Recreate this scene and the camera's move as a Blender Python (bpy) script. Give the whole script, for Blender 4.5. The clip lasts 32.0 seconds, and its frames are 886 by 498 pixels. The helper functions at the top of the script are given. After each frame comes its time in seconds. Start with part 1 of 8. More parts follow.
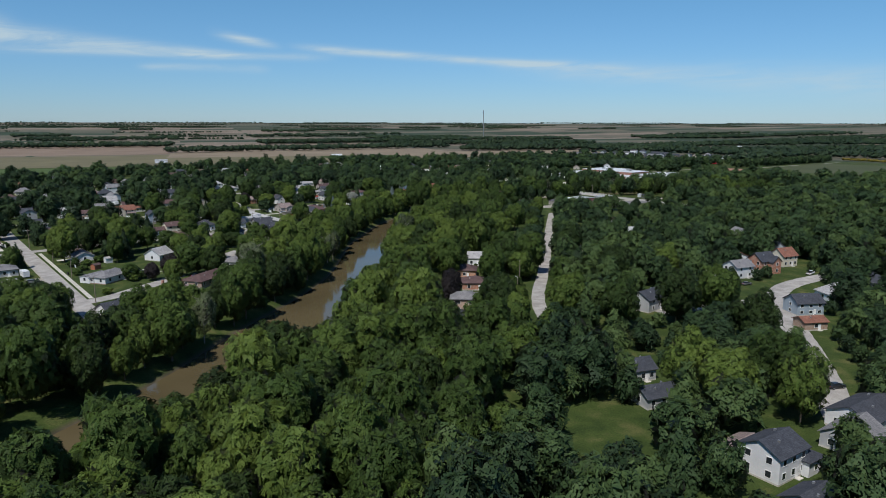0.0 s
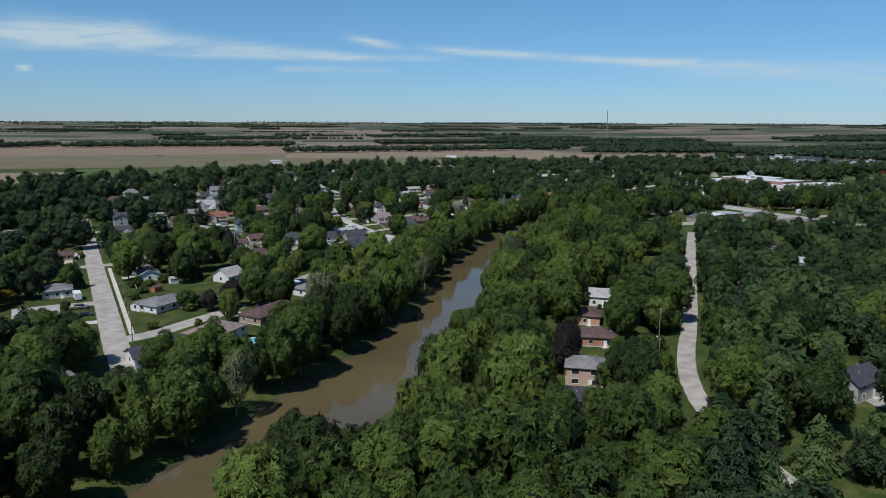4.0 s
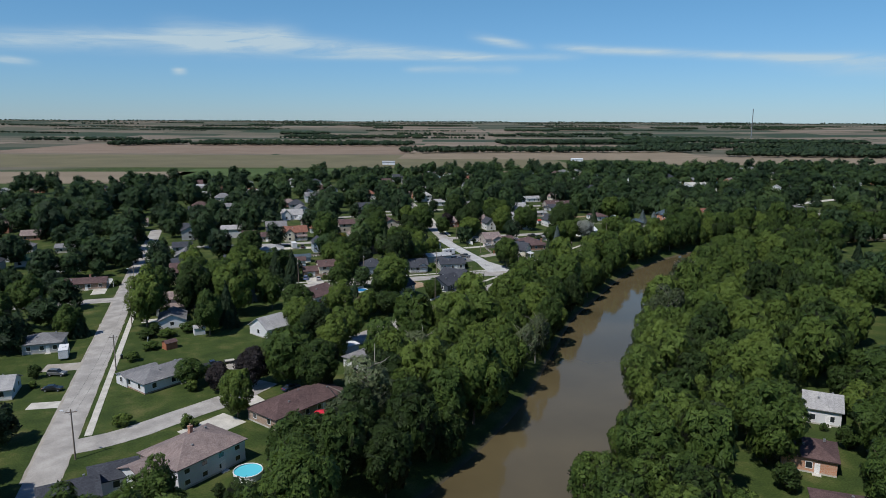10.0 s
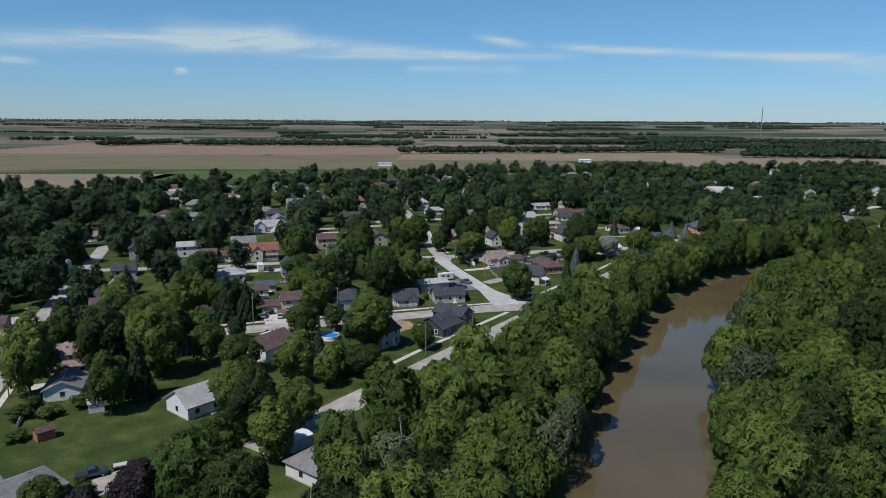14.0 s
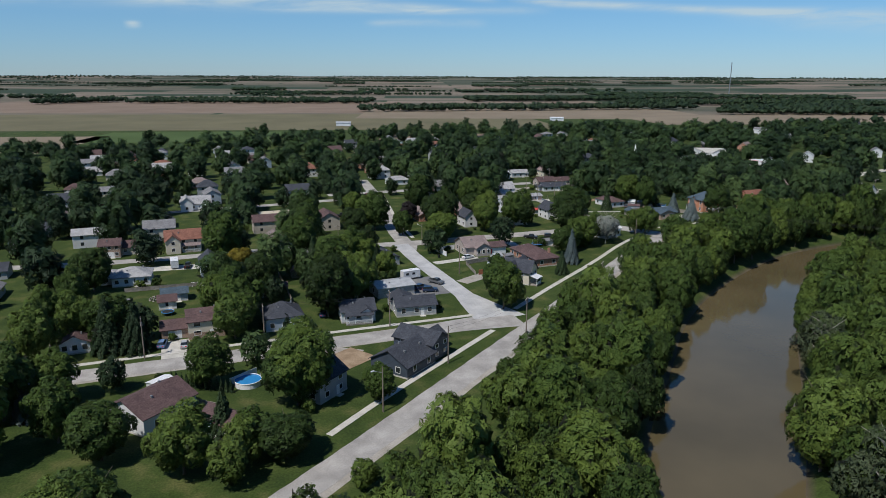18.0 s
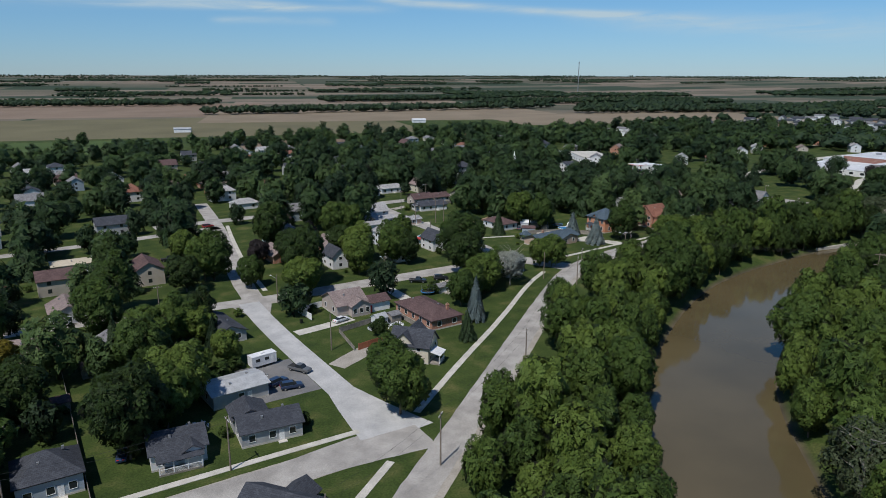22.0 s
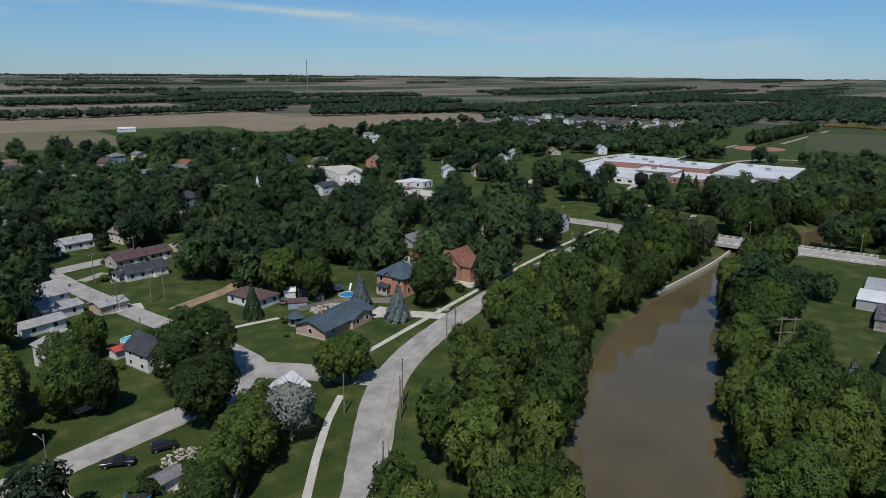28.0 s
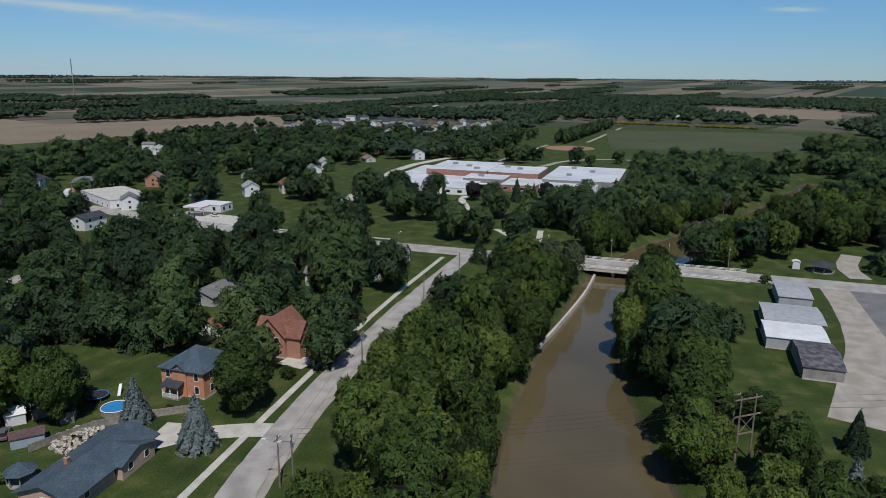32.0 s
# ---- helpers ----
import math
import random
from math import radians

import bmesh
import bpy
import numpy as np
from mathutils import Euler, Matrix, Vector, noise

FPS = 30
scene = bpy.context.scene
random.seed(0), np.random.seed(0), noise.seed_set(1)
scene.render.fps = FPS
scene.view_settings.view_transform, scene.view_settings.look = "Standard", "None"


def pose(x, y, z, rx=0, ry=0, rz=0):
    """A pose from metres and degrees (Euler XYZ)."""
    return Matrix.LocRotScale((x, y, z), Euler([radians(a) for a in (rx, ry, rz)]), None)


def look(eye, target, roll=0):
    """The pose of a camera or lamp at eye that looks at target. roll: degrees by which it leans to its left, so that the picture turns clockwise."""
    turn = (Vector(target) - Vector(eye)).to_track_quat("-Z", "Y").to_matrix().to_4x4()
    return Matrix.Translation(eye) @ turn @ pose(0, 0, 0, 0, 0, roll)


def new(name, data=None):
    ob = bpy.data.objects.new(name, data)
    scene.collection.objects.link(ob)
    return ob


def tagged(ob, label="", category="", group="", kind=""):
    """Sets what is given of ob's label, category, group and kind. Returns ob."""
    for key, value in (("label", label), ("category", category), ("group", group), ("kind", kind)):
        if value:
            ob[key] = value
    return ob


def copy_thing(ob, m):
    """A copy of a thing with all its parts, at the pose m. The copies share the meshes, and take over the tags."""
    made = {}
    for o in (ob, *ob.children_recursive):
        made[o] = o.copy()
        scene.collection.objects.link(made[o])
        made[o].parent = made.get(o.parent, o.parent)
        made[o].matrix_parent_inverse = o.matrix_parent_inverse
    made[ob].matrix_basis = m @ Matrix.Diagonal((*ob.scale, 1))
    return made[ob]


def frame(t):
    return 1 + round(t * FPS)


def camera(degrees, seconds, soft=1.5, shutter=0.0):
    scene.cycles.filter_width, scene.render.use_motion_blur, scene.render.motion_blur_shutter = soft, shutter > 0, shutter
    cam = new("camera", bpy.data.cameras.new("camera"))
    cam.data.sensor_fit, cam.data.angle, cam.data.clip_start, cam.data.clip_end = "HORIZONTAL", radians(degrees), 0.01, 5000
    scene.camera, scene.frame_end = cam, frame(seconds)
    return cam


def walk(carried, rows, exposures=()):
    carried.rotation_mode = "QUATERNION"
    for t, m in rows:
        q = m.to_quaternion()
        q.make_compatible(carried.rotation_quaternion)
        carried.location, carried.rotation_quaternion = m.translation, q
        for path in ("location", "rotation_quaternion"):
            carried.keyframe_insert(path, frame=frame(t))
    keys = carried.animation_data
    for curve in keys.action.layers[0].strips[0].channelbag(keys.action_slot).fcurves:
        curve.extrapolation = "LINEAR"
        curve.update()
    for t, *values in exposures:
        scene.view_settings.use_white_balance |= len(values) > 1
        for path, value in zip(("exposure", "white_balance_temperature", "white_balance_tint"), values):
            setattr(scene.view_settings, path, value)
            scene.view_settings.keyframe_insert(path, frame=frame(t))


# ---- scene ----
cam = camera(65.1, 32.0, 0.3)
METRES, EYE, TILT, LEAN, TURN = 490.0, 66.0, 0.0, 0.0, -38.4
ROWS = [
    (0, 0, 0, 0, 0.02, -10.51, -0.11),
    (0.5, 0.0007, 0.0157, -0, 0.77, -10.4836, -0.11),
    (1, 0.0012, 0.0315, -0, 1.94, -10.4873, -0.12),
    (1.5, 0.0017, 0.0473, 0, 3.58, -10.4809, -0.12),
    (2, 0.002, 0.0631, 0.0002, 4.52, -10.4645, -0.14),
    (2.5, 0.0018, 0.079, 0.0005, 5.67, -10.4682, -0.14),
    (3, 0.0016, 0.095, 0.0009, 7.17, -10.4818, -0.17),
    (3.5, 0.0012, 0.1109, 0.0013, 8.43, -10.5055, -0.19),
    (5.5, -0.0036, 0.1724, 0.0019, 13.84, -10.56, -0.24),
    (6, -0.0054, 0.1874, 0.0018, 14.79, -10.5629, -0.26),
    (6.5, -0.0076, 0.2023, 0.0014, 15.62, -10.5657, -0.25),
    (7, -0.0101, 0.217, 0.0011, 16.65, -10.5586, -0.25),
    (7.5, -0.0129, 0.2316, 0.0008, 17.69, -10.5214, -0.24),
    (8, -0.0159, 0.2462, 0.0005, 18.68, -10.5143, -0.25),
    (8.5, -0.0192, 0.2608, 0.0002, 19.67, -10.5171, -0.28),
    (9, -0.0226, 0.2755, 0.0002, 19.9, -10.57, -0.28),
    (9.5, -0.0266, 0.2902, 0.0003, 19.9, -10.6, -0.27),
    (10, -0.0308, 0.305, 0.0004, 19.9, -10.62, -0.27),
    (10.5, -0.0351, 0.3197, 0.0004, 19.91, -10.64, -0.26),
    (11, -0.0396, 0.3345, 0.0004, 19.91, -10.63, -0.26),
    (11.5, -0.0441, 0.3493, 0, 19.93, -10.62, -0.26),
    (12, -0.0489, 0.3643, -0.0003, 19.94, -10.62, -0.25),
    (12.5, -0.0537, 0.3792, -0.0007, 19.97, -10.62, -0.24),
    (13, -0.0587, 0.3942, -0.0012, 19.99, -10.64, -0.26),
    (13.5, -0.0637, 0.4093, -0.0018, 20.01, -10.64, -0.25),
    (14, -0.0689, 0.4242, -0.0022, 20.03, -10.66, -0.26),
    (14.5, -0.0741, 0.4393, -0.0025, 20.06, -10.67, -0.28),
    (16.5, -0.0952, 0.4964, -0.0034, 19.74, -10.56, -0.24),
    (17, -0.1003, 0.5116, -0.0035, 19.43, -10.55, -0.22),
    (17.5, -0.1054, 0.5264, -0.0045, 19.03, -13.85, -0.21),
    (18, -0.1106, 0.5419, -0.004, 17.07, -14.14, -0.19),
    (18.5, -0.1158, 0.5569, -0.0042, 16.65, -14.17, -0.19),
    (19, -0.1208, 0.5718, -0.0044, 16.66, -14.21, -0.19),
    (19.5, -0.1255, 0.5869, -0.0045, 16.45, -14.2433, -0.18),
    (20, -0.1304, 0.6019, -0.0044, 13.62, -14.2367, -0.19),
    (20.5, -0.1351, 0.6168, -0.0038, 11.26, -14.25, -0.16),
    (21, -0.1395, 0.632, -0.0031, 9.27, -14.2433, -0.15),
    (21.5, -0.1438, 0.6472, -0.0025, 7.28, -14.2267, -0.13),
    (22, -0.1476, 0.6626, -0.002, 5.35, -14.21, -0.13),
    (22.5, -0.151, 0.6778, -0.0015, 3.43, -14.1957, -0.14),
    (23, -0.154, 0.6935, -0.0015, 1.51, -14.1414, -0.16),
    (23.5, -0.1564, 0.7091, -0.0013, -0.39, -14.1271, -0.17),
    (24, -0.1584, 0.7253, -0.0012, -2.31, -14.1329, -0.2),
    (24.5, -0.16, 0.7416, -0.001, -4.14, -14.1586, -0.22),
    (25, -0.1612, 0.7576, -0.0006, -5.91, -14.1643, -0.25),
    (25.5, -0.1618, 0.7737, -0, -7.65, -14.16, -0.26),
    (27.5, -0.1593, 0.8364, 0.0005, -14.71, -14.16, -0.39),
    (28, -0.1575, 0.8522, 0.0004, -16.47, -14.18, -0.43),
    (28.5, -0.1554, 0.8678, 0.0002, -18.26, -14.1775, -0.45),
    (29, -0.1527, 0.8831, 0.0001, -20.27, -14.155, -0.47),
    (29.5, -0.1496, 0.8983, -0.0003, -22.5, -14.1225, -0.47),
    (30, -0.146, 0.9133, -0.0005, -24.71, -14.1, -0.46),
    (30.5, -0.1417, 0.9283, -0.0007, -26.85, -14.095, -0.44),
    (31, -0.1369, 0.9431, -0.0009, -28.97, -14.09, -0.43),
    (31.5, -0.1316, 0.9577, -0.0009, -31.06, -14.075, -0.42),
    (32, -0.126, 0.9722, -0.0008, -32.87, -14.06, -0.4),
]
walk(cam, [(t, pose(0, 0, EYE, TILT, LEAN, TURN) @ pose(METRES * x, METRES * y, METRES * z, 90 + pitch, roll, yaw)) for t, x, y, z, yaw, pitch, roll in ROWS],
     exposures=((0.0, 0.0), (14.0, 0.0), (20.0, -0.05), (26.0, -0.16), (32.0, -0.22)))

# ---- light: clear summer noon, thin high cloud ----
SKY_LOW, SKY_HIGH, SKY_TOP, CLOUD = (0.43, 0.66, 1.10, 1), (0.55, 0.95, 1.10, 1), (0.34, 0.58, 0.92, 1), (5.6, 7.0, 7.8, 1)
SUN_AZ, SUN_EL = 207.0, 57.0          # direction towards the sun, from +x counter-clockwise
sun_data = bpy.data.lights.new("sun", "SUN")
sun_data.energy, sun_data.angle, sun_data.color = 4.1, radians(0.53), (1.0, 0.965, 0.92)
sun = new("sun", sun_data)
sun_way = Vector((math.cos(radians(SUN_AZ)) * math.cos(radians(SUN_EL)), math.sin(radians(SUN_AZ)) * math.cos(radians(SUN_EL)), math.sin(radians(SUN_EL))))
sun.matrix_world = look(sun_way * 300, (0, 0, 0))

world = bpy.data.worlds.new("sky")
scene.world = world
world.use_nodes = True
wn, wl = world.node_tree.nodes, world.node_tree.links
sky = wn.new("ShaderNodeTexSky")
sky.sky_type, sky.sun_disc = "NISHITA", False
sky.sun_elevation, sky.sun_rotation = radians(SUN_EL), radians(90 - SUN_AZ)
sky.air_density, sky.dust_density, sky.ozone_density, sky.altitude = 1.0, 0.0, 1.6, 250


def wmath(op, a, b=None, c=None):
    nd = wn.new("ShaderNodeMath")
    nd.operation = op
    for i, v in enumerate((a, b, c)):
        if v is None:
            continue
        if isinstance(v, (int, float)):
            nd.inputs[i].default_value = v
        else:
            wl.new(v, nd.inputs[i])
    return nd.outputs[0]


# thin cirrus in a long streak low over the plain
wc = wn.new("ShaderNodeTexCoord")
ws = wn.new("ShaderNodeSeparateXYZ")
wl.new(wc.outputs["Generated"], ws.inputs[0])
az = wmath("MULTIPLY", wmath("ARCTAN2", ws.outputs["Y"], ws.outputs["X"]), 57.2958)
el = wmath("MULTIPLY", wmath("ARCSINE", ws.outputs["Z"]), 57.2958)
wv = wn.new("ShaderNodeCombineXYZ")
wl.new(wmath("MULTIPLY", az, 0.16), wv.inputs["X"])
wl.new(wmath("MULTIPLY_ADD", el, 1.1, wmath("MULTIPLY", az, 0.035)), wv.inputs["Y"])
wisp = wn.new("ShaderNodeTexNoise")
wisp.inputs["Scale"].default_value, wisp.inputs["Detail"].default_value, wisp.inputs["Roughness"].default_value, wisp.inputs["Distortion"].default_value = 1.0, 7, 0.62, 0.6
wl.new(wv.outputs[0], wisp.inputs["Vector"])


def band(az0, az1, el0, el1, half0, half1, strength):
    """A tapering streak from (az0, el0) to (az1, el1), in degrees."""
    t = wmath("DIVIDE", wmath("SUBTRACT", az, az0), az1 - az0)
    centre = wmath("MULTIPLY_ADD", t, el1 - el0, el0)
    half = wmath("MULTIPLY_ADD", t, half1 - half0, half0)
    off = wmath("DIVIDE", wmath("SUBTRACT", el, centre), half)
    across = wmath("POWER", 2.718, wmath("MULTIPLY", wmath("MULTIPLY", off, off), -1.0))
    along = wn.new("ShaderNodeMapRange")
    along.interpolation_type = "SMOOTHSTEP"
    wl.new(wmath("MINIMUM", t, wmath("SUBTRACT", 1.0, t)), along.inputs["Value"])
    along.inputs["From Min"].default_value, along.inputs["From Max"].default_value = -0.02, 0.14 if abs(az1 - az0) > 8 else 0.5
    return wmath("MULTIPLY", wmath("MULTIPLY", across, along.outputs[0]), strength)


veil = wmath("ADD", band(108, 82, 5.0, 6.05, 0.45, 0.95, 0.95), band(94, 66, 6.15, 4.75, 0.95, 0.22, 1.0))
for streak in ((64, 36, 5.65, 3.8, 0.28, 0.3, 0.95), (84, 60, 4.75, 4.85, 0.2, 0.28, 0.6), (48, 6, 4.2, 1.7, 0.5, 1.4, 0.55), (70, 63.8, 6.55, 5.45, 0.36, 0.28, 1.0), (75, 65, 3.9, 3.9, 0.25, 0.3, 0.45),
               (-4.6, -9.4, 4.75, 4.55, 0.13, 0.16, 1.2), (92.5, 91.0, 3.42, 3.42, 0.24, 0.2, 1.3), (105, 100.6, 4.0, 3.65, 0.24, 0.22, 1.2)):
    veil = wmath("ADD", veil, band(*streak))
thin = wn.new("ShaderNodeMapRange")
wl.new(wisp.outputs["Fac"], thin.inputs["Value"])
thin.inputs["From Min"].default_value, thin.inputs["From Max"].default_value = 0.22, 0.66
cover = wmath("MINIMUM", wmath("MULTIPLY", veil, thin.outputs[0]), 0.85)
tint = wn.new("ShaderNodeMix")
tint.data_type, tint.blend_type = "RGBA", "MULTIPLY"
tint.inputs["Factor"].default_value = 1.0
wl.new(sky.outputs["Color"], tint.inputs["A"])
low = wn.new("ShaderNodeValToRGB")
low.color_ramp.elements.new(0.25)
for e_, p_, c_ in zip(low.color_ramp.elements, (0, 0.25, 1), (SKY_LOW, SKY_HIGH, SKY_TOP)):
    e_.position, e_.color = p_, c_
wl.new(wmath("DIVIDE", el, 56.0), low.inputs["Fac"])
wl.new(low.outputs["Color"], tint.inputs["B"])
white = wn.new("ShaderNodeMix")
white.data_type = "RGBA"
wl.new(cover, white.inputs["Factor"])
wl.new(tint.outputs["Result"], white.inputs["A"])
white.inputs["B"].default_value = CLOUD
wl.new(white.outputs["Result"], wn["Background"].inputs["Color"])
wn["Background"].inputs["Strength"].default_value = 0.088

# ---- materials ----
def shader(name, rough=0.8, metal=0.0, spec=0.5):
    m = bpy.data.materials.new(name)
    m.use_nodes = True
    n, l = m.node_tree.nodes, m.node_tree.links
    b = n["Principled BSDF"]
    b.inputs["Roughness"].default_value, b.inputs["Metallic"].default_value = rough, metal
    b.inputs["Specular IOR Level"].default_value = spec
    return m, n, l, b


def noise_node(n, l, scale, detail=3, vector=None):
    t = n.new("ShaderNodeTexNoise")
    t.inputs["Scale"].default_value, t.inputs["Detail"].default_value = scale, detail
    if vector is None:
        c = n.get("coords") or n.new("ShaderNodeTexCoord")
        c.name = "coords"
        vector = c.outputs["Object"]
    l.new(vector, t.inputs["Vector"])
    return t


def ramp(n, l, source, stops):
    r = n.new("ShaderNodeValToRGB")
    e = r.color_ramp.elements
    while len(e) < len(stops):
        e.new(0.5)
    for el, (p, c) in zip(e, stops):
        el.position, el.color = p, (*c, 1)
    l.new(source, r.inputs["Fac"])
    return r


def mix(n, l, kind, fac, a, b):
    m = n.new("ShaderNodeMix")
    m.data_type, m.blend_type = "RGBA", kind
    for sock, v in ((m.inputs["Factor"], fac), (m.inputs["A"], a), (m.inputs["B"], b)):
        if isinstance(v, (int, float)):
            sock.default_value = v
        elif isinstance(v, tuple):
            sock.default_value = (*v, 1)
        else:
            l.new(v, sock)
    return m.outputs["Result"]


def bumped(n, l, b, height, strength, distance=0.05):
    u = n.new("ShaderNodeBump")
    u.inputs["Strength"].default_value, u.inputs["Distance"].default_value = strength, distance
    l.new(height, u.inputs["Height"])
    l.new(u.outputs["Normal"], b.inputs["Normal"])


def plain(name, c1, c2, scale=0.6, fine=9.0, rough=0.8, bump=0.3, metal=0.0, spec=0.4, vary=0.0):
    """Two tones in broad stains, grain on top, fine relief; vary shifts the tone from object to object."""
    m, n, l, b = shader(name, rough, metal, spec)
    big, small = noise_node(n, l, scale, 4), noise_node(n, l, fine, 3)
    col = ramp(n, l, big.outputs["Fac"], [(0.35, c1), (0.65, c2)]).outputs["Color"]
    grain = ramp(n, l, small.outputs["Fac"], [(0.3, (0.72, 0.72, 0.72)), (0.7, (1.18, 1.18, 1.18))]).outputs["Color"]
    col = mix(n, l, "MULTIPLY", 0.8, col, grain)
    if vary:
        info = n.new("ShaderNodeObjectInfo")
        shift = ramp(n, l, info.outputs["Random"], [(0.0, (1 - vary,) * 3), (1.0, (1 + vary,) * 3)]).outputs["Color"]
        col = mix(n, l, "MULTIPLY", 1.0, col, shift)
    l.new(col, b.inputs["Base Color"])
    bumped(n, l, b, small.outputs["Fac"], bump)
    return m


def siding(name, c1, c2):
    """Horizontal lap boards."""
    m, n, l, b = shader(name, 0.6)
    c = n.new("ShaderNodeTexCoord")
    c.name = "coords"
    w = n.new("ShaderNodeTexWave")
    w.wave_type, w.bands_direction, w.wave_profile = "BANDS", "Z", "SAW"
    w.inputs["Scale"].default_value = 0.314 / 0.2
    l.new(c.outputs["Object"], w.inputs["Vector"])
    big, small = noise_node(n, l, 0.5, 4), noise_node(n, l, 6, 2)
    col = ramp(n, l, big.outputs["Fac"], [(0.3, c1), (0.7, c2)]).outputs["Color"]
    lap = ramp(n, l, w.outputs["Fac"], [(0.0, (0.8, 0.8, 0.8)), (0.2, (1, 1, 1))]).outputs["Color"]
    col = mix(n, l, "MULTIPLY", 0.6, col, lap)
    col = mix(n, l, "MULTIPLY", 0.25, col, small.outputs["Color"])
    l.new(col, b.inputs["Base Color"])
    bumped(n, l, b, w.outputs["Fac"], 0.4, 0.02)
    return m


def brickwork(name, c1, c2, mortar):
    m, n, l, b = shader(name, 0.85)
    c = n.new("ShaderNodeTexCoord")
    c.name = "coords"
    s = n.new("ShaderNodeSeparateXYZ")
    l.new(c.outputs["Object"], s.inputs[0])
    add = n.new("ShaderNodeMath")
    l.new(s.outputs["X"], add.inputs[0])
    l.new(s.outputs["Y"], add.inputs[1])
    v = n.new("ShaderNodeCombineXYZ")
    l.new(add.outputs[0], v.inputs["X"])
    l.new(s.outputs["Z"], v.inputs["Y"])
    t = n.new("ShaderNodeTexBrick")
    for key, val in (("Scale", 1.0), ("Brick Width", 0.23), ("Row Height", 0.075), ("Mortar Size", 0.01)):
        t.inputs[key].default_value = val
    t.inputs["Color1"].default_value, t.inputs["Color2"].default_value, t.inputs["Mortar"].default_value = (*c1, 1), (*c2, 1), (*mortar, 1)
    l.new(v.outputs[0], t.inputs["Vector"])
    big = noise_node(n, l, 0.7, 4)
    col = mix(n, l, "MULTIPLY", 0.5, t.outputs["Color"], ramp(n, l, big.outputs["Fac"], [(0.3, (0.7, 0.68, 0.66)), (0.7, (1.1, 1.1, 1.1))]).outputs["Color"])
    l.new(col, b.inputs["Base Color"])
    bumped(n, l, b, t.outputs["Fac"], -0.3, 0.01)
    return m


def shingles(name, c1, c2, rough=0.9):
    """Asphalt shingles: courses along the slope, mottled tabs, broad weathering."""
    m, n, l, b = shader(name, rough, 0, 0.25)
    c = n.new("ShaderNodeTexCoord")
    c.name = "coords"
    t = n.new("ShaderNodeTexBrick")
    for key, val in (("Scale", 1.0), ("Brick Width", 0.5), ("Row Height", 0.26), ("Mortar Size", 0.012)):
        t.inputs[key].default_value = val
    t.inputs["Color1"].default_value, t.inputs["Color2"].default_value = (*c1, 1), (*c2, 1)
    t.inputs["Mortar"].default_value = (*[v * 0.55 for v in c1], 1)
    l.new(c.outputs["Object"], t.inputs["Vector"])
    big, small = noise_node(n, l, 0.35, 5), noise_node(n, l, 14, 2)
    col = mix(n, l, "MULTIPLY", 0.7, t.outputs["Color"], ramp(n, l, big.outputs["Fac"], [(0.3, (0.72, 0.72, 0.74)), (0.7, (1.22, 1.2, 1.18))]).outputs["Color"])
    col = mix(n, l, "MULTIPLY", 0.5, col, ramp(n, l, small.outputs["Fac"], [(0.3, (0.7, 0.7, 0.7)), (0.7, (1.3, 1.3, 1.3))]).outputs["Color"])
    l.new(col, b.inputs["Base Color"])
    bumped(n, l, b, small.outputs["Fac"], 0.4)
    return m


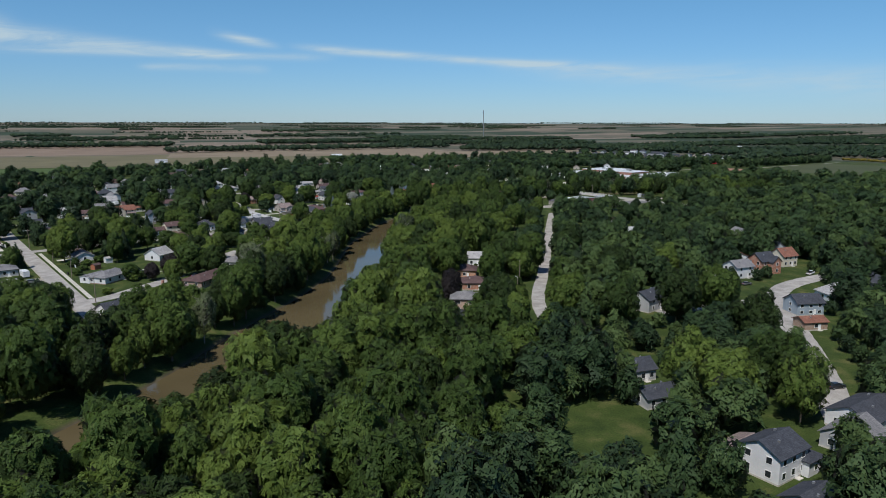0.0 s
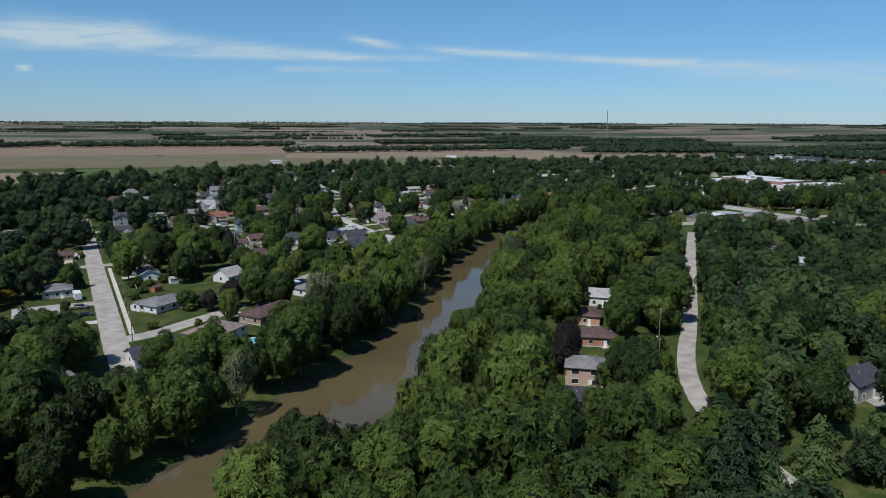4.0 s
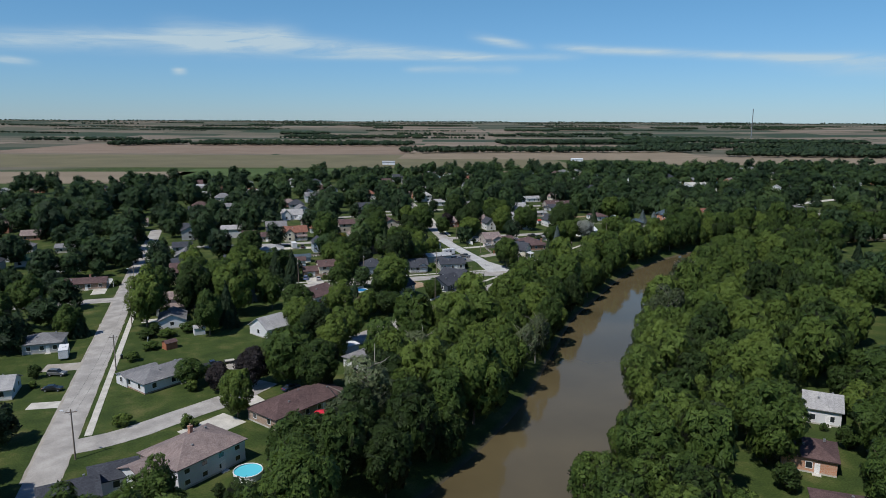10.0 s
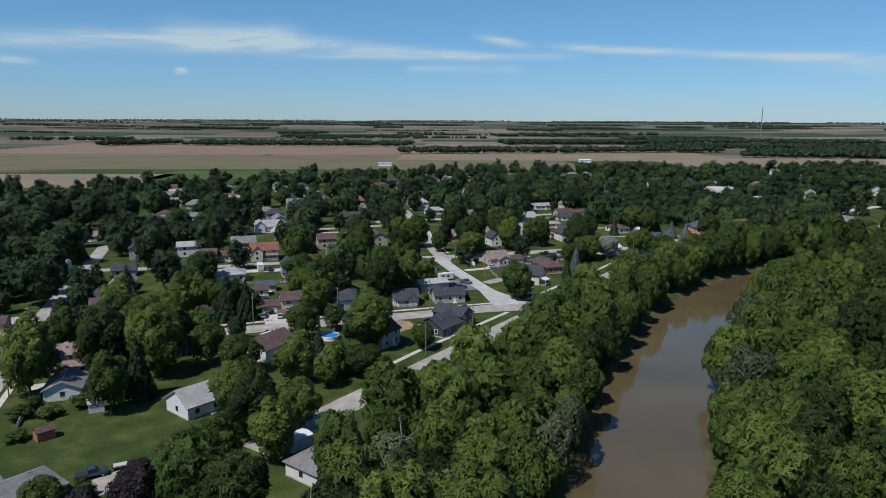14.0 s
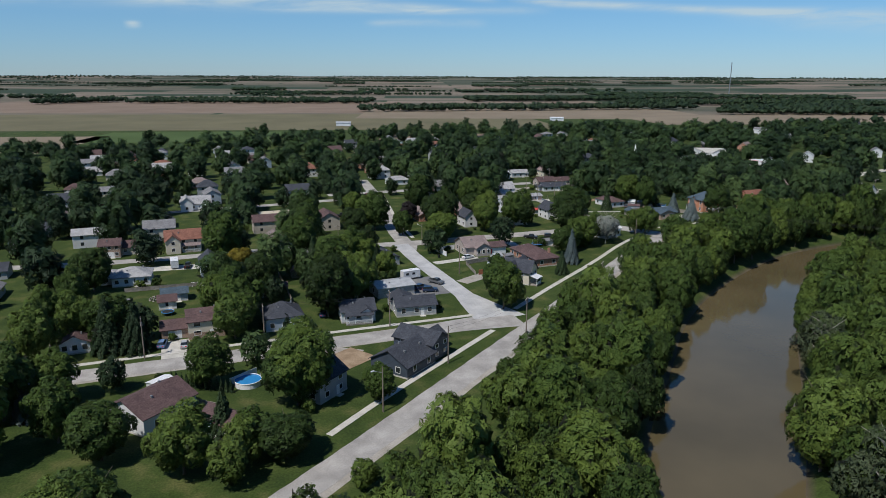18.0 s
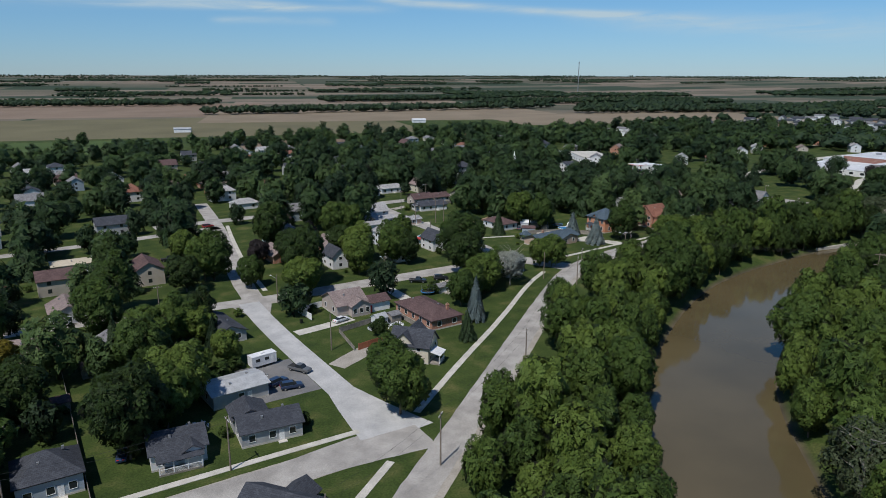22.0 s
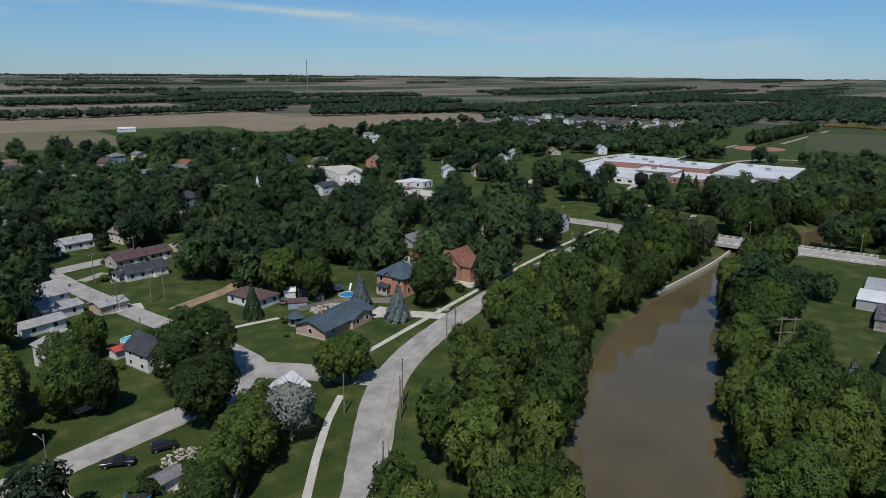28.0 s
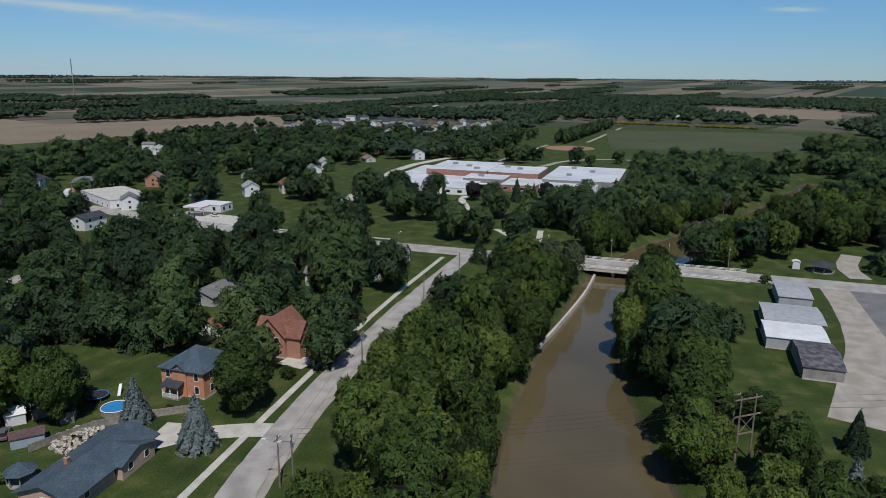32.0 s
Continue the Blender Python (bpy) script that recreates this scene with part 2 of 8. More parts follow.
def leaves(name, dark, mid, light, patch=0.09, through_light=0.12, cut=3.4, speckle=4.5):
    """Foliage: tone shifts from tree to tree, over a few metres and from leaf to leaf; boughs shade as rounded masses."""
    m, n, l, b = shader(name, 0.7, 0, 0.2)
    g, info = n.new("ShaderNodeNewGeometry"), n.new("ShaderNodeObjectInfo")

    def sums(start, *terms):
        out = start
        for source, k_ in terms:
            nd = n.new("ShaderNodeMath")
            nd.operation = "MULTIPLY_ADD"
            l.new(source, nd.inputs[0])
            nd.inputs[1].default_value = k_
            if isinstance(out, float):
                nd.inputs[2].default_value = out
            else:
                l.new(out, nd.inputs[2])
            out = nd.outputs[0]
        return out

    broad = noise_node(n, l, patch, 2, g.outputs["Position"])
    speck = noise_node(n, l, speckle, 2, g.outputs["Position"])
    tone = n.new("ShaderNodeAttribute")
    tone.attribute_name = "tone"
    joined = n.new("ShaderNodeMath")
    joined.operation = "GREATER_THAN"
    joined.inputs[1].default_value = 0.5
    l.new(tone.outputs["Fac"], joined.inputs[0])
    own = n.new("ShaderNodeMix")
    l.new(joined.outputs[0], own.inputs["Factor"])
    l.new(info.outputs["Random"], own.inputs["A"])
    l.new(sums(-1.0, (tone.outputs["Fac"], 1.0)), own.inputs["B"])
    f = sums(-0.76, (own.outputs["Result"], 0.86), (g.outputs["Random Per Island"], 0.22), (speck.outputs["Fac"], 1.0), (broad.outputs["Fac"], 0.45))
    col = ramp(n, l, f, [(0.0, dark), (0.5, mid), (1.0, light)]).outputs["Color"]
    l.new(col, b.inputs["Base Color"])
    bough = n.new("ShaderNodeAttribute")
    bough.attribute_name = "bough"
    turn = n.new("ShaderNodeVectorTransform")
    turn.vector_type, turn.convert_from, turn.convert_to = "NORMAL", "OBJECT", "WORLD"
    l.new(bough.outputs["Vector"], turn.inputs[0])
    l.new(turn.outputs[0], b.inputs["Normal"])
    tr = n.new("ShaderNodeBsdfTranslucent")
    l.new(col, tr.inputs["Color"])
    ms = n.new("ShaderNodeMixShader")
    ms.inputs["Fac"].default_value = through_light
    l.new(b.outputs[0], ms.inputs[1])
    l.new(tr.outputs[0], ms.inputs[2])
    # gaps between single leaves
    fine = noise_node(n, l, cut, 2, g.outputs["Position"])
    gap = n.new("ShaderNodeMath")
    gap.operation = "LESS_THAN"
    l.new(fine.outputs["Fac"], gap.inputs[0])
    gap.inputs[1].default_value = 0.47
    clear = n.new("ShaderNodeBsdfTransparent")
    open_ = n.new("ShaderNodeMixShader")
    l.new(gap.outputs[0], open_.inputs["Fac"])
    l.new(ms.outputs[0], open_.inputs[1])
    l.new(clear.outputs[0], open_.inputs[2])
    l.new((open_ if cut else ms).outputs[0], n["Material Output"].inputs["Surface"])
    return m


LEAF = leaves("leaf_green", (0.014, 0.027, 0.007), (0.044, 0.078, 0.015), (0.105, 0.150, 0.028), 0.09, 0.10, 3.6)
LEAF_FAR = leaves("leaf_woods", (0.013, 0.028, 0.013), (0.034, 0.064, 0.022), (0.074, 0.114, 0.034), 0.06, 0.10, 2.2, 2.6)
# far woods: distance haze is put into the leaf colour as a bluish tint
LEAF_HAZED = leaves("leaf_plain_hazed", (0.014, 0.030, 0.016), (0.026, 0.047, 0.023), (0.046, 0.072, 0.031), 0.02, 0.12, 0, 0.5)
LEAF_GREY = leaves("leaf_grey_green", (0.045, 0.060, 0.030), (0.080, 0.105, 0.050), (0.130, 0.160, 0.080))
LEAF_PURPLE = leaves("leaf_purple", (0.010, 0.009, 0.010), (0.020, 0.017, 0.018), (0.035, 0.028, 0.028))
LEAF_SILVER = leaves("leaf_silver", (0.13, 0.15, 0.13), (0.24, 0.26, 0.23), (0.38, 0.40, 0.36))
LEAF_YELLOW = leaves("leaf_yellow", (0.12, 0.10, 0.012), (0.20, 0.16, 0.02), (0.30, 0.23, 0.03))
NEEDLE = leaves("needle_green", (0.012, 0.028, 0.012), (0.026, 0.048, 0.020), (0.045, 0.075, 0.030))
NEEDLE_BLUE = leaves("needle_blue", (0.060, 0.085, 0.085), (0.105, 0.140, 0.140), (0.170, 0.210, 0.205))
BARK = plain("bark", (0.10, 0.08, 0.06), (0.17, 0.14, 0.11), 1.5, 12, 0.95, 0.6)
BARK_PALE = plain("bark_pale", (0.24, 0.22, 0.19), (0.36, 0.34, 0.30), 1.5, 12, 0.95, 0.6)
ROAD = plain("road", (0.27, 0.255, 0.235), (0.40, 0.38, 0.35), 0.22, 7.0, 0.92, 0.06)
ROAD_PALE = plain("road_pale", (0.36, 0.36, 0.355), (0.47, 0.465, 0.455), 0.22, 7.0, 0.92, 0.06)
CONCRETE = plain("concrete", (0.42, 0.40, 0.35), (0.55, 0.525, 0.47), 0.4, 9.0, 0.9, 0.2)
GRAVEL = plain("gravel", (0.28, 0.255, 0.215), (0.38, 0.35, 0.305), 0.25, 4.0, 0.95, 0.5)
ASPHALT = plain("asphalt", (0.14, 0.14, 0.14), (0.20, 0.195, 0.19), 0.2, 4.0, 0.92, 0.3)
EARTH = plain("earth", (0.22, 0.15, 0.09), (0.34, 0.25, 0.16), 0.3, 3.0, 0.95, 0.6)
METAL = plain("metal_roof", (0.32, 0.33, 0.335), (0.42, 0.43, 0.44), 0.6, 5, 0.5, 0.1, 0.0)
METAL_WHITE = plain("metal_white", (0.62, 0.63, 0.64), (0.74, 0.75, 0.76), 0.3, 5, 0.5, 0.1)
STEEL = plain("galvanised", (0.30, 0.31, 0.32), (0.42, 0.43, 0.44), 2, 12, 0.5, 0.1, 0.6)
WHITE = siding("siding_white", (0.68, 0.69, 0.70), (0.78, 0.785, 0.79))
CREAM = siding("siding_cream", (0.60, 0.55, 0.44), (0.70, 0.65, 0.53))
GREY = siding("siding_grey", (0.36, 0.37, 0.38), (0.46, 0.47, 0.48))
BLUEGREY = siding("siding_blue_grey", (0.30, 0.36, 0.42), (0.38, 0.45, 0.51))
NAVY = siding("siding_navy", (0.045, 0.060, 0.085), (0.065, 0.085, 0.115))
TAN = siding("siding_tan", (0.45, 0.40, 0.33), (0.55, 0.49, 0.41))
PINKGREY = siding("siding_taupe", (0.42, 0.36, 0.33), (0.52, 0.45, 0.41))
BRICK_RED = brickwork("brick_red", (0.33, 0.115, 0.065), (0.42, 0.16, 0.09), (0.40, 0.33, 0.27))
BRICK_BROWN = brickwork("brick_brown", (0.26, 0.16, 0.11), (0.34, 0.21, 0.14), (0.40, 0.36, 0.31))
BRICK_PINK = brickwork("brick_pink", (0.42, 0.27, 0.20), (0.50, 0.34, 0.26), (0.48, 0.42, 0.37))
ROOF_GREY = shingles("roof_grey", (0.16, 0.16, 0.165), (0.22, 0.22, 0.225))
ROOF_PALE = shingles("roof_pale_grey", (0.30, 0.30, 0.30), (0.38, 0.38, 0.38))
ROOF_BROWN = shingles("roof_brown", (0.088, 0.056, 0.055), (0.125, 0.082, 0.078))
ROOF_TAUPE = shingles("roof_taupe", (0.20, 0.155, 0.145), (0.26, 0.21, 0.195))
ROOF_DARK = shingles("roof_charcoal", (0.042, 0.047, 0.058), (0.064, 0.070, 0.084))
ROOF_RED = shingles("roof_red_brown", (0.19, 0.085, 0.06), (0.25, 0.12, 0.085))
ROOF_BLUE = shingles("roof_slate_blue", (0.055, 0.082, 0.105), (0.078, 0.11, 0.135))
ROOF_GREEN = shingles("roof_green", (0.03, 0.10, 0.075), (0.05, 0.14, 0.10))
TRIM = plain("trim_white", (0.74, 0.74, 0.73), (0.82, 0.82, 0.81), 1, 8, 0.5, 0.05)
WOOD_GREY = plain("wood_weathered", (0.20, 0.18, 0.155), (0.31, 0.28, 0.24), 1.2, 10, 0.9, 0.5, vary=0.15)
WOOD_RED = plain("wood_red_stain", (0.28, 0.10, 0.05), (0.36, 0.14, 0.075), 1.2, 10, 0.85, 0.4, vary=0.12)
WOOD_POLE = plain("wood_pole", (0.15, 0.12, 0.095), (0.24, 0.20, 0.165), 1.0, 14, 0.9, 0.5)
GLASS, _n, _l, _b = shader("window_glass", 0.06, 0, 0.7)
_b.inputs["Base Color"].default_value = (0.022, 0.027, 0.032, 1)
TYRE = plain("tyre", (0.02, 0.02, 0.02), (0.03, 0.03, 0.03), 3, 30, 0.85, 0.2)
RUBBLE = plain("rubble", (0.34, 0.30, 0.25), (0.50, 0.46, 0.40), 1.0, 5, 0.95, 0.6)
POOL, _n, _l, _b = shader("pool_water", 0.05)
_b.inputs["Base Color"].default_value = (0.10, 0.52, 0.62, 1)
POOL_BLUE, _n, _l, _b = shader("pool_water_blue", 0.05)
_b.inputs["Base Color"].default_value = (0.03, 0.22, 0.48, 1)


def paint(name, c):
    m, n, l, b = shader("paint_" + name, 0.3)
    dirt = noise_node(n, l, 1.2, 4)
    col = mix(n, l, "MULTIPLY", 0.35, c, ramp(n, l, dirt.outputs["Fac"], [(0.3, (0.75, 0.73, 0.7)), (0.7, (1, 1, 1))]).outputs["Color"])
    l.new(col, b.inputs["Base Color"])
    b.inputs["Coat Weight"].default_value = 0.4
    return m


CAR_WHITE, CAR_BLACK, CAR_BLUE = paint("white", (0.78, 0.79, 0.80)), paint("black", (0.016, 0.018, 0.022)), paint("dark_blue", (0.025, 0.045, 0.10))
CAR_SILVER, CAR_RED, CAR_GREY = paint("silver", (0.42, 0.43, 0.44)), paint("red", (0.32, 0.03, 0.03)), paint("grey", (0.12, 0.125, 0.13))
CAR_LIGHTBLUE, PLASTIC_RED, PLASTIC_BLUE = paint("light_blue", (0.16, 0.24, 0.40)), paint("bright_red", (0.60, 0.03, 0.05)), paint("bright_blue", (0.03, 0.18, 0.42))

# ---- helpers for meshes ----
def mesh_of(name, verts, faces, smooth=False):
    me = bpy.data.meshes.new(name)
    me.from_pydata([tuple(v) for v in verts], [], [tuple(f) for f in faces])
    if smooth:
        me.shade_smooth()
    me.update()
    return me


def part(name, me, material, parent=None, label="", m=None):
    """Link a mesh (or a bmesh) as one object under a thing or a part."""
    if isinstance(me, bmesh.types.BMesh):
        bm, me = me, bpy.data.meshes.new(name)
        bmesh.ops.recalc_face_normals(bm, faces=bm.faces)
        bm.to_mesh(me)
        bm.free()
    if not me.materials:
        me.materials.append(material)
    ob = new(name, me)
    ob.parent = parent
    if m is not None:
        ob.matrix_basis = m
    return tagged(ob, label)


def box(bm, x0, x1, y0, y1, z0, z1, m=None):
    v = [bm.verts.new(p if m is None else m @ Vector(p)) for p in
         ((x0, y0, z0), (x1, y0, z0), (x1, y1, z0), (x0, y1, z0), (x0, y0, z1), (x1, y0, z1), (x1, y1, z1), (x0, y1, z1))]
    for f in ((3, 2, 1, 0), (4, 5, 6, 7), (0, 1, 5, 4), (1, 2, 6, 5), (2, 3, 7, 6), (3, 0, 4, 7)):
        bm.faces.new([v[i] for i in f])


def boxes(*sizes):
    bm = bmesh.new()
    for s in sizes:
        box(bm, *s)
    return bm


def rod(bm, a, b, r0, r1, sides=8):
    """A tapered round bar from a to b."""
    a, b = Vector(a), Vector(b)
    q = (b - a).to_track_quat("Z", "Y")
    ring = [[bm.verts.new(p + q @ Vector((r * math.cos(2 * math.pi * i / sides), r * math.sin(2 * math.pi * i / sides), 0))) for i in range(sides)] for p, r in ((a, r0), (b, r1))]
    for i in range(sides):
        j = (i + 1) % sides
        bm.faces.new((ring[0][i], ring[0][j], ring[1][j], ring[1][i]))
    bm.faces.new(ring[0][::-1])
    bm.faces.new(ring[1])


def extruded(profile, y0, y1):
    """A closed outline in x and z, drawn out along y."""
    bm = bmesh.new()
    a = [bm.verts.new((x, y0, z)) for x, z in profile]
    b = [bm.verts.new((x, y1, z)) for x, z in profile]
    bm.faces.new(a)
    bm.faces.new(b[::-1])
    for i in range(len(a)):
        j = (i + 1) % len(a)
        bm.faces.new((a[j], a[i], b[i], b[j]))
    return bm


def thing(name, x, y, z=0.0, rz=0.0, label="", category="", group="", kind=""):
    ob = new(name)
    ob.empty_display_size = 0.5
    ob.matrix_basis = pose(x, y, z, 0, 0, rz)
    return tagged(ob, label, category, group, kind)


def resample(points, step):
    p = np.array(points, float)
    s = np.r_[0, np.cumsum(np.hypot(*np.diff(p, axis=0).T))]
    t = np.linspace(0, s[-1], max(2, int(s[-1] / step) + 1))
    return np.c_[np.interp(t, s, p[:, 0]), np.interp(t, s, p[:, 1])]


def rounded(points, times=2):
    """Corner cutting, so that a bent line runs smoothly."""
    p = np.array(points, float)
    for _ in range(times):
        q = 0.75 * p[:-1] + 0.25 * p[1:]
        r = 0.25 * p[:-1] + 0.75 * p[1:]
        p = np.r_[p[:1], np.c_[q, r].reshape(-1, 2), p[-1:]]
    return p


def line_distance(px, py, line):
    """The distance of many places from a bent line."""
    best = np.full(np.shape(px), 1e9)
    for (ax, ay), (bx, by) in zip(line[:-1], line[1:]):
        dx, dy = bx - ax, by - ay
        t = np.clip(((px - ax) * dx + (py - ay) * dy) / (dx * dx + dy * dy + 1e-9), 0, 1)
        best = np.minimum(best, np.hypot(px - ax - t * dx, py - ay - t * dy))
    return best


def inside(px, py, ring):
    c = np.zeros(np.shape(px), bool)
    for (ax, ay), (bx, by) in zip(ring, np.roll(ring, -1, axis=0)):
        c ^= ((ay > py) != (by > py)) & (px < (bx - ax) * (py - ay) / (by - ay + 1e-12) + ax)
    return c


# ---- the river's banks and the lie of the land ----
WATER = -3.0
BANK_L = rounded([(-140, 70), (-70, 118), (-10, 150), (42, 178), (85, 217), (112, 236), (148, 268), (175, 304), (200, 337), (228, 363), (249, 385), (274, 403.5), (312, 424.5), (346, 437), (389, 441), (440, 440), (490, 438), (524, 430), (575, 404), (640, 370), (760, 330)])
BANK_R = rounded([(-130, 52), (-60, 100), (5, 134), (60, 162), (98, 190), (128, 215), (160, 241), (180, 270), (204, 304), (231, 328), (256, 352), (276, 372), (297, 386), (328, 399), (360, 408), (396, 419.5), (440, 425), (486, 420), (515, 408), (560, 384), (630, 350), (750, 310)])
CHANNEL = np.r_[BANK_L, BANK_R[::-1]]
MID = (140.0, 230.0)


def bank_side(x, y):
    """Metres outside the waterline; below zero over the water."""
    d = np.minimum(line_distance(x, y, BANK_L), line_distance(x, y, BANK_R))
    return np.where(inside(x, y, CHANNEL), -d, d)


def far_scale(r):
    """Beyond 2.6 km the plain is drawn together so that it ends at the true horizon."""
    u = np.clip((r - 2600) / 2400, 0, 1.05)
    return 2600 * (16000 / 2600) ** u / np.maximum(r, 1) * (r > 2600) + (r <= 2600)


def land(x, y):
    x, y = np.asarray(x, float), np.asarray(y, float)
    r = np.hypot(x - MID[0], y - MID[1])
    rise = np.where(r > 2600, 66 - 66 / far_scale(r), 0)
    s = np.full(np.shape(x), 99.0)
    near = (x > -160) & (x < 780) & (y > 0) & (y < 480)
    if near.any():
        s[near] = bank_side(x[near], y[near])
    return rise + np.interp(s, [-4, 0, 3, 9], [-4.6, WATER, -1.5, 0])


def axis(lo, hi, step, ends):
    far = [ends * (k / 26) ** 2.2 for k in range(1, 27)]
    return np.r_[[lo - f for f in far[::-1]], np.arange(lo, hi + 0.1, step), [hi + f for f in far]]


gx, gy = axis(-150, 770, 4.0, 4900), axis(0, 480, 3.2, 5000)
GX, GY = np.meshgrid(gx, gy)
GZ = land(GX.ravel(), GY.ravel()).reshape(GX.shape)
nx = len(gx)
quads = [(j * nx + i, j * nx + i + 1, j * nx + nx + i + 1, j * nx + nx + i) for j in range(len(gy) - 1) for i in range(nx - 1)]


def ground_material():
    m, n, l, b = shader("ground", 0.95, 0, 0.2)
    g = n.new("ShaderNodeNewGeometry")
    pos = g.outputs["Position"]
    big, mid_, fine = noise_node(n, l, 0.03, 5, pos), noise_node(n, l, 0.17, 7, pos), noise_node(n, l, 2.5, 4, pos)
    lawn = ramp(n, l, mid_.outputs["Fac"], [(0.30, (0.026, 0.046, 0.011)), (0.52, (0.044, 0.068, 0.016)), (0.76, (0.105, 0.108, 0.040))]).outputs["Color"]
    lawn = mix(n, l, "MULTIPLY", 0.7, lawn, ramp(n, l, fine.outputs["Fac"], [(0.3, (0.5, 0.54, 0.46)), (0.7, (1.4, 1.34, 1.3))]).outputs["Color"])
    lawn = mix(n, l, "MULTIPLY", 0.6, lawn, ramp(n, l, big.outputs["Fac"], [(0.35, (0.75, 0.8, 0.7)), (0.65, (1.15, 1.1, 1.1))]).outputs["Color"])
    mp = n.new("ShaderNodeMapping")
    mp.inputs["Rotation"].default_value[2] = radians(18)
    l.new(pos, mp.inputs["Vector"])
    t = n.new("ShaderNodeTexBrick")
    for key, val in (("Scale", 1.0), ("Brick Width", 520.0), ("Row Height", 170.0), ("Mortar Size", 7.0), ("Bias", 0.15)):
        t.inputs[key].default_value = val
    t.inputs["Color1"].default_value, t.inputs["Color2"].default_value, t.inputs["Mortar"].default_value = (0.25, 0.195, 0.155, 1), (0.036, 0.056, 0.034, 1), (0.035, 0.055, 0.03, 1)
    l.new(mp.outputs[0], t.inputs["Vector"])
    field = mix(n, l, "MULTIPLY", 0.6, t.outputs["Color"], ramp(n, l, noise_node(n, l, 0.01, 5, pos).outputs["Fac"], [(0.3, (0.7, 0.72, 0.7)), (0.7, (1.2, 1.15, 1.1))]).outputs["Color"])
    d = n.new("ShaderNodeVectorMath")
    d.operation = "DISTANCE"
    l.new(pos, d.inputs[0])
    d.inputs[1].default_value = (320, 330, 0)
    far = ramp(n, l, d.outputs["Value"], [(0, (0, 0, 0)), (1, (1, 1, 1))])
    mr = n.new("ShaderNodeMapRange")
    mr.inputs["From Min"].default_value, mr.inputs["From Max"].default_value = 880, 960
    l.new(d.outputs["Value"], mr.inputs["Value"])
    col = mix(n, l, "MIX", mr.outputs[0], lawn, field)
    sep = n.new("ShaderNodeSeparateXYZ")
    l.new(pos, sep.inputs[0])
    wet = n.new("ShaderNodeMapRange")
    wet.inputs["From Min"].default_value, wet.inputs["From Max"].default_value = -2.95, -2.2
    l.new(sep.outputs["Z"], wet.inputs["Value"])
    mud = ramp(n, l, mid_.outputs["Fac"], [(0.3, (0.05, 0.042, 0.028)), (0.7, (0.11, 0.088, 0.056))]).outputs["Color"]
    col = mix(n, l, "MIX", wet.outputs[0], mud, col)
    l.new(col, b.inputs["Base Color"])
    bumped(n, l, b, fine.outputs["Fac"], 0.6, 0.15)
    return m


GROUND = ground_material()
tagged(part("ground", mesh_of("ground", np.c_[GX.ravel(), GY.ravel(), GZ.ravel()], quads, True), GROUND), "mown lawns, river banks and open farmland to the horizon", "ground", kind="structure")

# muddy water
WATER_MAT, _n, _l, _b = shader("river_water", 0.07, 0, 0.5)
_g = _n.new("ShaderNodeNewGeometry")
_silt = noise_node(_n, _l, 0.035, 4, _g.outputs["Position"])
_l.new(ramp(_n, _l, _silt.outputs["Fac"], [(0.3, (0.082, 0.066, 0.034)), (0.7, (0.118, 0.094, 0.050))]).outputs["Color"], _b.inputs["Base Color"])
_rip = noise_node(_n, _l, 0.9, 4, _g.outputs["Position"])
bumped(_n, _l, _b, _rip.outputs["Fac"], 0.06, 0.1)
bl, br = resample(BANK_L, 5), resample(BANK_R, 5)
k = 200
bl, br = [np.c_[np.interp(np.linspace(0, 1, k), np.linspace(0, 1, len(p)), p[:, 0]), np.interp(np.linspace(0, 1, k), np.linspace(0, 1, len(p)), p[:, 1])] for p in (bl, br)]
mid_line = (bl + br) / 2
bl, br = mid_line + (bl - mid_line) * 1.22, mid_line + (br - mid_line) * 1.22
tagged(part("water", mesh_of("water", np.r_[np.c_[bl, np.full(k, WATER)], np.c_[br, np.full(k, WATER)]], [(i, k + i, k + i + 1, i + 1) for i in range(k - 1)]), WATER_MAT), "slow muddy brown river water", "water", kind="structure")


# ---- streets, walks and drives: slabs laid on the land ----
ROADS = []


def strip(name, line, width, material, z, label, category, thick=0.12, wide=0.0, kind="structure", smooth_turns=2, keep=True):
    """A paved band along a bent line; wide: how much broader it is at its end."""
    p = resample(rounded(line, smooth_turns) if smooth_turns else line, 2.5)
    d = np.gradient(p, axis=0)
    d /= np.hypot(*d.T)[:, None] + 1e-9
    side = np.c_[-d[:, 1], d[:, 0]]
    w = np.linspace(width, width + wide, len(p))[:, None] / 2
    jag = np.array([[noise.noise((x * 0.35, y * 0.35, 3)) for x, y in p]]).T * (0.25 if material in (ROAD, GRAVEL) else 0.04)
    a, c = p + side * (w + jag), p - side * (w + jag)
    n_ = len(p)
    v = np.r_[np.c_[a, np.full(n_, z)], np.c_[c, np.full(n_, z)], np.c_[a, np.full(n_, z - thick)], np.c_[c, np.full(n_, z - thick)]]
    f = []
    for i in range(n_ - 1):
        f += [(i, n_ + i, n_ + i + 1, i + 1), (2 * n_ + i, i, i + 1, 2 * n_ + i + 1), (n_ + i, 3 * n_ + i, 3 * n_ + i + 1, n_ + i + 1)]
    f += [(0, 2 * n_, 3 * n_, n_), (n_ - 1, 2 * n_ - 1, 4 * n_ - 1, 3 * n_ - 1)]
    if keep:
        ROADS.append((p[::2] if len(p) > 4 else p, width / 2))
    return tagged(part(name, mesh_of(name, v, f), material), label, category, kind=kind)


def street(line, width, z=0.05, material=None, label="pale worn asphalt residential street without kerbs"):
    return strip("road", line, width, material or ROAD, z, label, "road")


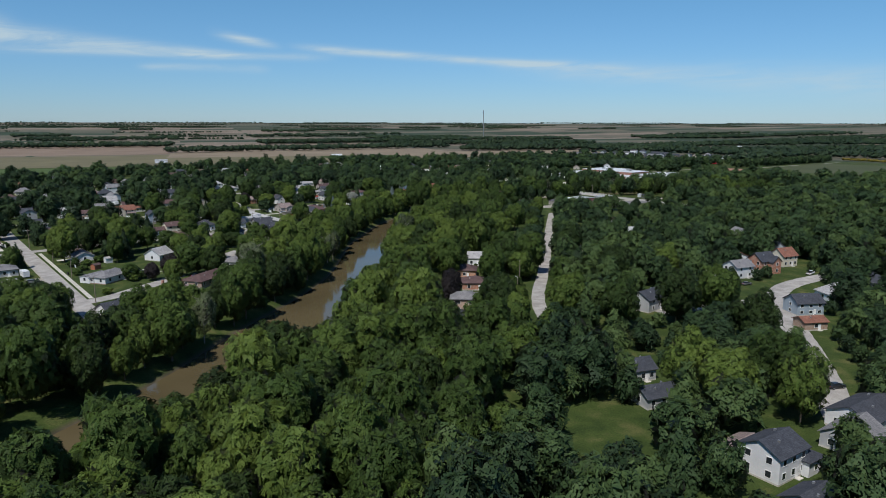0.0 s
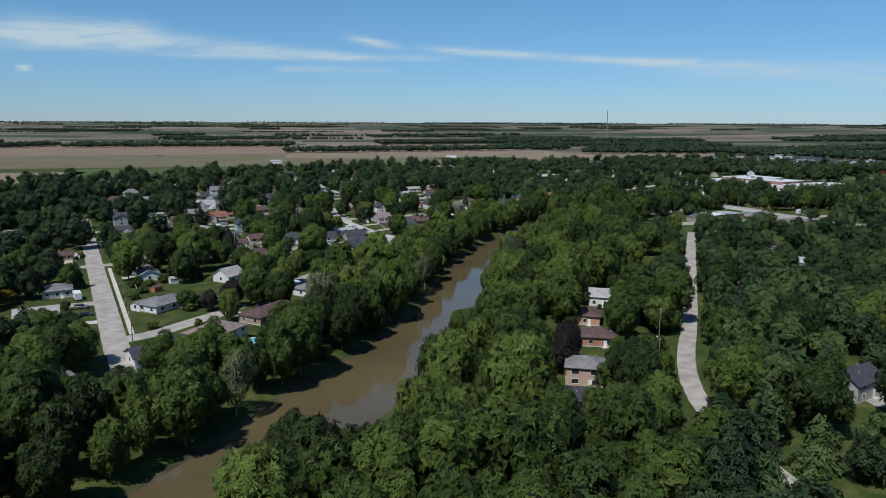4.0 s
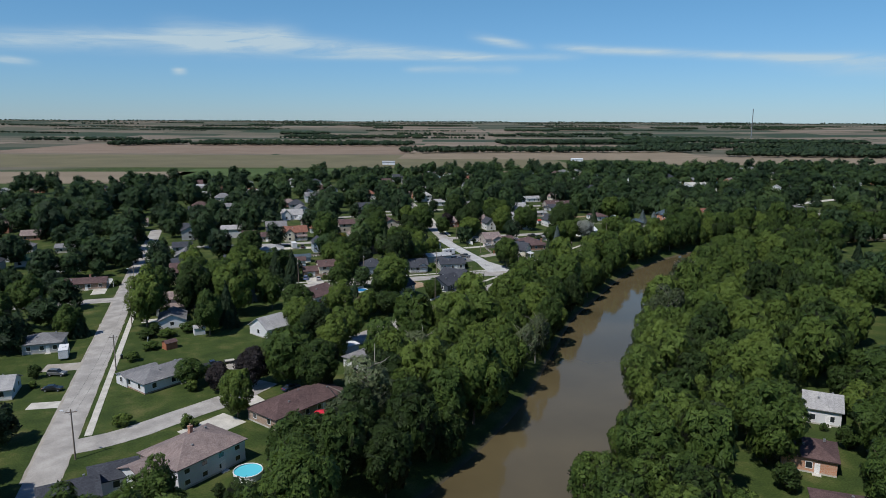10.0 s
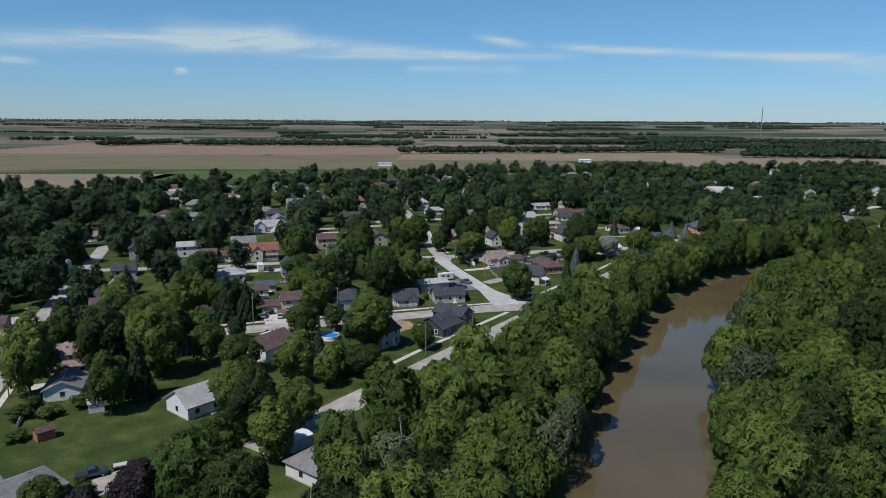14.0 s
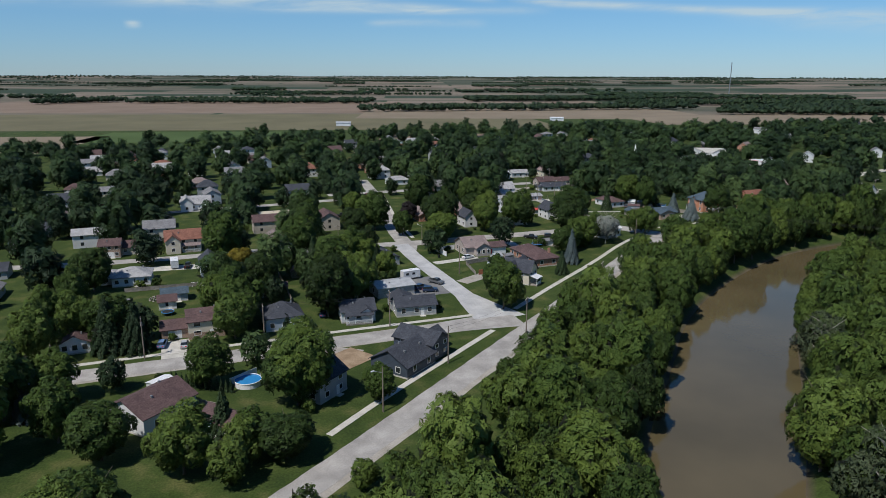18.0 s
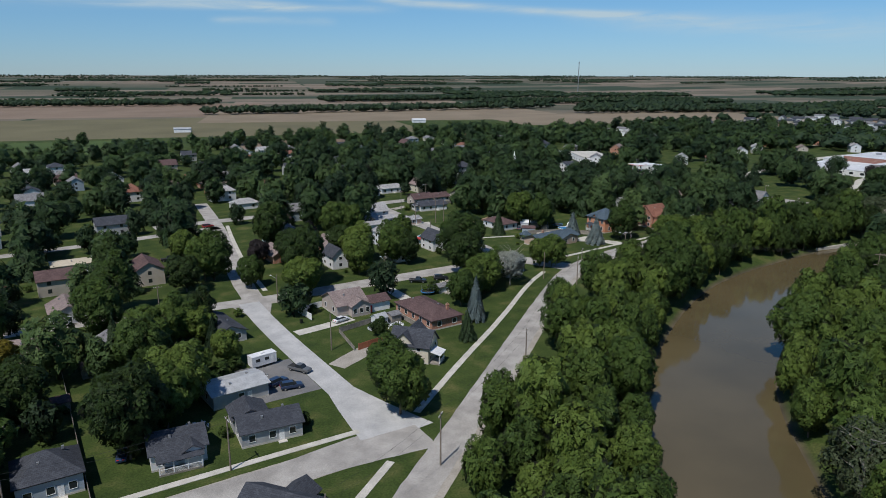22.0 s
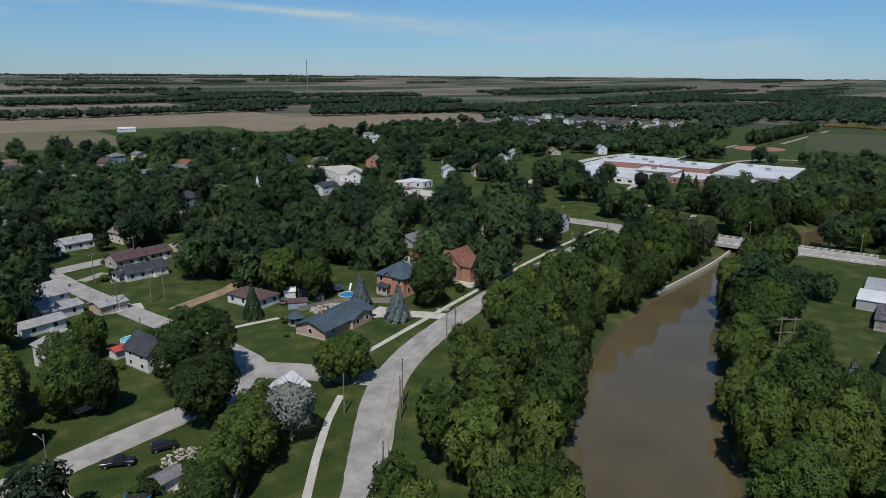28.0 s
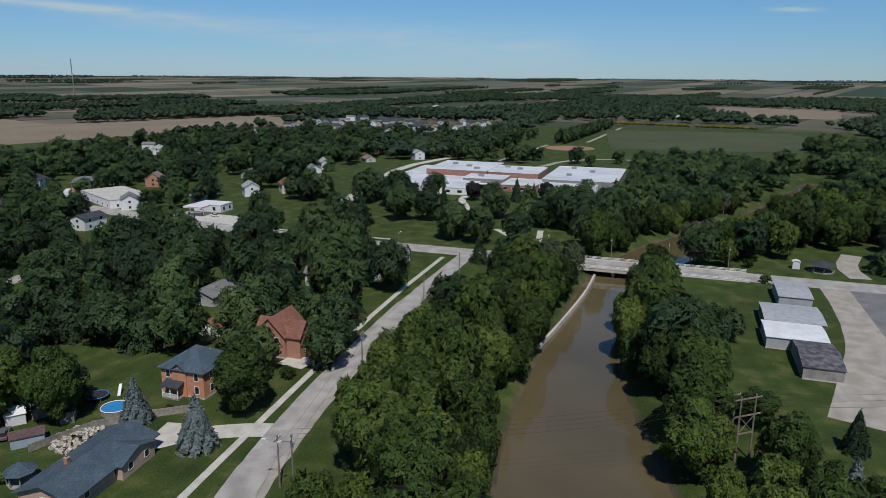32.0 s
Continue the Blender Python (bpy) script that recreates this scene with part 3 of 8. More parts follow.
def shoulder(line, width):
    return strip("gravel_verge", line, width, GRAVEL, 0.04, "worn sandy gravel verge along the street", "verge", keep=False)


def footway(line, width=1.5):
    return strip("pavement", line, width, CONCRETE, 0.08, "narrow pale concrete footway beside the street", "pavement", smooth_turns=1)


def drive(line, width=3.2, material=None, label="pale concrete driveway"):
    return strip("driveway", line, width, material or CONCRETE, 0.03, label, "driveway", smooth_turns=1)


street([(48.5, 225), (48.5, 262), (48.5, 300), (48.2, 380), (48.5, 480), (49, 570)], 6.4)
street([(50, 275), (60, 277), (72, 285), (84, 292), (92, 300)], 7.0, 0.055)
street([(10, 399.5), (48, 400.2), (95, 400.6), (140, 400.5), (175, 400.2), (206, 399.5)], 6.8, 0.06)
street([(108, 318), (130, 335), (151, 350.5), (163, 359.5), (184, 375.5), (210, 395), (239, 417.2), (262, 435), (285.5, 452.6), (297, 461), (308, 467.4), (320, 472), (333, 475.2), (352, 478.2), (375, 481), (430, 484), (492, 484)], 6.2, 0.065)
street([(296, 494), (300, 487), (305, 477), (309, 468)], 8.5, 0.058)
street([(200.6, 402), (200.6, 440), (201, 470), (202.5, 491)], 6.0, 0.055, ROAD_PALE)
strip("road", [(200.6, 424), (201, 412), (202, 401)], 6.0, ROAD_PALE, 0.053, "flared mouth of a pale side street", "road", wide=9.0)
strip("road", [(202, 480), (202.6, 486), (203, 492)], 6.0, ROAD, 0.052, "flared mouth of a side street", "road", wide=7.0)
strip("road", [(178, 400), (192, 400.5), (206, 399.5)], 6.8, ROAD, 0.051, "broad mouth of a street at the river road", "road", wide=4.5)
street([(150, 500), (180, 495.5), (204, 491.5), (245, 490.5), (285, 489.5), (294, 492), (299.5, 503), (300.2, 540), (302.5, 585), (306, 612)], 6.6, 0.05)
street([(204, 488), (208, 520), (216, 560), (224, 602), (232, 660)], 6.2, 0.045)
street([(200, 612), (260, 612), (307, 612.5), (360, 613), (420, 613), (493, 612)], 7.6, 0.06)
street([(494, 250), (494, 380), (494, 480), (494, 560), (505, 640), (520, 720)], 11.0, 0.075, label="grey two-lane main road with faded markings")
street([(150, 112), (157, 134), (166, 154), (185, 177), (222, 208), (262, 244), (322, 298), (372, 342)], 5.0)
street([(150, 52), (200, 82), (250, 118), (280, 131), (330, 124), (400, 112)], 8.0)
street([(205, 138), (230, 128), (258, 122)], 6.0, 0.055)
street([(52, 508), (100, 500), (150, 500)], 6.0, 0.045)
street([(110, 590), (160, 592), (224, 598)], 6.0, 0.045)
shoulder([(108, 316.6), (130, 333.8), (163, 358.4), (184, 374.5), (210, 394), (239, 416.2), (262, 434), (285.5, 451.6), (308, 466.8), (333, 474.6), (375, 480.5), (430, 483.5)], 7.4)
shoulder([(60, 400), (140, 400.2), (190, 400)], 7.8)
shoulder([(48.3, 262), (48.2, 330), (48, 440), (48.4, 520)], 7.2)
shoulder([(208, 491), (245, 490.3), (285, 489.3)], 7.6)
footway([(53.6, 280), (53.6, 330), (53.6, 392)])
footway([(93, 407.3), (140, 407.2), (170, 407), (196, 406.4)])
footway([(145, 356), (158, 366.5), (196, 394)])
footway([(209, 407), (232, 424), (255, 440), (284, 462.5), (297, 470)])
footway([(316, 481), (335, 482.8), (352, 484.3), (371, 486), (430, 490.5), (484, 491.5)])
footway([(210.5, 500), (214, 530), (222, 572), (228, 600)])
footway([(504, 520), (504, 600)])

# ---- trees: built once per kind, then copied ----
def unit(v):
    return v / (np.linalg.norm(v, axis=-1, keepdims=True) + 1e-9)


def blades(rng, pos, out, size, slim=0.6, loose=0.7, four=True, bough=None, rough=0.3):
    """Leaf sprays: small pointed faces at pos that look roughly along out; bough: the way the leafy mass faces there."""
    n_ = len(pos)
    nrm = unit(out + loose * rng.normal(size=(n_, 3)))
    a = unit(np.cross(nrm, rng.normal(size=(n_, 3))))
    b = np.cross(nrm, a)
    s = (size * rng.uniform(0.55, 1.4, n_))[:, None]
    if four:
        v = np.stack([pos - a * s, pos - b * s * slim, pos + a * s + nrm * s * 0.25, pos + b * s * slim], 1)
    else:
        v = np.stack([pos - a * s - b * s * slim, pos + a * s, pos - a * s * 0.3 + b * s], 1)
    face = unit((out if bough is None else bough) + rough * rng.normal(size=(n_, 3)))
    return np.concatenate([v, np.repeat(face[:, None], v.shape[1], 1)], 2)


ICO_V = np.array([(1, 0, 0), (0, 1, 0), (-1, 0, 0), (0, -1, 0), (0, 0, 1), (0, 0, -1)], float)
ICO_F = np.array([(0, 1, 4), (1, 2, 4), (2, 3, 4), (3, 0, 4), (1, 0, 5), (2, 1, 5), (3, 2, 5), (0, 3, 5)])


def soup_mesh(name, groups):
    """Many loose faces as one mesh; each corner is a place, the way its bough faces and, for joined trees, the tree's tone."""
    corners = np.concatenate([v.reshape(-1, v.shape[2]) for v in groups])
    totals = np.concatenate([np.full(len(v), v.shape[1]) for v in groups])
    me = bpy.data.meshes.new(name)
    me.vertices.add(len(corners))
    me.vertices.foreach_set("co", corners[:, :3].astype(np.float32).ravel())
    me.loops.add(len(corners))
    me.loops.foreach_set("vertex_index", np.arange(len(corners), dtype=np.int32))
    me.polygons.add(len(totals))
    me.polygons.foreach_set("loop_start", np.r_[0, np.cumsum(totals)[:-1]].astype(np.int32))
    me.update(calc_edges=True)
    me.attributes.new("bough", "FLOAT_VECTOR", "POINT").data.foreach_set("vector", corners[:, 3:6].astype(np.float32).ravel())
    if corners.shape[1] > 6:
        me.attributes.new("tone", "FLOAT", "POINT").data.foreach_set("value", corners[:, 6].astype(np.float32))
    return me


def round_crown(seed, leaves_, size, lumps=15, low=0.22, four=True, core=0.8, ragged=0.2, dome=1.0, loose=0.45):
    """A broad crown of leafy boughs in a unit tree: radius 0.5, top at 1."""
    rng = np.random.default_rng(seed)
    k_ = np.arange(lumps)
    zz = 1 - 2 * (k_ + 0.5) / lumps
    az = k_ * 2.39996 + rng.uniform(0, 0.7, lumps)
    d = np.c_[np.sqrt(1 - zz * zz) * np.cos(az), np.sqrt(1 - zz * zz) * np.sin(az), zz]
    reach = rng.uniform(1 - 2 * ragged, 1.0 + ragged * 0.4, lumps)[:, None]
    half = (1 - low) / 2
    c = d * reach * np.array([0.33, 0.33, half * 0.66 * dome]) + np.array([0, 0, low + half])
    r = rng.uniform(0.15, 0.235, lumps) * (15 / max(lumps, 15)) ** 0.4
    c = np.r_[c, [[0, 0, low + half]]]
    r = np.r_[r, 0.28]
    squash = np.array([1, 1, 0.86 * half / 0.4])
    want, pos, out, mass = leaves_, [], [], []
    p_ = r ** 2 / (r ** 2).sum()
    while want > 0:
        n_ = want * 3
        i = rng.choice(len(r), n_, p=p_)
        dv = unit(rng.normal(size=(n_, 3)) + np.array([0, 0, 0.35]))
        q = c[i] + dv * r[i][:, None] * squash * rng.uniform(0.82, 1.08, n_)[:, None]
        hid = np.zeros(n_, bool)
        for j in range(len(r)):
            hid |= (np.linalg.norm((q - c[j]) / squash, axis=1) < 0.84 * r[j]) & (i != j)
        q, dv = q[~hid][:want], dv[~hid][:want]
        pos.append(q)
        out.append(dv)
        mass.append(unit(dv / squash + 0.5 * unit((q - np.array([0, 0, low + half * 0.7])) / np.array([1, 1, 2 * half])) + np.array([0, 0, 0.12])))
        want -= len(q)
    pos, out = np.concatenate(pos), np.concatenate(out)
    groups = [blades(rng, pos, out + np.array([0, 0, 0.35]), size, loose=loose, four=four, bough=np.concatenate(mass))]
    if core:
        groups += [np.concatenate([(c[j] + ICO_V * r[j] * core * squash)[ICO_F], ICO_V[ICO_F]], 2) for j in range(len(r))]
    return groups


def cone_crown(seed, leaves_, size, low=0.06, four=True):
    """A spruce: whorls of drooping boughs on a narrow cone."""
    rng = np.random.default_rng(seed)
    z = low + (1 - low) * (1 - np.sqrt(rng.uniform(0, 1, leaves_)))
    tier = np.round(z * 15) / 15
    z = 0.55 * tier + 0.45 * z
    reach = (1 - z) / (1 - low) * 0.5
    a = rng.uniform(0, 2 * np.pi, leaves_)
    spoke = np.round((a + tier * 9) / (2 * np.pi / 9)) * (2 * np.pi / 9) - tier * 9
    a = 0.45 * a + 0.55 * spoke
    f = rng.uniform(0.45, 1.0, leaves_) ** 0.6
    d = np.c_[np.cos(a), np.sin(a), np.zeros(leaves_)]
    pos = d * (reach * f)[:, None] + np.c_[np.zeros(leaves_), np.zeros(leaves_), z - 0.10 * reach * f + 0.01]
    cone = []
    for i in range(8):
        t0, t1 = 2 * np.pi * i / 8, 2 * np.pi * (i + 1) / 8
        cone.append([(0.34 * np.cos(t_), 0.34 * np.sin(t_), low, np.cos(t_), np.sin(t_), 0.4) for t_ in (t0, t1)] + [(0, 0, 0.96, np.cos(t0), np.sin(t0), 0.4)])
    return [blades(rng, pos, d * 0.8 + np.array([0, 0, 0.8]), size, 0.45, 0.45, four), np.array(cone)]


def weeping_crown(seed, leaves_, size):
    """A willow: hanging curtains under a rounded head."""
    rng = np.random.default_rng(seed)
    groups = round_crown(seed, leaves_ // 3, size, 12, 0.4)
    a, rr = rng.uniform(0, 2 * np.pi, 90), rng.uniform(0.25, 0.5, 90)
    i = rng.integers(0, 90, leaves_)
    t = rng.uniform(0, 1, leaves_)
    top = 0.9 - 0.55 * (rr[i] / 0.5) ** 2 * 0.6
    pos = np.c_[np.cos(a[i]) * rr[i], np.sin(a[i]) * rr[i], top - t * (top - 0.12)] + rng.normal(size=(leaves_, 3)) * 0.012
    out = np.c_[np.cos(a[i]), np.sin(a[i]), np.full(leaves_, 0.3)]
    return groups + [blades(rng, pos, out, size * 0.8, 0.5, 0.6)]


def trunk_mesh(seed, top=0.62, girth=0.022, limbs=7, spread=0.3, sides=7):
    rng = random.Random(seed)
    bm = bmesh.new()
    lean = Vector((rng.uniform(-0.03, 0.03), rng.uniform(-0.03, 0.03), 0))
    knots = [Vector((0, 0, -0.02)), Vector((0, 0, 0.2)) + lean * 0.5, Vector((0, 0, 0.42)) + lean, Vector((0, 0, top)) + lean * 1.5]
    for j in range(3):
        rod(bm, knots[j], knots[j + 1], girth * (1 - 0.28 * j), girth * (0.72 - 0.26 * j), sides)
    for j in range(limbs):
        z = rng.uniform(0.25, top)
        a = rng.uniform(0, 6.28)
        base = knots[1].lerp(knots[3], (z - 0.2) / (top - 0.2))
        elbow = base + Vector((math.cos(a) * spread * 0.5, math.sin(a) * spread * 0.5, 0.10))
        tip = base + Vector((math.cos(a + 0.3) * spread, math.sin(a + 0.3) * spread, rng.uniform(0.16, 0.28)))
        rod(bm, base, elbow, girth * 0.45, girth * 0.28, 5)
        rod(bm, elbow, tip, girth * 0.28, girth * 0.08, 5)
    return bm


KINDS = {}


def tree_kind(key, name, label, category, crowns, leaf, bark, trunks):
    made = []
    for c, t in zip(crowns, trunks):
        ob = new(name)
        ob.empty_display_size = 0.5
        tagged(ob, label, category)
        part("trunk", t, bark, ob)
        part("crown", soup_mesh("crown", c), leaf, ob)
        made.append(ob)
    KINDS[key] = [made, set()]


RNG = random.Random(11)
TREES = []          # x, y, reach of every tree, to keep them apart


def land_at(x, y):
    i, j = np.searchsorted(gx, x), np.searchsorted(gy, y)
    return float(min(GZ[j, i], GZ[j - 1, i - 1]))


def tree(key, x, y, h, wide, group=""):
    """One tree of a kind, h metres high, with a crown wide metres across."""
    models, used = KINDS[key]
    i = RNG.randrange(len(models))
    z = land_at(x, y)
    m = pose(x, y, z, RNG.uniform(-2, 2), RNG.uniform(-2, 2), RNG.uniform(0, 360)) @ Matrix.Diagonal((wide, wide, h, 1))
    TREES.append((x, y, wide / 2))
    if i not in used:
        used.add(i)
        models[i].matrix_basis = m
        ob = models[i]
    else:
        ob = copy_thing(models[i], pose(0, 0, 0))
        ob.matrix_basis = m
    return tagged(ob, group=group)


tree_kind("broad", "shade_tree", "full leafy green broadleaf tree", "tree",
          [round_crown(s, 2700, 0.042, lu, lo, ragged=rg, four=False, core=0.6) for s, lu, lo, rg in ((1, 26, 0.08, 0.25), (2, 30, 0.06, 0.3), (3, 22, 0.12, 0.2), (4, 34, 0.05, 0.34), (5, 28, 0.1, 0.28))],
          LEAF, BARK, [trunk_mesh(s) for s in range(5)])
tree_kind("airy", "cottonwood_tree", "tall sparse grey-green tree with bare pale limbs", "tree",
          [round_crown(s, 2600, 0.03, 26, 0.18, core=0, ragged=0.38, four=False) for s in (21, 22)], LEAF_GREY, BARK_PALE, [trunk_mesh(s, 0.85, 0.024, 16, 0.36) for s in (31, 32)])
tree_kind("purple", "purple_tree", "dark purple-leaved ornamental tree", "tree", [round_crown(41, 3200, 0.040, 24, 0.12, four=False)], LEAF_PURPLE, BARK, [trunk_mesh(41)])
tree_kind("silver", "silver_tree", "pale silvery tree with bare grey twigs", "tree", [round_crown(51, 3200, 0.028, 24, 0.16, core=0, ragged=0.35, four=False)], LEAF_SILVER, BARK_PALE, [trunk_mesh(51, 0.8, 0.02, 16, 0.36)])
tree_kind("yellow", "golden_tree", "golden-leaved broadleaf garden tree", "tree", [round_crown(61, 3000, 0.042, 22, 0.15, four=False)], LEAF_YELLOW, BARK, [trunk_mesh(61)])
tree_kind("willow", "willow_tree", "weeping willow with hanging green curtains", "tree", [weeping_crown(71, 2200, 0.04)], LEAF_GREY, BARK, [trunk_mesh(71, 0.6, 0.03)])
tree_kind("spruce", "spruce_tree", "dark green conical spruce tree", "tree", [cone_crown(s, 1500, 0.075) for s in (81, 82)], NEEDLE, BARK, [trunk_mesh(81, 0.9, 0.02, 0), trunk_mesh(82, 0.9, 0.02, 0)])
tree_kind("blue", "blue_spruce_tree", "silvery blue conical spruce tree", "tree", [cone_crown(91, 1700, 0.075)], NEEDLE_BLUE, BARK, [trunk_mesh(91, 0.9, 0.02, 0)])
tree_kind("bush", "bush", "rounded leafy green garden bush", "bush", [round_crown(s, 700, 0.07, 9, 0.0) for s in (101, 102)], LEAF, BARK, [trunk_mesh(101, 0.5, 0.03, 3), trunk_mesh(102, 0.5, 0.03, 3)])
tree_kind("columnar", "columnar_cedar", "narrow dark green clipped cedar", "hedge", [cone_crown(111, 420, 0.1, 0.0)], NEEDLE, BARK, [trunk_mesh(111, 0.8, 0.03, 0)])

# ---- houses: one function, with wings, windows, doors, chimneys and porches ----
LOTS = []           # x, y, reach of every building
CACHE = {}


def gable_wall(w, d, h, rise, z0=-0.4):
    bm = bmesh.new()
    pts = [(-d / 2, z0), (d / 2, z0), (d / 2, h), (0, h + rise), (-d / 2, h)]
    a = [bm.verts.new((-w / 2, y, z)) for y, z in pts]
    b = [bm.verts.new((w / 2, y, z)) for y, z in pts]
    bm.faces.new(a)
    bm.faces.new(b[::-1])
    for i in range(5):
        j = (i + 1) % 5
        bm.faces.new((a[j], a[i], b[i], b[j]))
    return bm


def gable_roof(w, d, h, slope, over=0.45, thick=0.16):
    e = d / 2 + over
    top, low = h + slope * d / 2 + thick, h - slope * over + thick
    pts = [(-e, low), (0, top), (e, low), (e, low - thick), (0, top - thick - 0.004), (-e, low - thick)]
    bm = bmesh.new()
    a = [bm.verts.new((-w / 2 - over, y, z)) for y, z in pts]
    b = [bm.verts.new((w / 2 + over, y, z)) for y, z in pts]
    for quad in ((0, 1, 4, 5), (1, 2, 3, 4)):
        bm.faces.new([a[i] for i in quad])
        bm.faces.new([b[i] for i in quad[::-1]])
    for i in range(6):
        j = (i + 1) % 6
        bm.faces.new((a[j], a[i], b[i], b[j]))
    return bm


def hip_roof(w, d, h, slope, over=0.5, thick=0.18):
    bm = bmesh.new()
    x, y = w / 2 + over, d / 2 + over
    run = min(x, y)
    up = slope * run
    lo = [bm.verts.new(p) for p in ((-x, -y, h), (x, -y, h), (x, y, h), (-x, y, h))]
    hi = [bm.verts.new(p) for p in ((-x, -y, h + thick), (x, -y, h + thick), (x, y, h + thick), (-x, y, h + thick))]
    bm.faces.new(lo[::-1])
    for i in range(4):
        j = (i + 1) % 4
        bm.faces.new((lo[i], lo[j], hi[j], hi[i]))
    if x >= y:
        r = [bm.verts.new((-(x - run) - 0.01, 0, h + thick + up)), bm.verts.new((x - run + 0.01, 0, h + thick + up))]
        faces = ((hi[0], hi[1], r[1], r[0]), (hi[1], hi[2], r[1]), (hi[2], hi[3], r[0], r[1]), (hi[3], hi[0], r[0]))
    else:
        r = [bm.verts.new((0, -(y - run), h + thick + up)), bm.verts.new((0, y - run, h + thick + up))]
        faces = ((hi[0], hi[1], r[0]), (hi[1], hi[2], r[1], r[0]), (hi[2], hi[3], r[1]), (hi[3], hi[0], r[0], r[1]))
    for f in faces:
        bm.faces.new(f)
    return bm


def window(parent, x, y, z, rz, w=1.1, h=1.25, simple=False):
    """A framed window with its pane; z is the sill, rz turns its face from -y."""
    key = ("w", round(w, 2), round(h, 2))
    if key not in CACHE:
        fr, pa = bpy.data.meshes.new("window"), bpy.data.meshes.new("pane")
        t = 0.09
        bm = bmesh.new()
        rings = [[bm.verts.new((sx * (w / 2 + o), y, -o if sz < 0 else h + o)) for sx, sz in ((-1, -1), (1, -1), (1, 1), (-1, 1))] for o, y in ((t, 0.03), (t, -0.07), (0, -0.07), (0, 0.03))]
        for r0, r1 in zip(rings, rings[1:]):
            for i in range(4):
                j = (i + 1) % 4
                bm.faces.new((r0[i], r0[j], r1[j], r1[i]))
        bm.to_mesh(fr)
        bm.free()
        bm = boxes((-w / 2, w / 2, -0.025, 0.015, 0, h))
        bm.to_mesh(pa)
        bm.free()
        CACHE[key] = fr, pa
    fr, pa = CACHE[key]
    if simple:
        part("window", pa, GLASS, parent, m=pose(x, y, z, 0, 0, rz))
        return
    ob = part("window", fr, TRIM, parent, m=pose(x, y, z, 0, 0, rz))
    part("pane", pa, GLASS, ob)


def door(parent, x, y, rz, w=0.95, h=2.05, material=None, name="door", z=0.15):
    ob = part(name, boxes((-w / 2, w / 2, -0.05, 0.03, 0, h)), material or TRIM, parent, m=pose(x, y, z, 0, 0, rz))
    part("handle", boxes((w / 2 - 0.16, w / 2 - 0.08, -0.10, -0.05, 1.0, 1.06)), STEEL, ob)
    part("step", boxes((-w / 2 - 0.3, w / 2 + 0.3, -1.0, -0.06, -0.45, -0.02)), CONCRETE, parent, m=pose(x, y, z, 0, 0, rz))


def garage_door(parent, x, y, rz, w=2.6, h=2.15, material=None):
    part("garage_door", boxes((-w / 2, w / 2, -0.04, 0.03, 0, h), *[(-w / 2 + 0.1, w / 2 - 0.1, -0.055, -0.03, i * h / 4 + 0.06, (i + 1) * h / 4 - 0.06) for i in range(4)]), material or TRIM, parent, m=pose(x, y, 0.05, 0, 0, rz))


def chimney(parent, x, y, z0, z1, material=None, s=0.7):
    ob = part("chimney", boxes((x - s / 2, x + s / 2, y - s / 2, y + s / 2, z0, z1), (x - s / 2 - 0.06, x + s / 2 + 0.06, y - s / 2 - 0.06, y + s / 2 + 0.06, z1 - 0.25, z1 - 0.1)), material or BRICK_RED, parent)
    part("flue", boxes((x - 0.15, x + 0.15, y - 0.15, y + 0.15, z1, z1 + 0.3)), EARTH, ob)


def vents(parent, w, d, h, slope, n_=2):
    for i in range(n_):
        x, y = (i + 0.7) / n_ * w * 0.8 - w * 0.4, d * (0.16 if i % 2 else -0.2)
        z = h + slope * (d / 2 - abs(y))
        part("roof_vent", boxes((x - 0.2, x + 0.2, y - 0.2, y + 0.2, z - 0.1, z + 0.42)), STEEL, parent)


def block(parent, w, d, h, roof, slope, wall_mat, roof_mat, storeys=1, wins=(2, 2, 1, 1), win=(1.1, 1.25), over=0.45, base=None):
    """Walls, roof and windows of one wing; wins: how many on the front, back, and the two ends."""
    if roof == "gable":
        part("wall", gable_wall(w, d, h, slope * d / 2), wall_mat, parent)
        part("roof", gable_roof(w, d, h, slope, over), roof_mat, parent)
    elif roof == "flat":
        part("wall", boxes((-w / 2, w / 2, -d / 2, d / 2, -0.4, h)), wall_mat, parent)
        part("roof", boxes((-w / 2 - 0.15, w / 2 + 0.15, -d / 2 - 0.15, d / 2 + 0.15, h, h + 0.3)), roof_mat, parent)
    else:
        part("wall", boxes((-w / 2, w / 2, -d / 2, d / 2, -0.4, h)), wall_mat, parent)
        part("roof", hip_roof(w, d, h, slope, over), roof_mat, parent)
    if base is not False:
        part("foundation", boxes((-w / 2 - 0.04, w / 2 + 0.04, -d / 2 - 0.04, d / 2 + 0.04, -0.5, 0.35)), base or CONCRETE, parent)
    step = h / storeys
    for s in range(storeys):
        z = s * step + (1.0 if step > 2.2 else 0.8)
        wh = min(win[1], step - 1.25)
        for side, n_ in enumerate(wins):
            for i in range(n_):
                span = w if side < 2 else d
                u = (i + 0.5) / n_ * span - span / 2
                if side == 0:
                    window(parent, u, -d / 2, z, 0, win[0], wh, base is False)
                elif side == 1:
                    window(parent, u, d / 2, z, 180, win[0], wh, base is False)
                elif side == 2:
                    window(parent, -w / 2, u, z, -90, win[0], wh, base is False)
                else:
                    window(parent, w / 2, u, z, 90, win[0], wh, base is False)


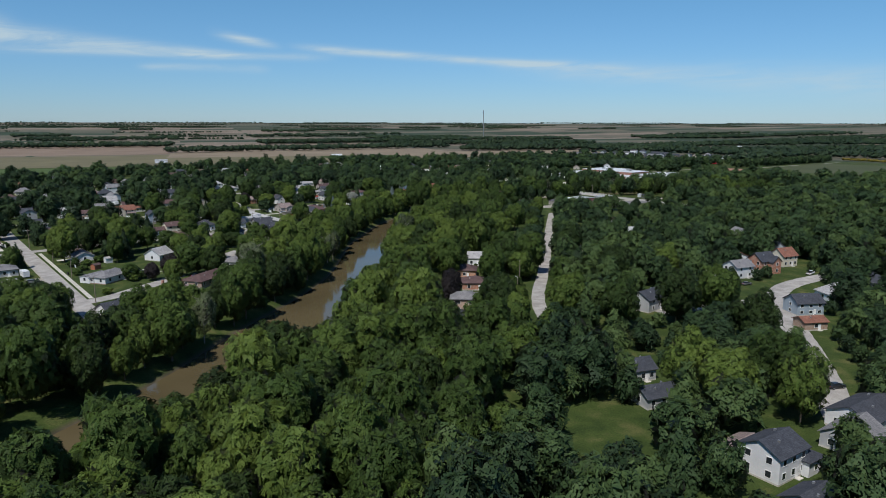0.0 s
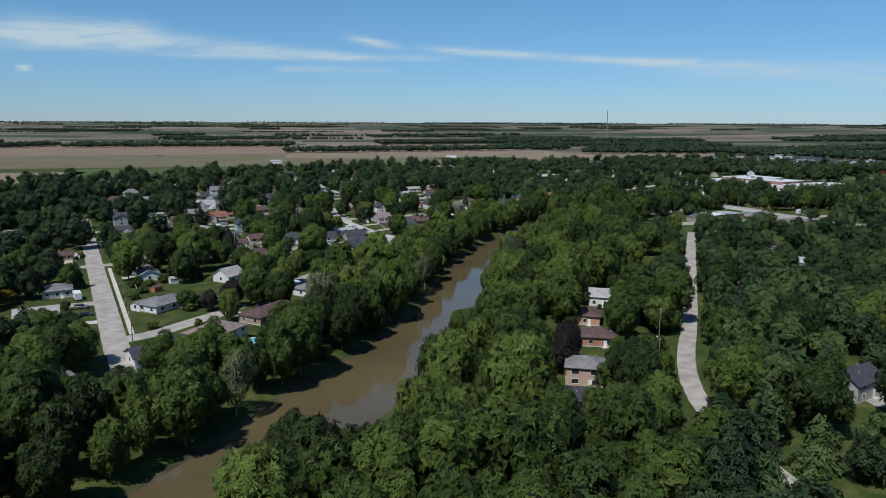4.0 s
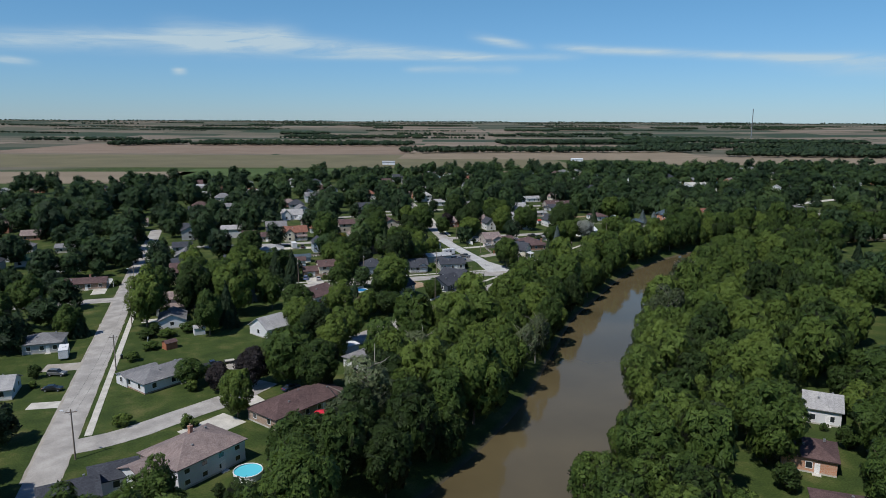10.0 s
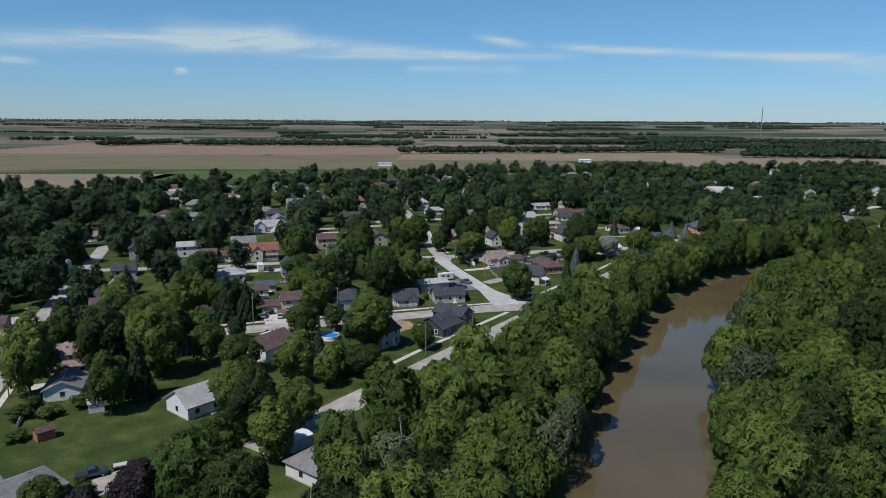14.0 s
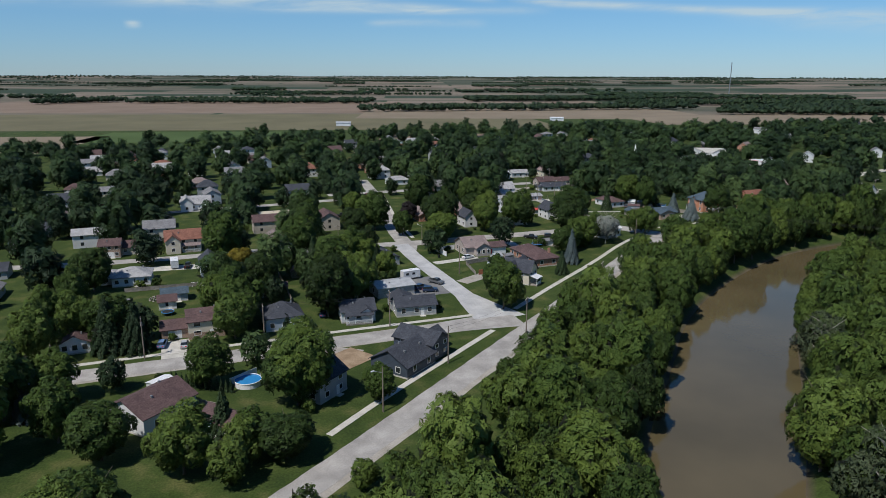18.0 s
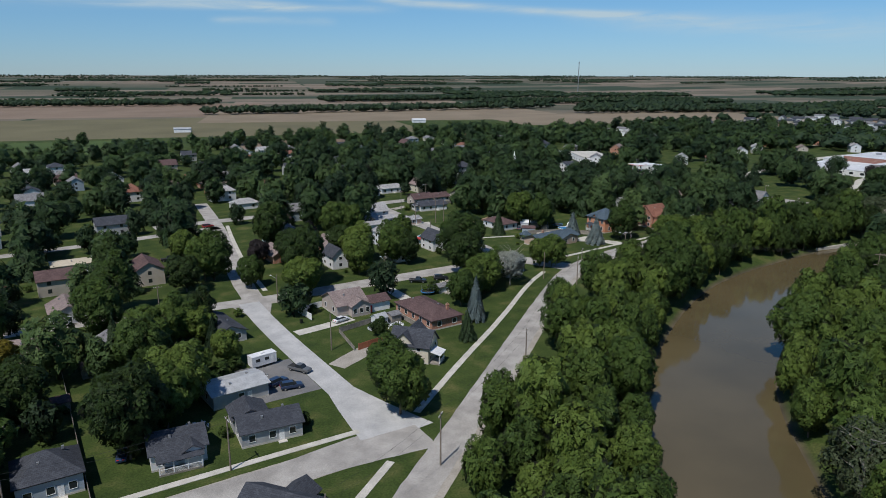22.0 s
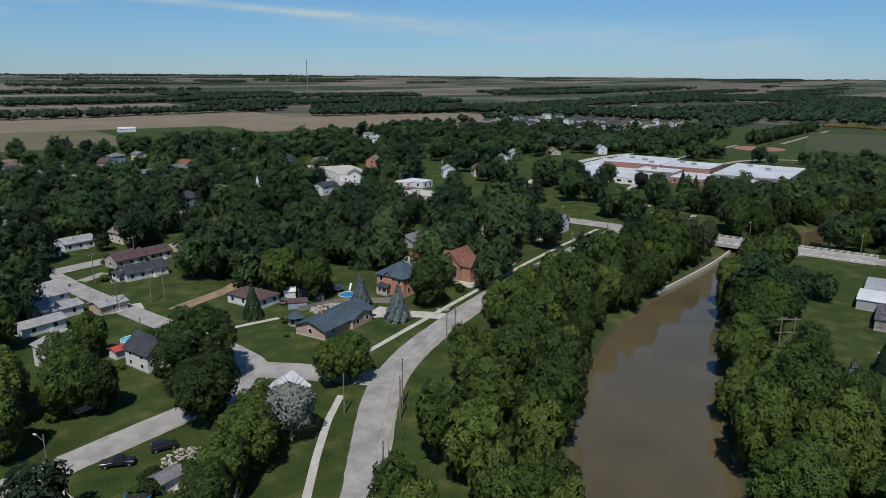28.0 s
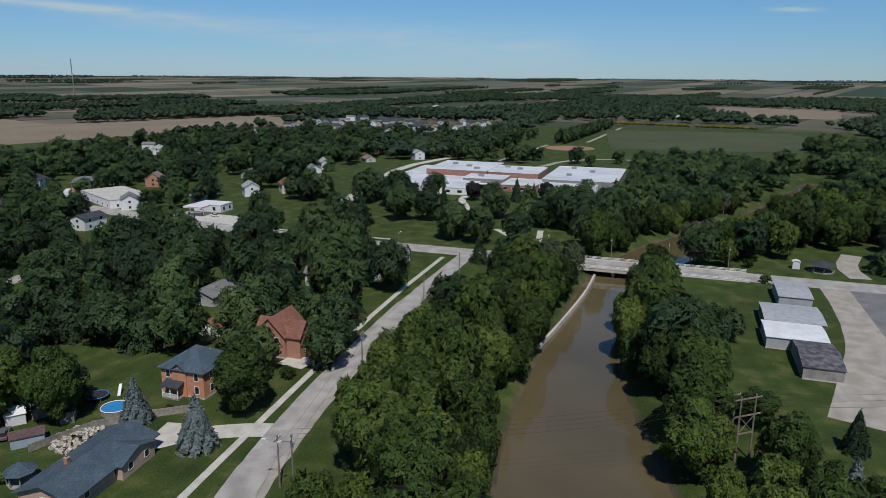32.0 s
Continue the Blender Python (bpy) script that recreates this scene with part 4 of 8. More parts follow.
def porch(parent, x, y, w, d, h, roof_mat, rz=0):
    """An open porch: deck, posts, rail and a lean-to roof, built out along -y."""
    m = pose(x, y, 0, 0, 0, rz)
    p = part("porch", boxes((-w / 2, w / 2, -d, 0, -0.3, 0.35)), WOOD_GREY, parent, m=m)
    bm = bmesh.new()
    v = [bm.verts.new(q) for q in ((-w / 2 - 0.3, -d - 0.3, h), (w / 2 + 0.3, -d - 0.3, h), (w / 2 + 0.3, 0, h + 0.7), (-w / 2 - 0.3, 0, h + 0.7), (-w / 2 - 0.3, -d - 0.3, h + 0.15), (w / 2 + 0.3, -d - 0.3, h + 0.15), (w / 2 + 0.3, 0, h + 0.85), (-w / 2 - 0.3, 0, h + 0.85))]
    for f in ((3, 2, 1, 0), (4, 5, 6, 7), (0, 1, 5, 4), (1, 2, 6, 5), (2, 3, 7, 6), (3, 0, 4, 7)):
        bm.faces.new([v[i] for i in f])
    part("porch_roof", bm, roof_mat, p)
    n_ = max(2, int(w / 2) + 1)
    for i in range(n_):
        u = -w / 2 + 0.1 + i * (w - 0.2) / (n_ - 1)
        part("post", boxes((u - 0.08, u + 0.08, -d + 0.02, -d + 0.18, 0.35, h + 0.02)), TRIM, p)
    part("rail", boxes((-w / 2, w / 2, -d + 0.06, -d + 0.12, 1.15, 1.25), *[(-w / 2 + 0.15 * i, -w / 2 + 0.15 * i + 0.05, -d + 0.07, -d + 0.11, 0.35, 1.15) for i in range(int(w / 0.15))]), TRIM, p)


def house(x, y, rz, w, d, h=2.7, roof="gable", slope=0.42, wall_mat=None, roof_mat=None, label="", storeys=1, wins=(3, 2, 1, 1), name="house", over=0.45, chim=None, vent=2, door_at=0.15, category="house", base=None, win=(1.1, 1.25)):
    """A house whose ridge runs along its own x; the front faces its own -y."""
    ob = thing(name, x, y, 0, rz, label, category)
    LOTS.append((x, y, math.hypot(w, d) / 2))
    block(ob, w, d, h, roof, slope, wall_mat or WHITE, roof_mat or ROOF_GREY, storeys, wins, win, over, base)
    if door_at is not None:
        door(ob, door_at * w, -d / 2, 0)
    if chim:
        chimney(ob, chim[0] * w, chim[1] * d, h * 0.5, h + slope * d / 2 + 0.9)
    if vent:
        vents(ob, w, d, h + 0.15, slope, vent)
    return ob


def wing(parent, x, y, rz, w, d, h, roof, slope, wall_mat, roof_mat, wins=(1, 0, 1, 0), storeys=1, over=0.4, name="wing", win=(1.1, 1.25)):
    """A part of a house that is built against it, as one piece of walls, roof and windows."""
    m = pose(x, y, 0, 0, 0, rz)
    walls = gable_wall(w, d, h, slope * d / 2) if roof == "gable" else boxes((-w / 2, w / 2, -d / 2, d / 2, -0.4, h))
    ob = part(name, walls, wall_mat, parent, m=m)
    part("roof", gable_roof(w, d, h, slope, over) if roof == "gable" else (hip_roof(w, d, h, slope, over) if roof == "hip" else boxes((-w / 2 - 0.15, w / 2 + 0.15, -d / 2 - 0.15, d / 2 + 0.15, h, h + 0.25))), roof_mat, ob)
    step = h / storeys
    for s in range(storeys):
        for side, n_ in enumerate(wins):
            for i in range(n_):
                span = w if side < 2 else d
                u = (i + 0.5) / n_ * span - span / 2
                q = ((u, -d / 2, 0), (u, d / 2, 180), (-w / 2, u, -90), (w / 2, u, 90))[side]
                mm = m @ pose(q[0], q[1], s * step + 1.0, 0, 0, q[2])
                wx = mm.translation
                window(parent, wx.x, wx.y, wx.z, rz + q[2], win[0], min(win[1], step - 1.25))
    return ob

# ---- the road bridge ----
bridge = thing("road_bridge", 494, 417, 0, 0, "concrete road bridge with pale rails over the river", "bridge")
part("deck", boxes((-6.6, 6.6, -31, 31, -0.95, 0.04)), CONCRETE, bridge)
for sx in (-6.35, 6.35):
    part("kerb", boxes((sx - 0.35, sx + 0.35, -31, 31, 0.04, 0.28)), CONCRETE, bridge)
    for i in range(21):
        part("rail_post", boxes((sx - 0.1, sx + 0.1, -30.6 + 3.06 * i - 0.12, -30.6 + 3.06 * i + 0.12, 0.28, 1.1)), CONCRETE, bridge)
    for z in (0.62, 1.0):
        part("rail", boxes((sx - 0.05, sx + 0.05, -31, 31, z, z + 0.12)), TRIM, bridge)
for y in (13, -8):
    pier = part("pier", boxes((-6, 6, y - 0.5, y + 0.5, -1.6, -0.95)), CONCRETE, bridge)
    for x in (-4.6, 0, 4.6):
        bm = bmesh.new()
        rod(bm, (x, y, -6), (x, y, -1.6), 0.55, 0.55, 12)
        part("column", bm, CONCRETE, pier)
for y in (27.5, -27.5):
    part("abutment", boxes((-6.5, 6.5, y - 1, y + 1, -5, -0.95)), CONCRETE, bridge)
strip("river_wall", [(414, 441.6), (440, 438.6), (466, 436.2), (486, 436)], 0.7, CONCRETE, -1.7, "pale concrete river wall along the bank", "wall", thick=2.6, kind="structure", keep=False)


# ---- drives, forecourts and bare ground ----
def slab(name, x, y, w, d, rz, material, label, category, z=0.035):
    ob = part(name, boxes((-w / 2, w / 2, -d / 2, d / 2, -0.12, 0)), material)
    ob.matrix_basis = pose(x, y, z, 0, 0, rz)
    LOTS.append((x, y, min(w, d) * 0.4))
    return tagged(ob, label, category, kind="structure")


slab("driveway", 119.6, 409.6, 6.6, 12, 0, CONCRETE, "wide pale concrete driveway", "driveway")
drive([(205, 460.6), (214, 461.6), (222, 463.2)], 3.6)
drive([(243.6, 488), (243.2, 475), (242.6, 463)], 3.8)
slab("parking_yard", 191, 436.5, 13, 19, 0, ASPHALT, "grey asphalt parking yard", "yard")
drive([(205, 436), (213, 440), (219, 443)], 5, GRAVEL, "dusty gravel lane")
slab("bare_lot", 155.5, 388.6, 13, 9, 30, EARTH, "bare brown earth on a corner lot", "ground")
drive([(150, 397), (156, 394), (160, 391)], 5, GRAVEL, "gravel driveway")
slab("driveway", 78.5, 276.5, 12, 8, 36, CONCRETE, "broad concrete drive before the houses", "driveway", 0.06)
drive([(86, 293), (89, 287), (90, 282)], 4)
slab("gravel_yard", 83.5, 313, 10, 6.5, 30, GRAVEL, "gravel pad with a trailer", "yard")
drive([(339, 498.4), (344, 494), (349, 485), (350.5, 480)], 5.2)
slab("driveway", 343.5, 497, 7, 7, 10, CONCRETE, "pale concrete parking pad", "driveway", 0.04)
drive([(302.5, 524), (308.6, 521.5), (314, 519.8), (322, 517)], 1.6, None, "narrow concrete garden path")
strip("worn_path", [(309, 546), (314.6, 547.5), (329.8, 549), (338, 553)], 5.0, EARTH, 0.02, "worn bare track across a vacant lot", "path", keep=False)
drive([(390, 373), (402, 369.5), (416, 366), (434, 361), (460, 358.5), (489, 358.5)], 13, GRAVEL, "dusty gravel lane beside the sheds")
slab("car_park", 463, 348, 58, 17, 0, ASPHALT, "grey asphalt car park", "car park", 0.04)
slab("forecourt", 510, 615, 26, 46, -4, CONCRETE, "pale concrete filling station forecourt", "forecourt", 0.045)
slab("driveway", 38, 424, 5, 26, 0, CONCRETE, "pale concrete driveway", "driveway", 0.03)
drive([(45.5, 327), (40, 327.5), (36, 328)], 6, GRAVEL, "gravel parking beside the street")
drive([(45.5, 300), (38, 301)], 4)
drive([(57, 367.5), (66, 367), (70, 367)], 4)
drive([(130, 485), (122, 486), (112, 487)], 6)
drive([(306, 557), (296, 561)], 6)
drive([(308, 595), (318, 598)], 4, GRAVEL, "gravel driveway")
drive([(380, 489), (381, 496)], 6)
drive([(552, 492), (560, 500), (570, 508), (590, 515), (602, 521), (616, 523)], 4, CONCRETE, "pale concrete path through the school grounds")
drive([(503, 458), (510, 462.5), (524, 474), (538, 485)], 2.6, CONCRETE, "pale concrete path through the school grounds")
drive([(511, 462), (526, 463.5), (542, 466)], 2.6, CONCRETE, "pale concrete path through the school grounds")
drive([(500, 552), (560, 575), (640, 590), (720, 604), (790, 590)], 7, CONCRETE, "pale school driveway")
drive([(726, 520), (762, 507), (800, 499), (824, 476), (829, 446), (826, 400), (830, 356), (856, 318), (897, 298)], 5, GRAVEL, "pale gravel path round the playing field")
drive([(783, 546), (860, 540), (930, 534)], 3.5, GRAVEL, "pale gravel track")
drive([(972, 501), (1090, 493), (1201, 486)], 4, GRAVEL, "pale gravel track beside the crop field")
bm = bmesh.new()
bmesh.ops.create_cone(bm, cap_ends=True, segments=40, radius1=23, radius2=23, depth=0.2)
dia = part("ball_diamond", bm, plain("infield_dirt", (0.26, 0.135, 0.095), (0.34, 0.185, 0.13), 0.2, 3, 0.95, 0.4))
dia.matrix_basis = pose(906, 509, 0.02)
tagged(dia, "reddish dirt baseball diamond", "sports field", kind="structure")
drive([(505, 350), (520, 352), (540, 346)], 7, GRAVEL, "pale gravel lane by the pavilion")

# ---- west of the river, along the first street ----
house(27, 311, 0, 13, 9, 2.7, "gable", 0.45, WHITE, ROOF_PALE, "white bungalow with a pale grey shingle roof beside the street", wins=(3, 2, 2, 2))
o = house(33, 346, 0, 10, 9, 2.8, "hip", 0.4, GREY, ROOF_GREY, "grey bungalow with a grey hipped roof among trees")
o = house(30, 423.5, 0, 20, 8, 2.7, "gable", 0.35, BRICK_BROWN, ROOF_BROWN, "long brown brick bungalow with a white fence behind", wins=(5, 4, 1, 1), chim=(0.2, 0.1))
house(20, 461, 0, 11, 8, 2.7, "gable", 0.45, WHITE, ROOF_GREY, "white garage-fronted house with a grey roof")
house(2, 479, 0, 12, 9, 2.7, "hip", 0.45, WHITE, ROOF_GREEN, "white house with a dark green roof")
house(15, 510, 0, 17, 8, 2.7, "gable", 0.35, TAN, ROOF_GREY, "long low tan house with a grey roof")
house(2, 588, 0, 12, 9, 2.7, "gable", 0.4, TAN, ROOF_TAUPE, "tan bungalow with a taupe roof")
house(-9, 517, 0, 9, 9, 2.7, "hip", 0.45, GREY, ROOF_GREY, "grey bungalow half hidden by trees")
house(38, 512, 0, 9, 8, 2.7, "gable", 0.45, WHITE, ROOF_PALE, "small white house near the street's end")
house(38, 590, 0, 10, 9, 2.8, "gable", 0.45, PINKGREY, ROOF_TAUPE, "taupe house at the far end of the street")

o = house(67.0, 308.4, 34, 15.5, 9.2, 2.6, "hip", 0.38, WHITE, ROOF_GREY, "low ranch house with a mid-grey hipped roof on a lawn", wins=(3, 3, 2, 2), base=BRICK_BROWN)
wing(o, -3.6, 5.6, 0, 9, 5, 2.5, "gable", 0.35, WHITE, ROOF_GREY, (0, 1, 1, 0))
o = house(75.2, 259.0, 37, 15, 11.5, 4.3, "hip", 0.36, WHITE, ROOF_TAUPE, "two-storey white house with a broad taupe roof beside a pool", storeys=2, wins=(4, 3, 3, 2), chim=(0.1, 0.25))
wing(o, -9.0, 1.0, 0, 6.5, 9, 3.4, "gable", 0.36, WHITE, ROOF_TAUPE, (2, 1, 2, 0))
o = house(97.7, 279.7, 33, 21, 9.8, 2.6, "hip", 0.36, BRICK_BROWN, ROOF_BROWN, "long brown-roofed brick ranch house beside the river trees", wins=(6, 4, 2, 2), vent=3)
o = house(55, 251, 12, 9, 8, 2.8, "gable", 0.5, WHITE, ROOF_DARK, "white house with a charcoal roof beneath tall trees")
wing(o, 7.5, 4.5, 0, 8, 7, 2.7, "gable", 0.45, WHITE, ROOF_DARK, (1, 1, 0, 1))
o = house(28.5, 238, 38, 14, 9, 3.2, "gable", 0.45, BLUEGREY, ROOF_GREY, "pale blue house with a grey roof at the wood's edge", wins=(3, 3, 2, 2))
house(96.4, 341.6, 32, 9, 9, 3.0, "gable", 0.62, WHITE, ROOF_PALE, "small white gabled cottage with a steep pale roof", wins=(2, 2, 1, 1), vent=0)
o = house(65.5, 381, 0, 9.5, 9, 4.6, "gable", 0.36, GREY, ROOF_TAUPE, "two-storey grey house with a taupe roof", storeys=2)
wing(o, 0.2, -6.5, 0, 9, 4.5, 2.6, "hip", 0.35, GREY, ROOF_TAUPE, (3, 0, 1, 1))
house(67, 361, 90, 10, 8, 2.7, "gable", 0.45, WHITE, ROOF_GREY, "white house with a grey roof behind tall bushes")
house(120, 305, 34, 12, 8.5, 2.7, "hip", 0.4, WHITE, ROOF_GREY, "white bungalow with a grey roof hidden by river trees", wins=(3, 2, 1, 1))

# ---- around the second street and the river road ----
o = house(115.0, 374.6, 40, 12, 10.4, 3.8, "gable", 0.46, WHITE, ROOF_BROWN, "large brown-roofed house with a rear deck", storeys=1, wins=(2, 2, 2, 2), win=(1.4, 1.6))
house(127.6, 362.4, 128, 7.5, 4.8, 4.0, "gable", 0.7, WHITE, ROOF_BROWN, "narrow white gabled house with a brown roof", storeys=1, vent=0)
house(147, 374, 38, 8.5, 7.5, 4.6, "gable", 0.6, GREY, ROOF_DARK, "tall dark house half hidden by round trees", storeys=2, wins=(2, 2, 2, 2))
o = house(167.4, 380.8, 36, 11, 10, 2.8, "gable", 0.55, NAVY, ROOF_DARK, "navy house with charcoal gabled roofs on a corner lot", wins=(2, 1, 2, 0), vent=3, door_at=None)
wing(o, 8.6, 1.0, 90, 11, 7.0, 4.2, "gable", 0.6, NAVY, ROOF_DARK, (2, 2, 2, 2), 2)
wing(o, 12.2, 0.6, 0, 5, 4.6, 3.6, "gable", 0.7, NAVY, ROOF_DARK, (1, 1, 0, 1))
house(97.6, 418.6, 90, 8, 6.5, 2.8, "gable", 0.5, WHITE, ROOF_BROWN, "small white cottage with a brown roof and glazed porch", wins=(2, 2, 3, 1))
o = house(127, 419.2, 0, 8.6, 9, 4.6, "gable", 0.42, CREAM, ROOF_BROWN, "cream split-level house with a brick lower storey", storeys=2, wins=(2, 2, 1, 1), win=(1.6, 1.2), base=BRICK_BROWN)
part("brick_storey", boxes((-4.36, 4.36, -4.56, 4.56, -0.3, 1.6)), BRICK_BROWN, o)
g = wing(o, -7.4, 0.8, 0, 6.2, 7, 2.6, "gable", 0.4, BRICK_BROWN, ROOF_BROWN, (0, 1, 0, 0))
garage_door(o, -7.4, -2.7, 0, 3.2)
house(146, 417.6, 0, 9.4, 9, 3.4, "hip", 0.6, BLUEGREY, ROOF_DARK, "blue-grey house with a steep charcoal roof", wins=(3, 2, 2, 2))
o = house(165.6, 416.2, -6, 9, 8, 3.2, "gable", 0.5, WHITE, ROOF_DARK, "white cottage with a dark roof and columned front porch", wins=(3, 2, 2, 2))
porch(o, 0, -4, 7, 2.2, 2.5, ROOF_DARK)
wing(o, 2.2, -3.2, 90, 4, 3, 3.2, "gable", 0.6, WHITE, ROOF_DARK, (0, 0, 0, 0))
o = house(181.6, 414.8, -6, 11, 7, 3.0, "gable", 0.5, GREY, ROOF_DARK, "pale grey corner cottage with a charcoal roof", wins=(3, 2, 1, 1))
wing(o, -2.5, 5.6, 90, 6, 6.5, 2.8, "gable", 0.45, GREY, ROOF_DARK, (1, 1, 0, 1))
o = house(181, 433.6, 4, 11.5, 8, 3.0, "gable", 0.2, GREY, METAL, "low grey workshop with a ribbed metal roof", wins=(1, 1, 1, 0), name="workshop", category="workshop")
o = house(124, 512.6, 0, 12.5, 8, 4.8, "gable", 0.7, CREAM, ROOF_RED, "cream two-storey farmhouse with red-brown gables", storeys=2, wins=(3, 3, 1, 1))
wing(o, -3.6, -1.4, 90, 11, 5, 4.8, "gable", 0.85, CREAM, ROOF_RED, (1, 1, 1, 1), 2)
porch(o, 2.6, -4, 6.2, 2.2, 2.5, ROOF_TAUPE)
o = house(108, 473, -4, 11, 9.5, 2.8, "hip", 0.42, WHITE, ROOF_PALE, "white bungalow with pale grey hipped roofs", wins=(4, 2, 2, 2))
wing(o, -6, 2, 0, 6, 7, 2.5, "hip", 0.4, WHITE, ROOF_PALE, (2, 0, 1, 0))
o = house(99.5, 511.5, -5, 7, 8, 4.6, "gable", 0.42, BRICK_BROWN, ROOF_BROWN, "brown-roofed house with a white garage door", storeys=2)
garage_door(o, 0, -4, 0)
house(107.5, 514.5, -5, 9.2, 8, 2.8, "gable", 0.42, TAN, ROOF_BROWN, "tan bungalow with a brown roof")
house(131.2, 474, 90, 9, 6, 5.0, "gable", 0.8, BLUEGREY, ROOF_DARK, "narrow blue-grey house with a steep gable", storeys=2, wins=(2, 2, 1, 1), vent=0)
house(147, 480, -8, 12, 9, 2.7, "gable", 0.42, TAN, ROOF_TAUPE, "low tan house with a taupe roof")
house(118, 443, 0, 4.6, 4.2, 2.5, "gable", 0.6, WHITE, ROOF_BROWN, "white garden shed with a brown roof", wins=(1, 0, 0, 0), vent=0, name="shed", category="shed")
house(163, 470, 90, 11, 7, 3.0, "gable", 0.5, WHITE, ROOF_GREY, "white house side-on to a gravel drive", wins=(3, 2, 1, 1))
house(157, 505, 90, 12, 9, 3.0, "gable", 0.5, GREY, ROOF_TAUPE, "grey garage house with a taupe roof")
house(120, 450, 0, 7, 5, 2.5, "gable", 0.45, BLUEGREY, ROOF_BLUE, "low outbuilding with a slate-blue roof", wins=(1, 1, 0, 0), vent=0, name="outbuilding", category="shed")

o = house(223.6, 471.2, 0, 9, 10.5, 3.2, "gable", 0.5, PINKGREY, ROOF_TAUPE, "taupe bungalow with gabled bays and a white fence", wins=(0, 2, 2, 1), door_at=None, over=0.5)
wing(o, 1.6, -4.6, 90, 6, 5.6, 3.1, "gable", 0.55, PINKGREY, ROOF_TAUPE, (0, 0, 3, 0), win=(0.9, 1.3))
wing(o, 7.6, -3.4, 0, 7, 6, 2.7, "gable", 0.42, TRIM, ROOF_BROWN, (0, 1, 0, 0))
garage_door(o, 4.4, -6.5, 0, 2.2, 2.0, PLASTIC_RED)
o = house(239.8, 452.4, 91, 18.6, 9.4, 2.7, "hip", 0.42, BRICK_RED, ROOF_BROWN, "long red brick bungalow with a brown hipped roof", wins=(4, 5, 2, 2), chim=(-0.36, -0.2))
o = house(222.8, 431.2, -52, 9.5, 6.4, 4.2, "gable", 0.95, CREAM, ROOF_DARK, "cream gabled house with a steep navy roof", storeys=2, wins=(2, 1, 0, 2), win=(0.9, 1.3), vent=0)
wing(o, -1.4, 1.6, 90, 9.5, 6, 4.0, "gable", 0.95, CREAM, ROOF_DARK, (1, 1, 1, 1), 2)
porch(o, 5.0, -1.2, 3.4, 2.4, 2.4, METAL_WHITE, 90)
o = house(188.2, 470.5, 96, 15.5, 8, 2.8, "gable", 0.42, GREY, ROOF_DARK, "long grey house with a dark roof beside the street", wins=(2, 2, 2, 2))

o = house(132, 596, 0, 13, 9, 3.2, "gable", 0.7, WHITE, ROOF_PALE, "white house with steep pale gables", wins=(4, 3, 2, 2))
wing(o, -4.6, -2, 90, 10, 5.5, 4.2, "gable", 0.9, WHITE, ROOF_PALE, (1, 1, 1, 1), 1)
house(165, 556, 0, 16, 8, 3.2, "gable", 0.18, TAN, plain("roof_tan_metal", (0.46, 0.40, 0.30), (0.54, 0.48, 0.37), 0.4, 6, 0.6, 0.1), "long tan metal-roofed garage", name="garage", category="garage", wins=(2, 1, 0, 0))
o = house(239, 560, 90, 19, 10, 4.8, "gable", 0.6, BLUEGREY, ROOF_GREY, "large pale house with several grey gables", storeys=2, wins=(4, 4, 2, 2))
wing(o, -2, 5.6, 90, 6, 7, 4.8, "gable", 0.8, BLUEGREY, ROOF_GREY, (1, 1, 1, 1), 2)
wing(o, -8.5, 1.5, 0, 10, 9, 3.0, "gable", 0.42, WHITE, ROOF_GREY, (2, 2, 1, 1))
house(252, 548, 0, 8, 6, 2.6, "gable", 0.25, WHITE, METAL_WHITE, "white carport with a flat metal roof", wins=(0, 0, 0, 0), vent=0, name="carport", category="carport", door_at=None)
house(259, 597, 0, 12, 9, 4.8, "gable", 0.6, BLUEGREY, ROOF_GREY, "light blue house with a grey gabled roof", storeys=2)
house(240.5, 514.5, 90, 9, 5.6, 4.6, "gable", 0.95, WHITE, ROOF_DARK, "narrow white gabled house beneath a big tree", storeys=2, wins=(2, 2, 1, 1), vent=0)
house(263, 511, 90, 9, 6, 4.4, "gable", 0.8, WHITE, ROOF_GREY, "white gabled house behind a lamp post", storeys=2, wins=(2, 2, 1, 1), vent=0)
o = house(283, 517, 90, 9, 7, 4.4, "gable", 0.85, WHITE, ROOF_DARK, "white gabled house with a dark roof beside a pool", storeys=2, wins=(2, 2, 2, 2), vent=0)
house(281.5, 527, 0, 4, 3, 2.2, "gable", 0.3, WHITE, plain("red_roof", (0.42, 0.06, 0.05), (0.5, 0.09, 0.07)), "small white lean-to with a red roof", wins=(0, 0, 0, 0), vent=0, name="lean_to", category="shed", door_at=None)
o = house(289, 577, 0, 9, 8, 4.6, "gable", 0.75, WHITE, ROOF_PALE, "white two-storey house with pale grey roofs", storeys=2, wins=(2, 2, 2, 2))
wing(o, -6.4, -3.5, 0, 8, 7, 3.0, "gable", 0.4, WHITE, ROOF_PALE, (2, 0, 2, 0))
wing(o, -1.5, -9.5, 0, 10, 6.5, 2.8, "gable", 0.3, WHITE, ROOF_PALE, (2, 1, 1, 1))
house(278.5, 560, 0, 11, 6, 2.6, "gable", 0.3, WHITE, ROOF_PALE, "white outbuilding with pale grey roof", wins=(2, 1, 1, 1), vent=0, name="outbuilding", category="shed")
house(298, 561, 0, 8, 6, 2.5, "gable", 0.3, BRICK_PINK, ROOF_PALE, "low garage with a pale grey roof", wins=(1, 0, 0, 0), name="garage", category="garage")
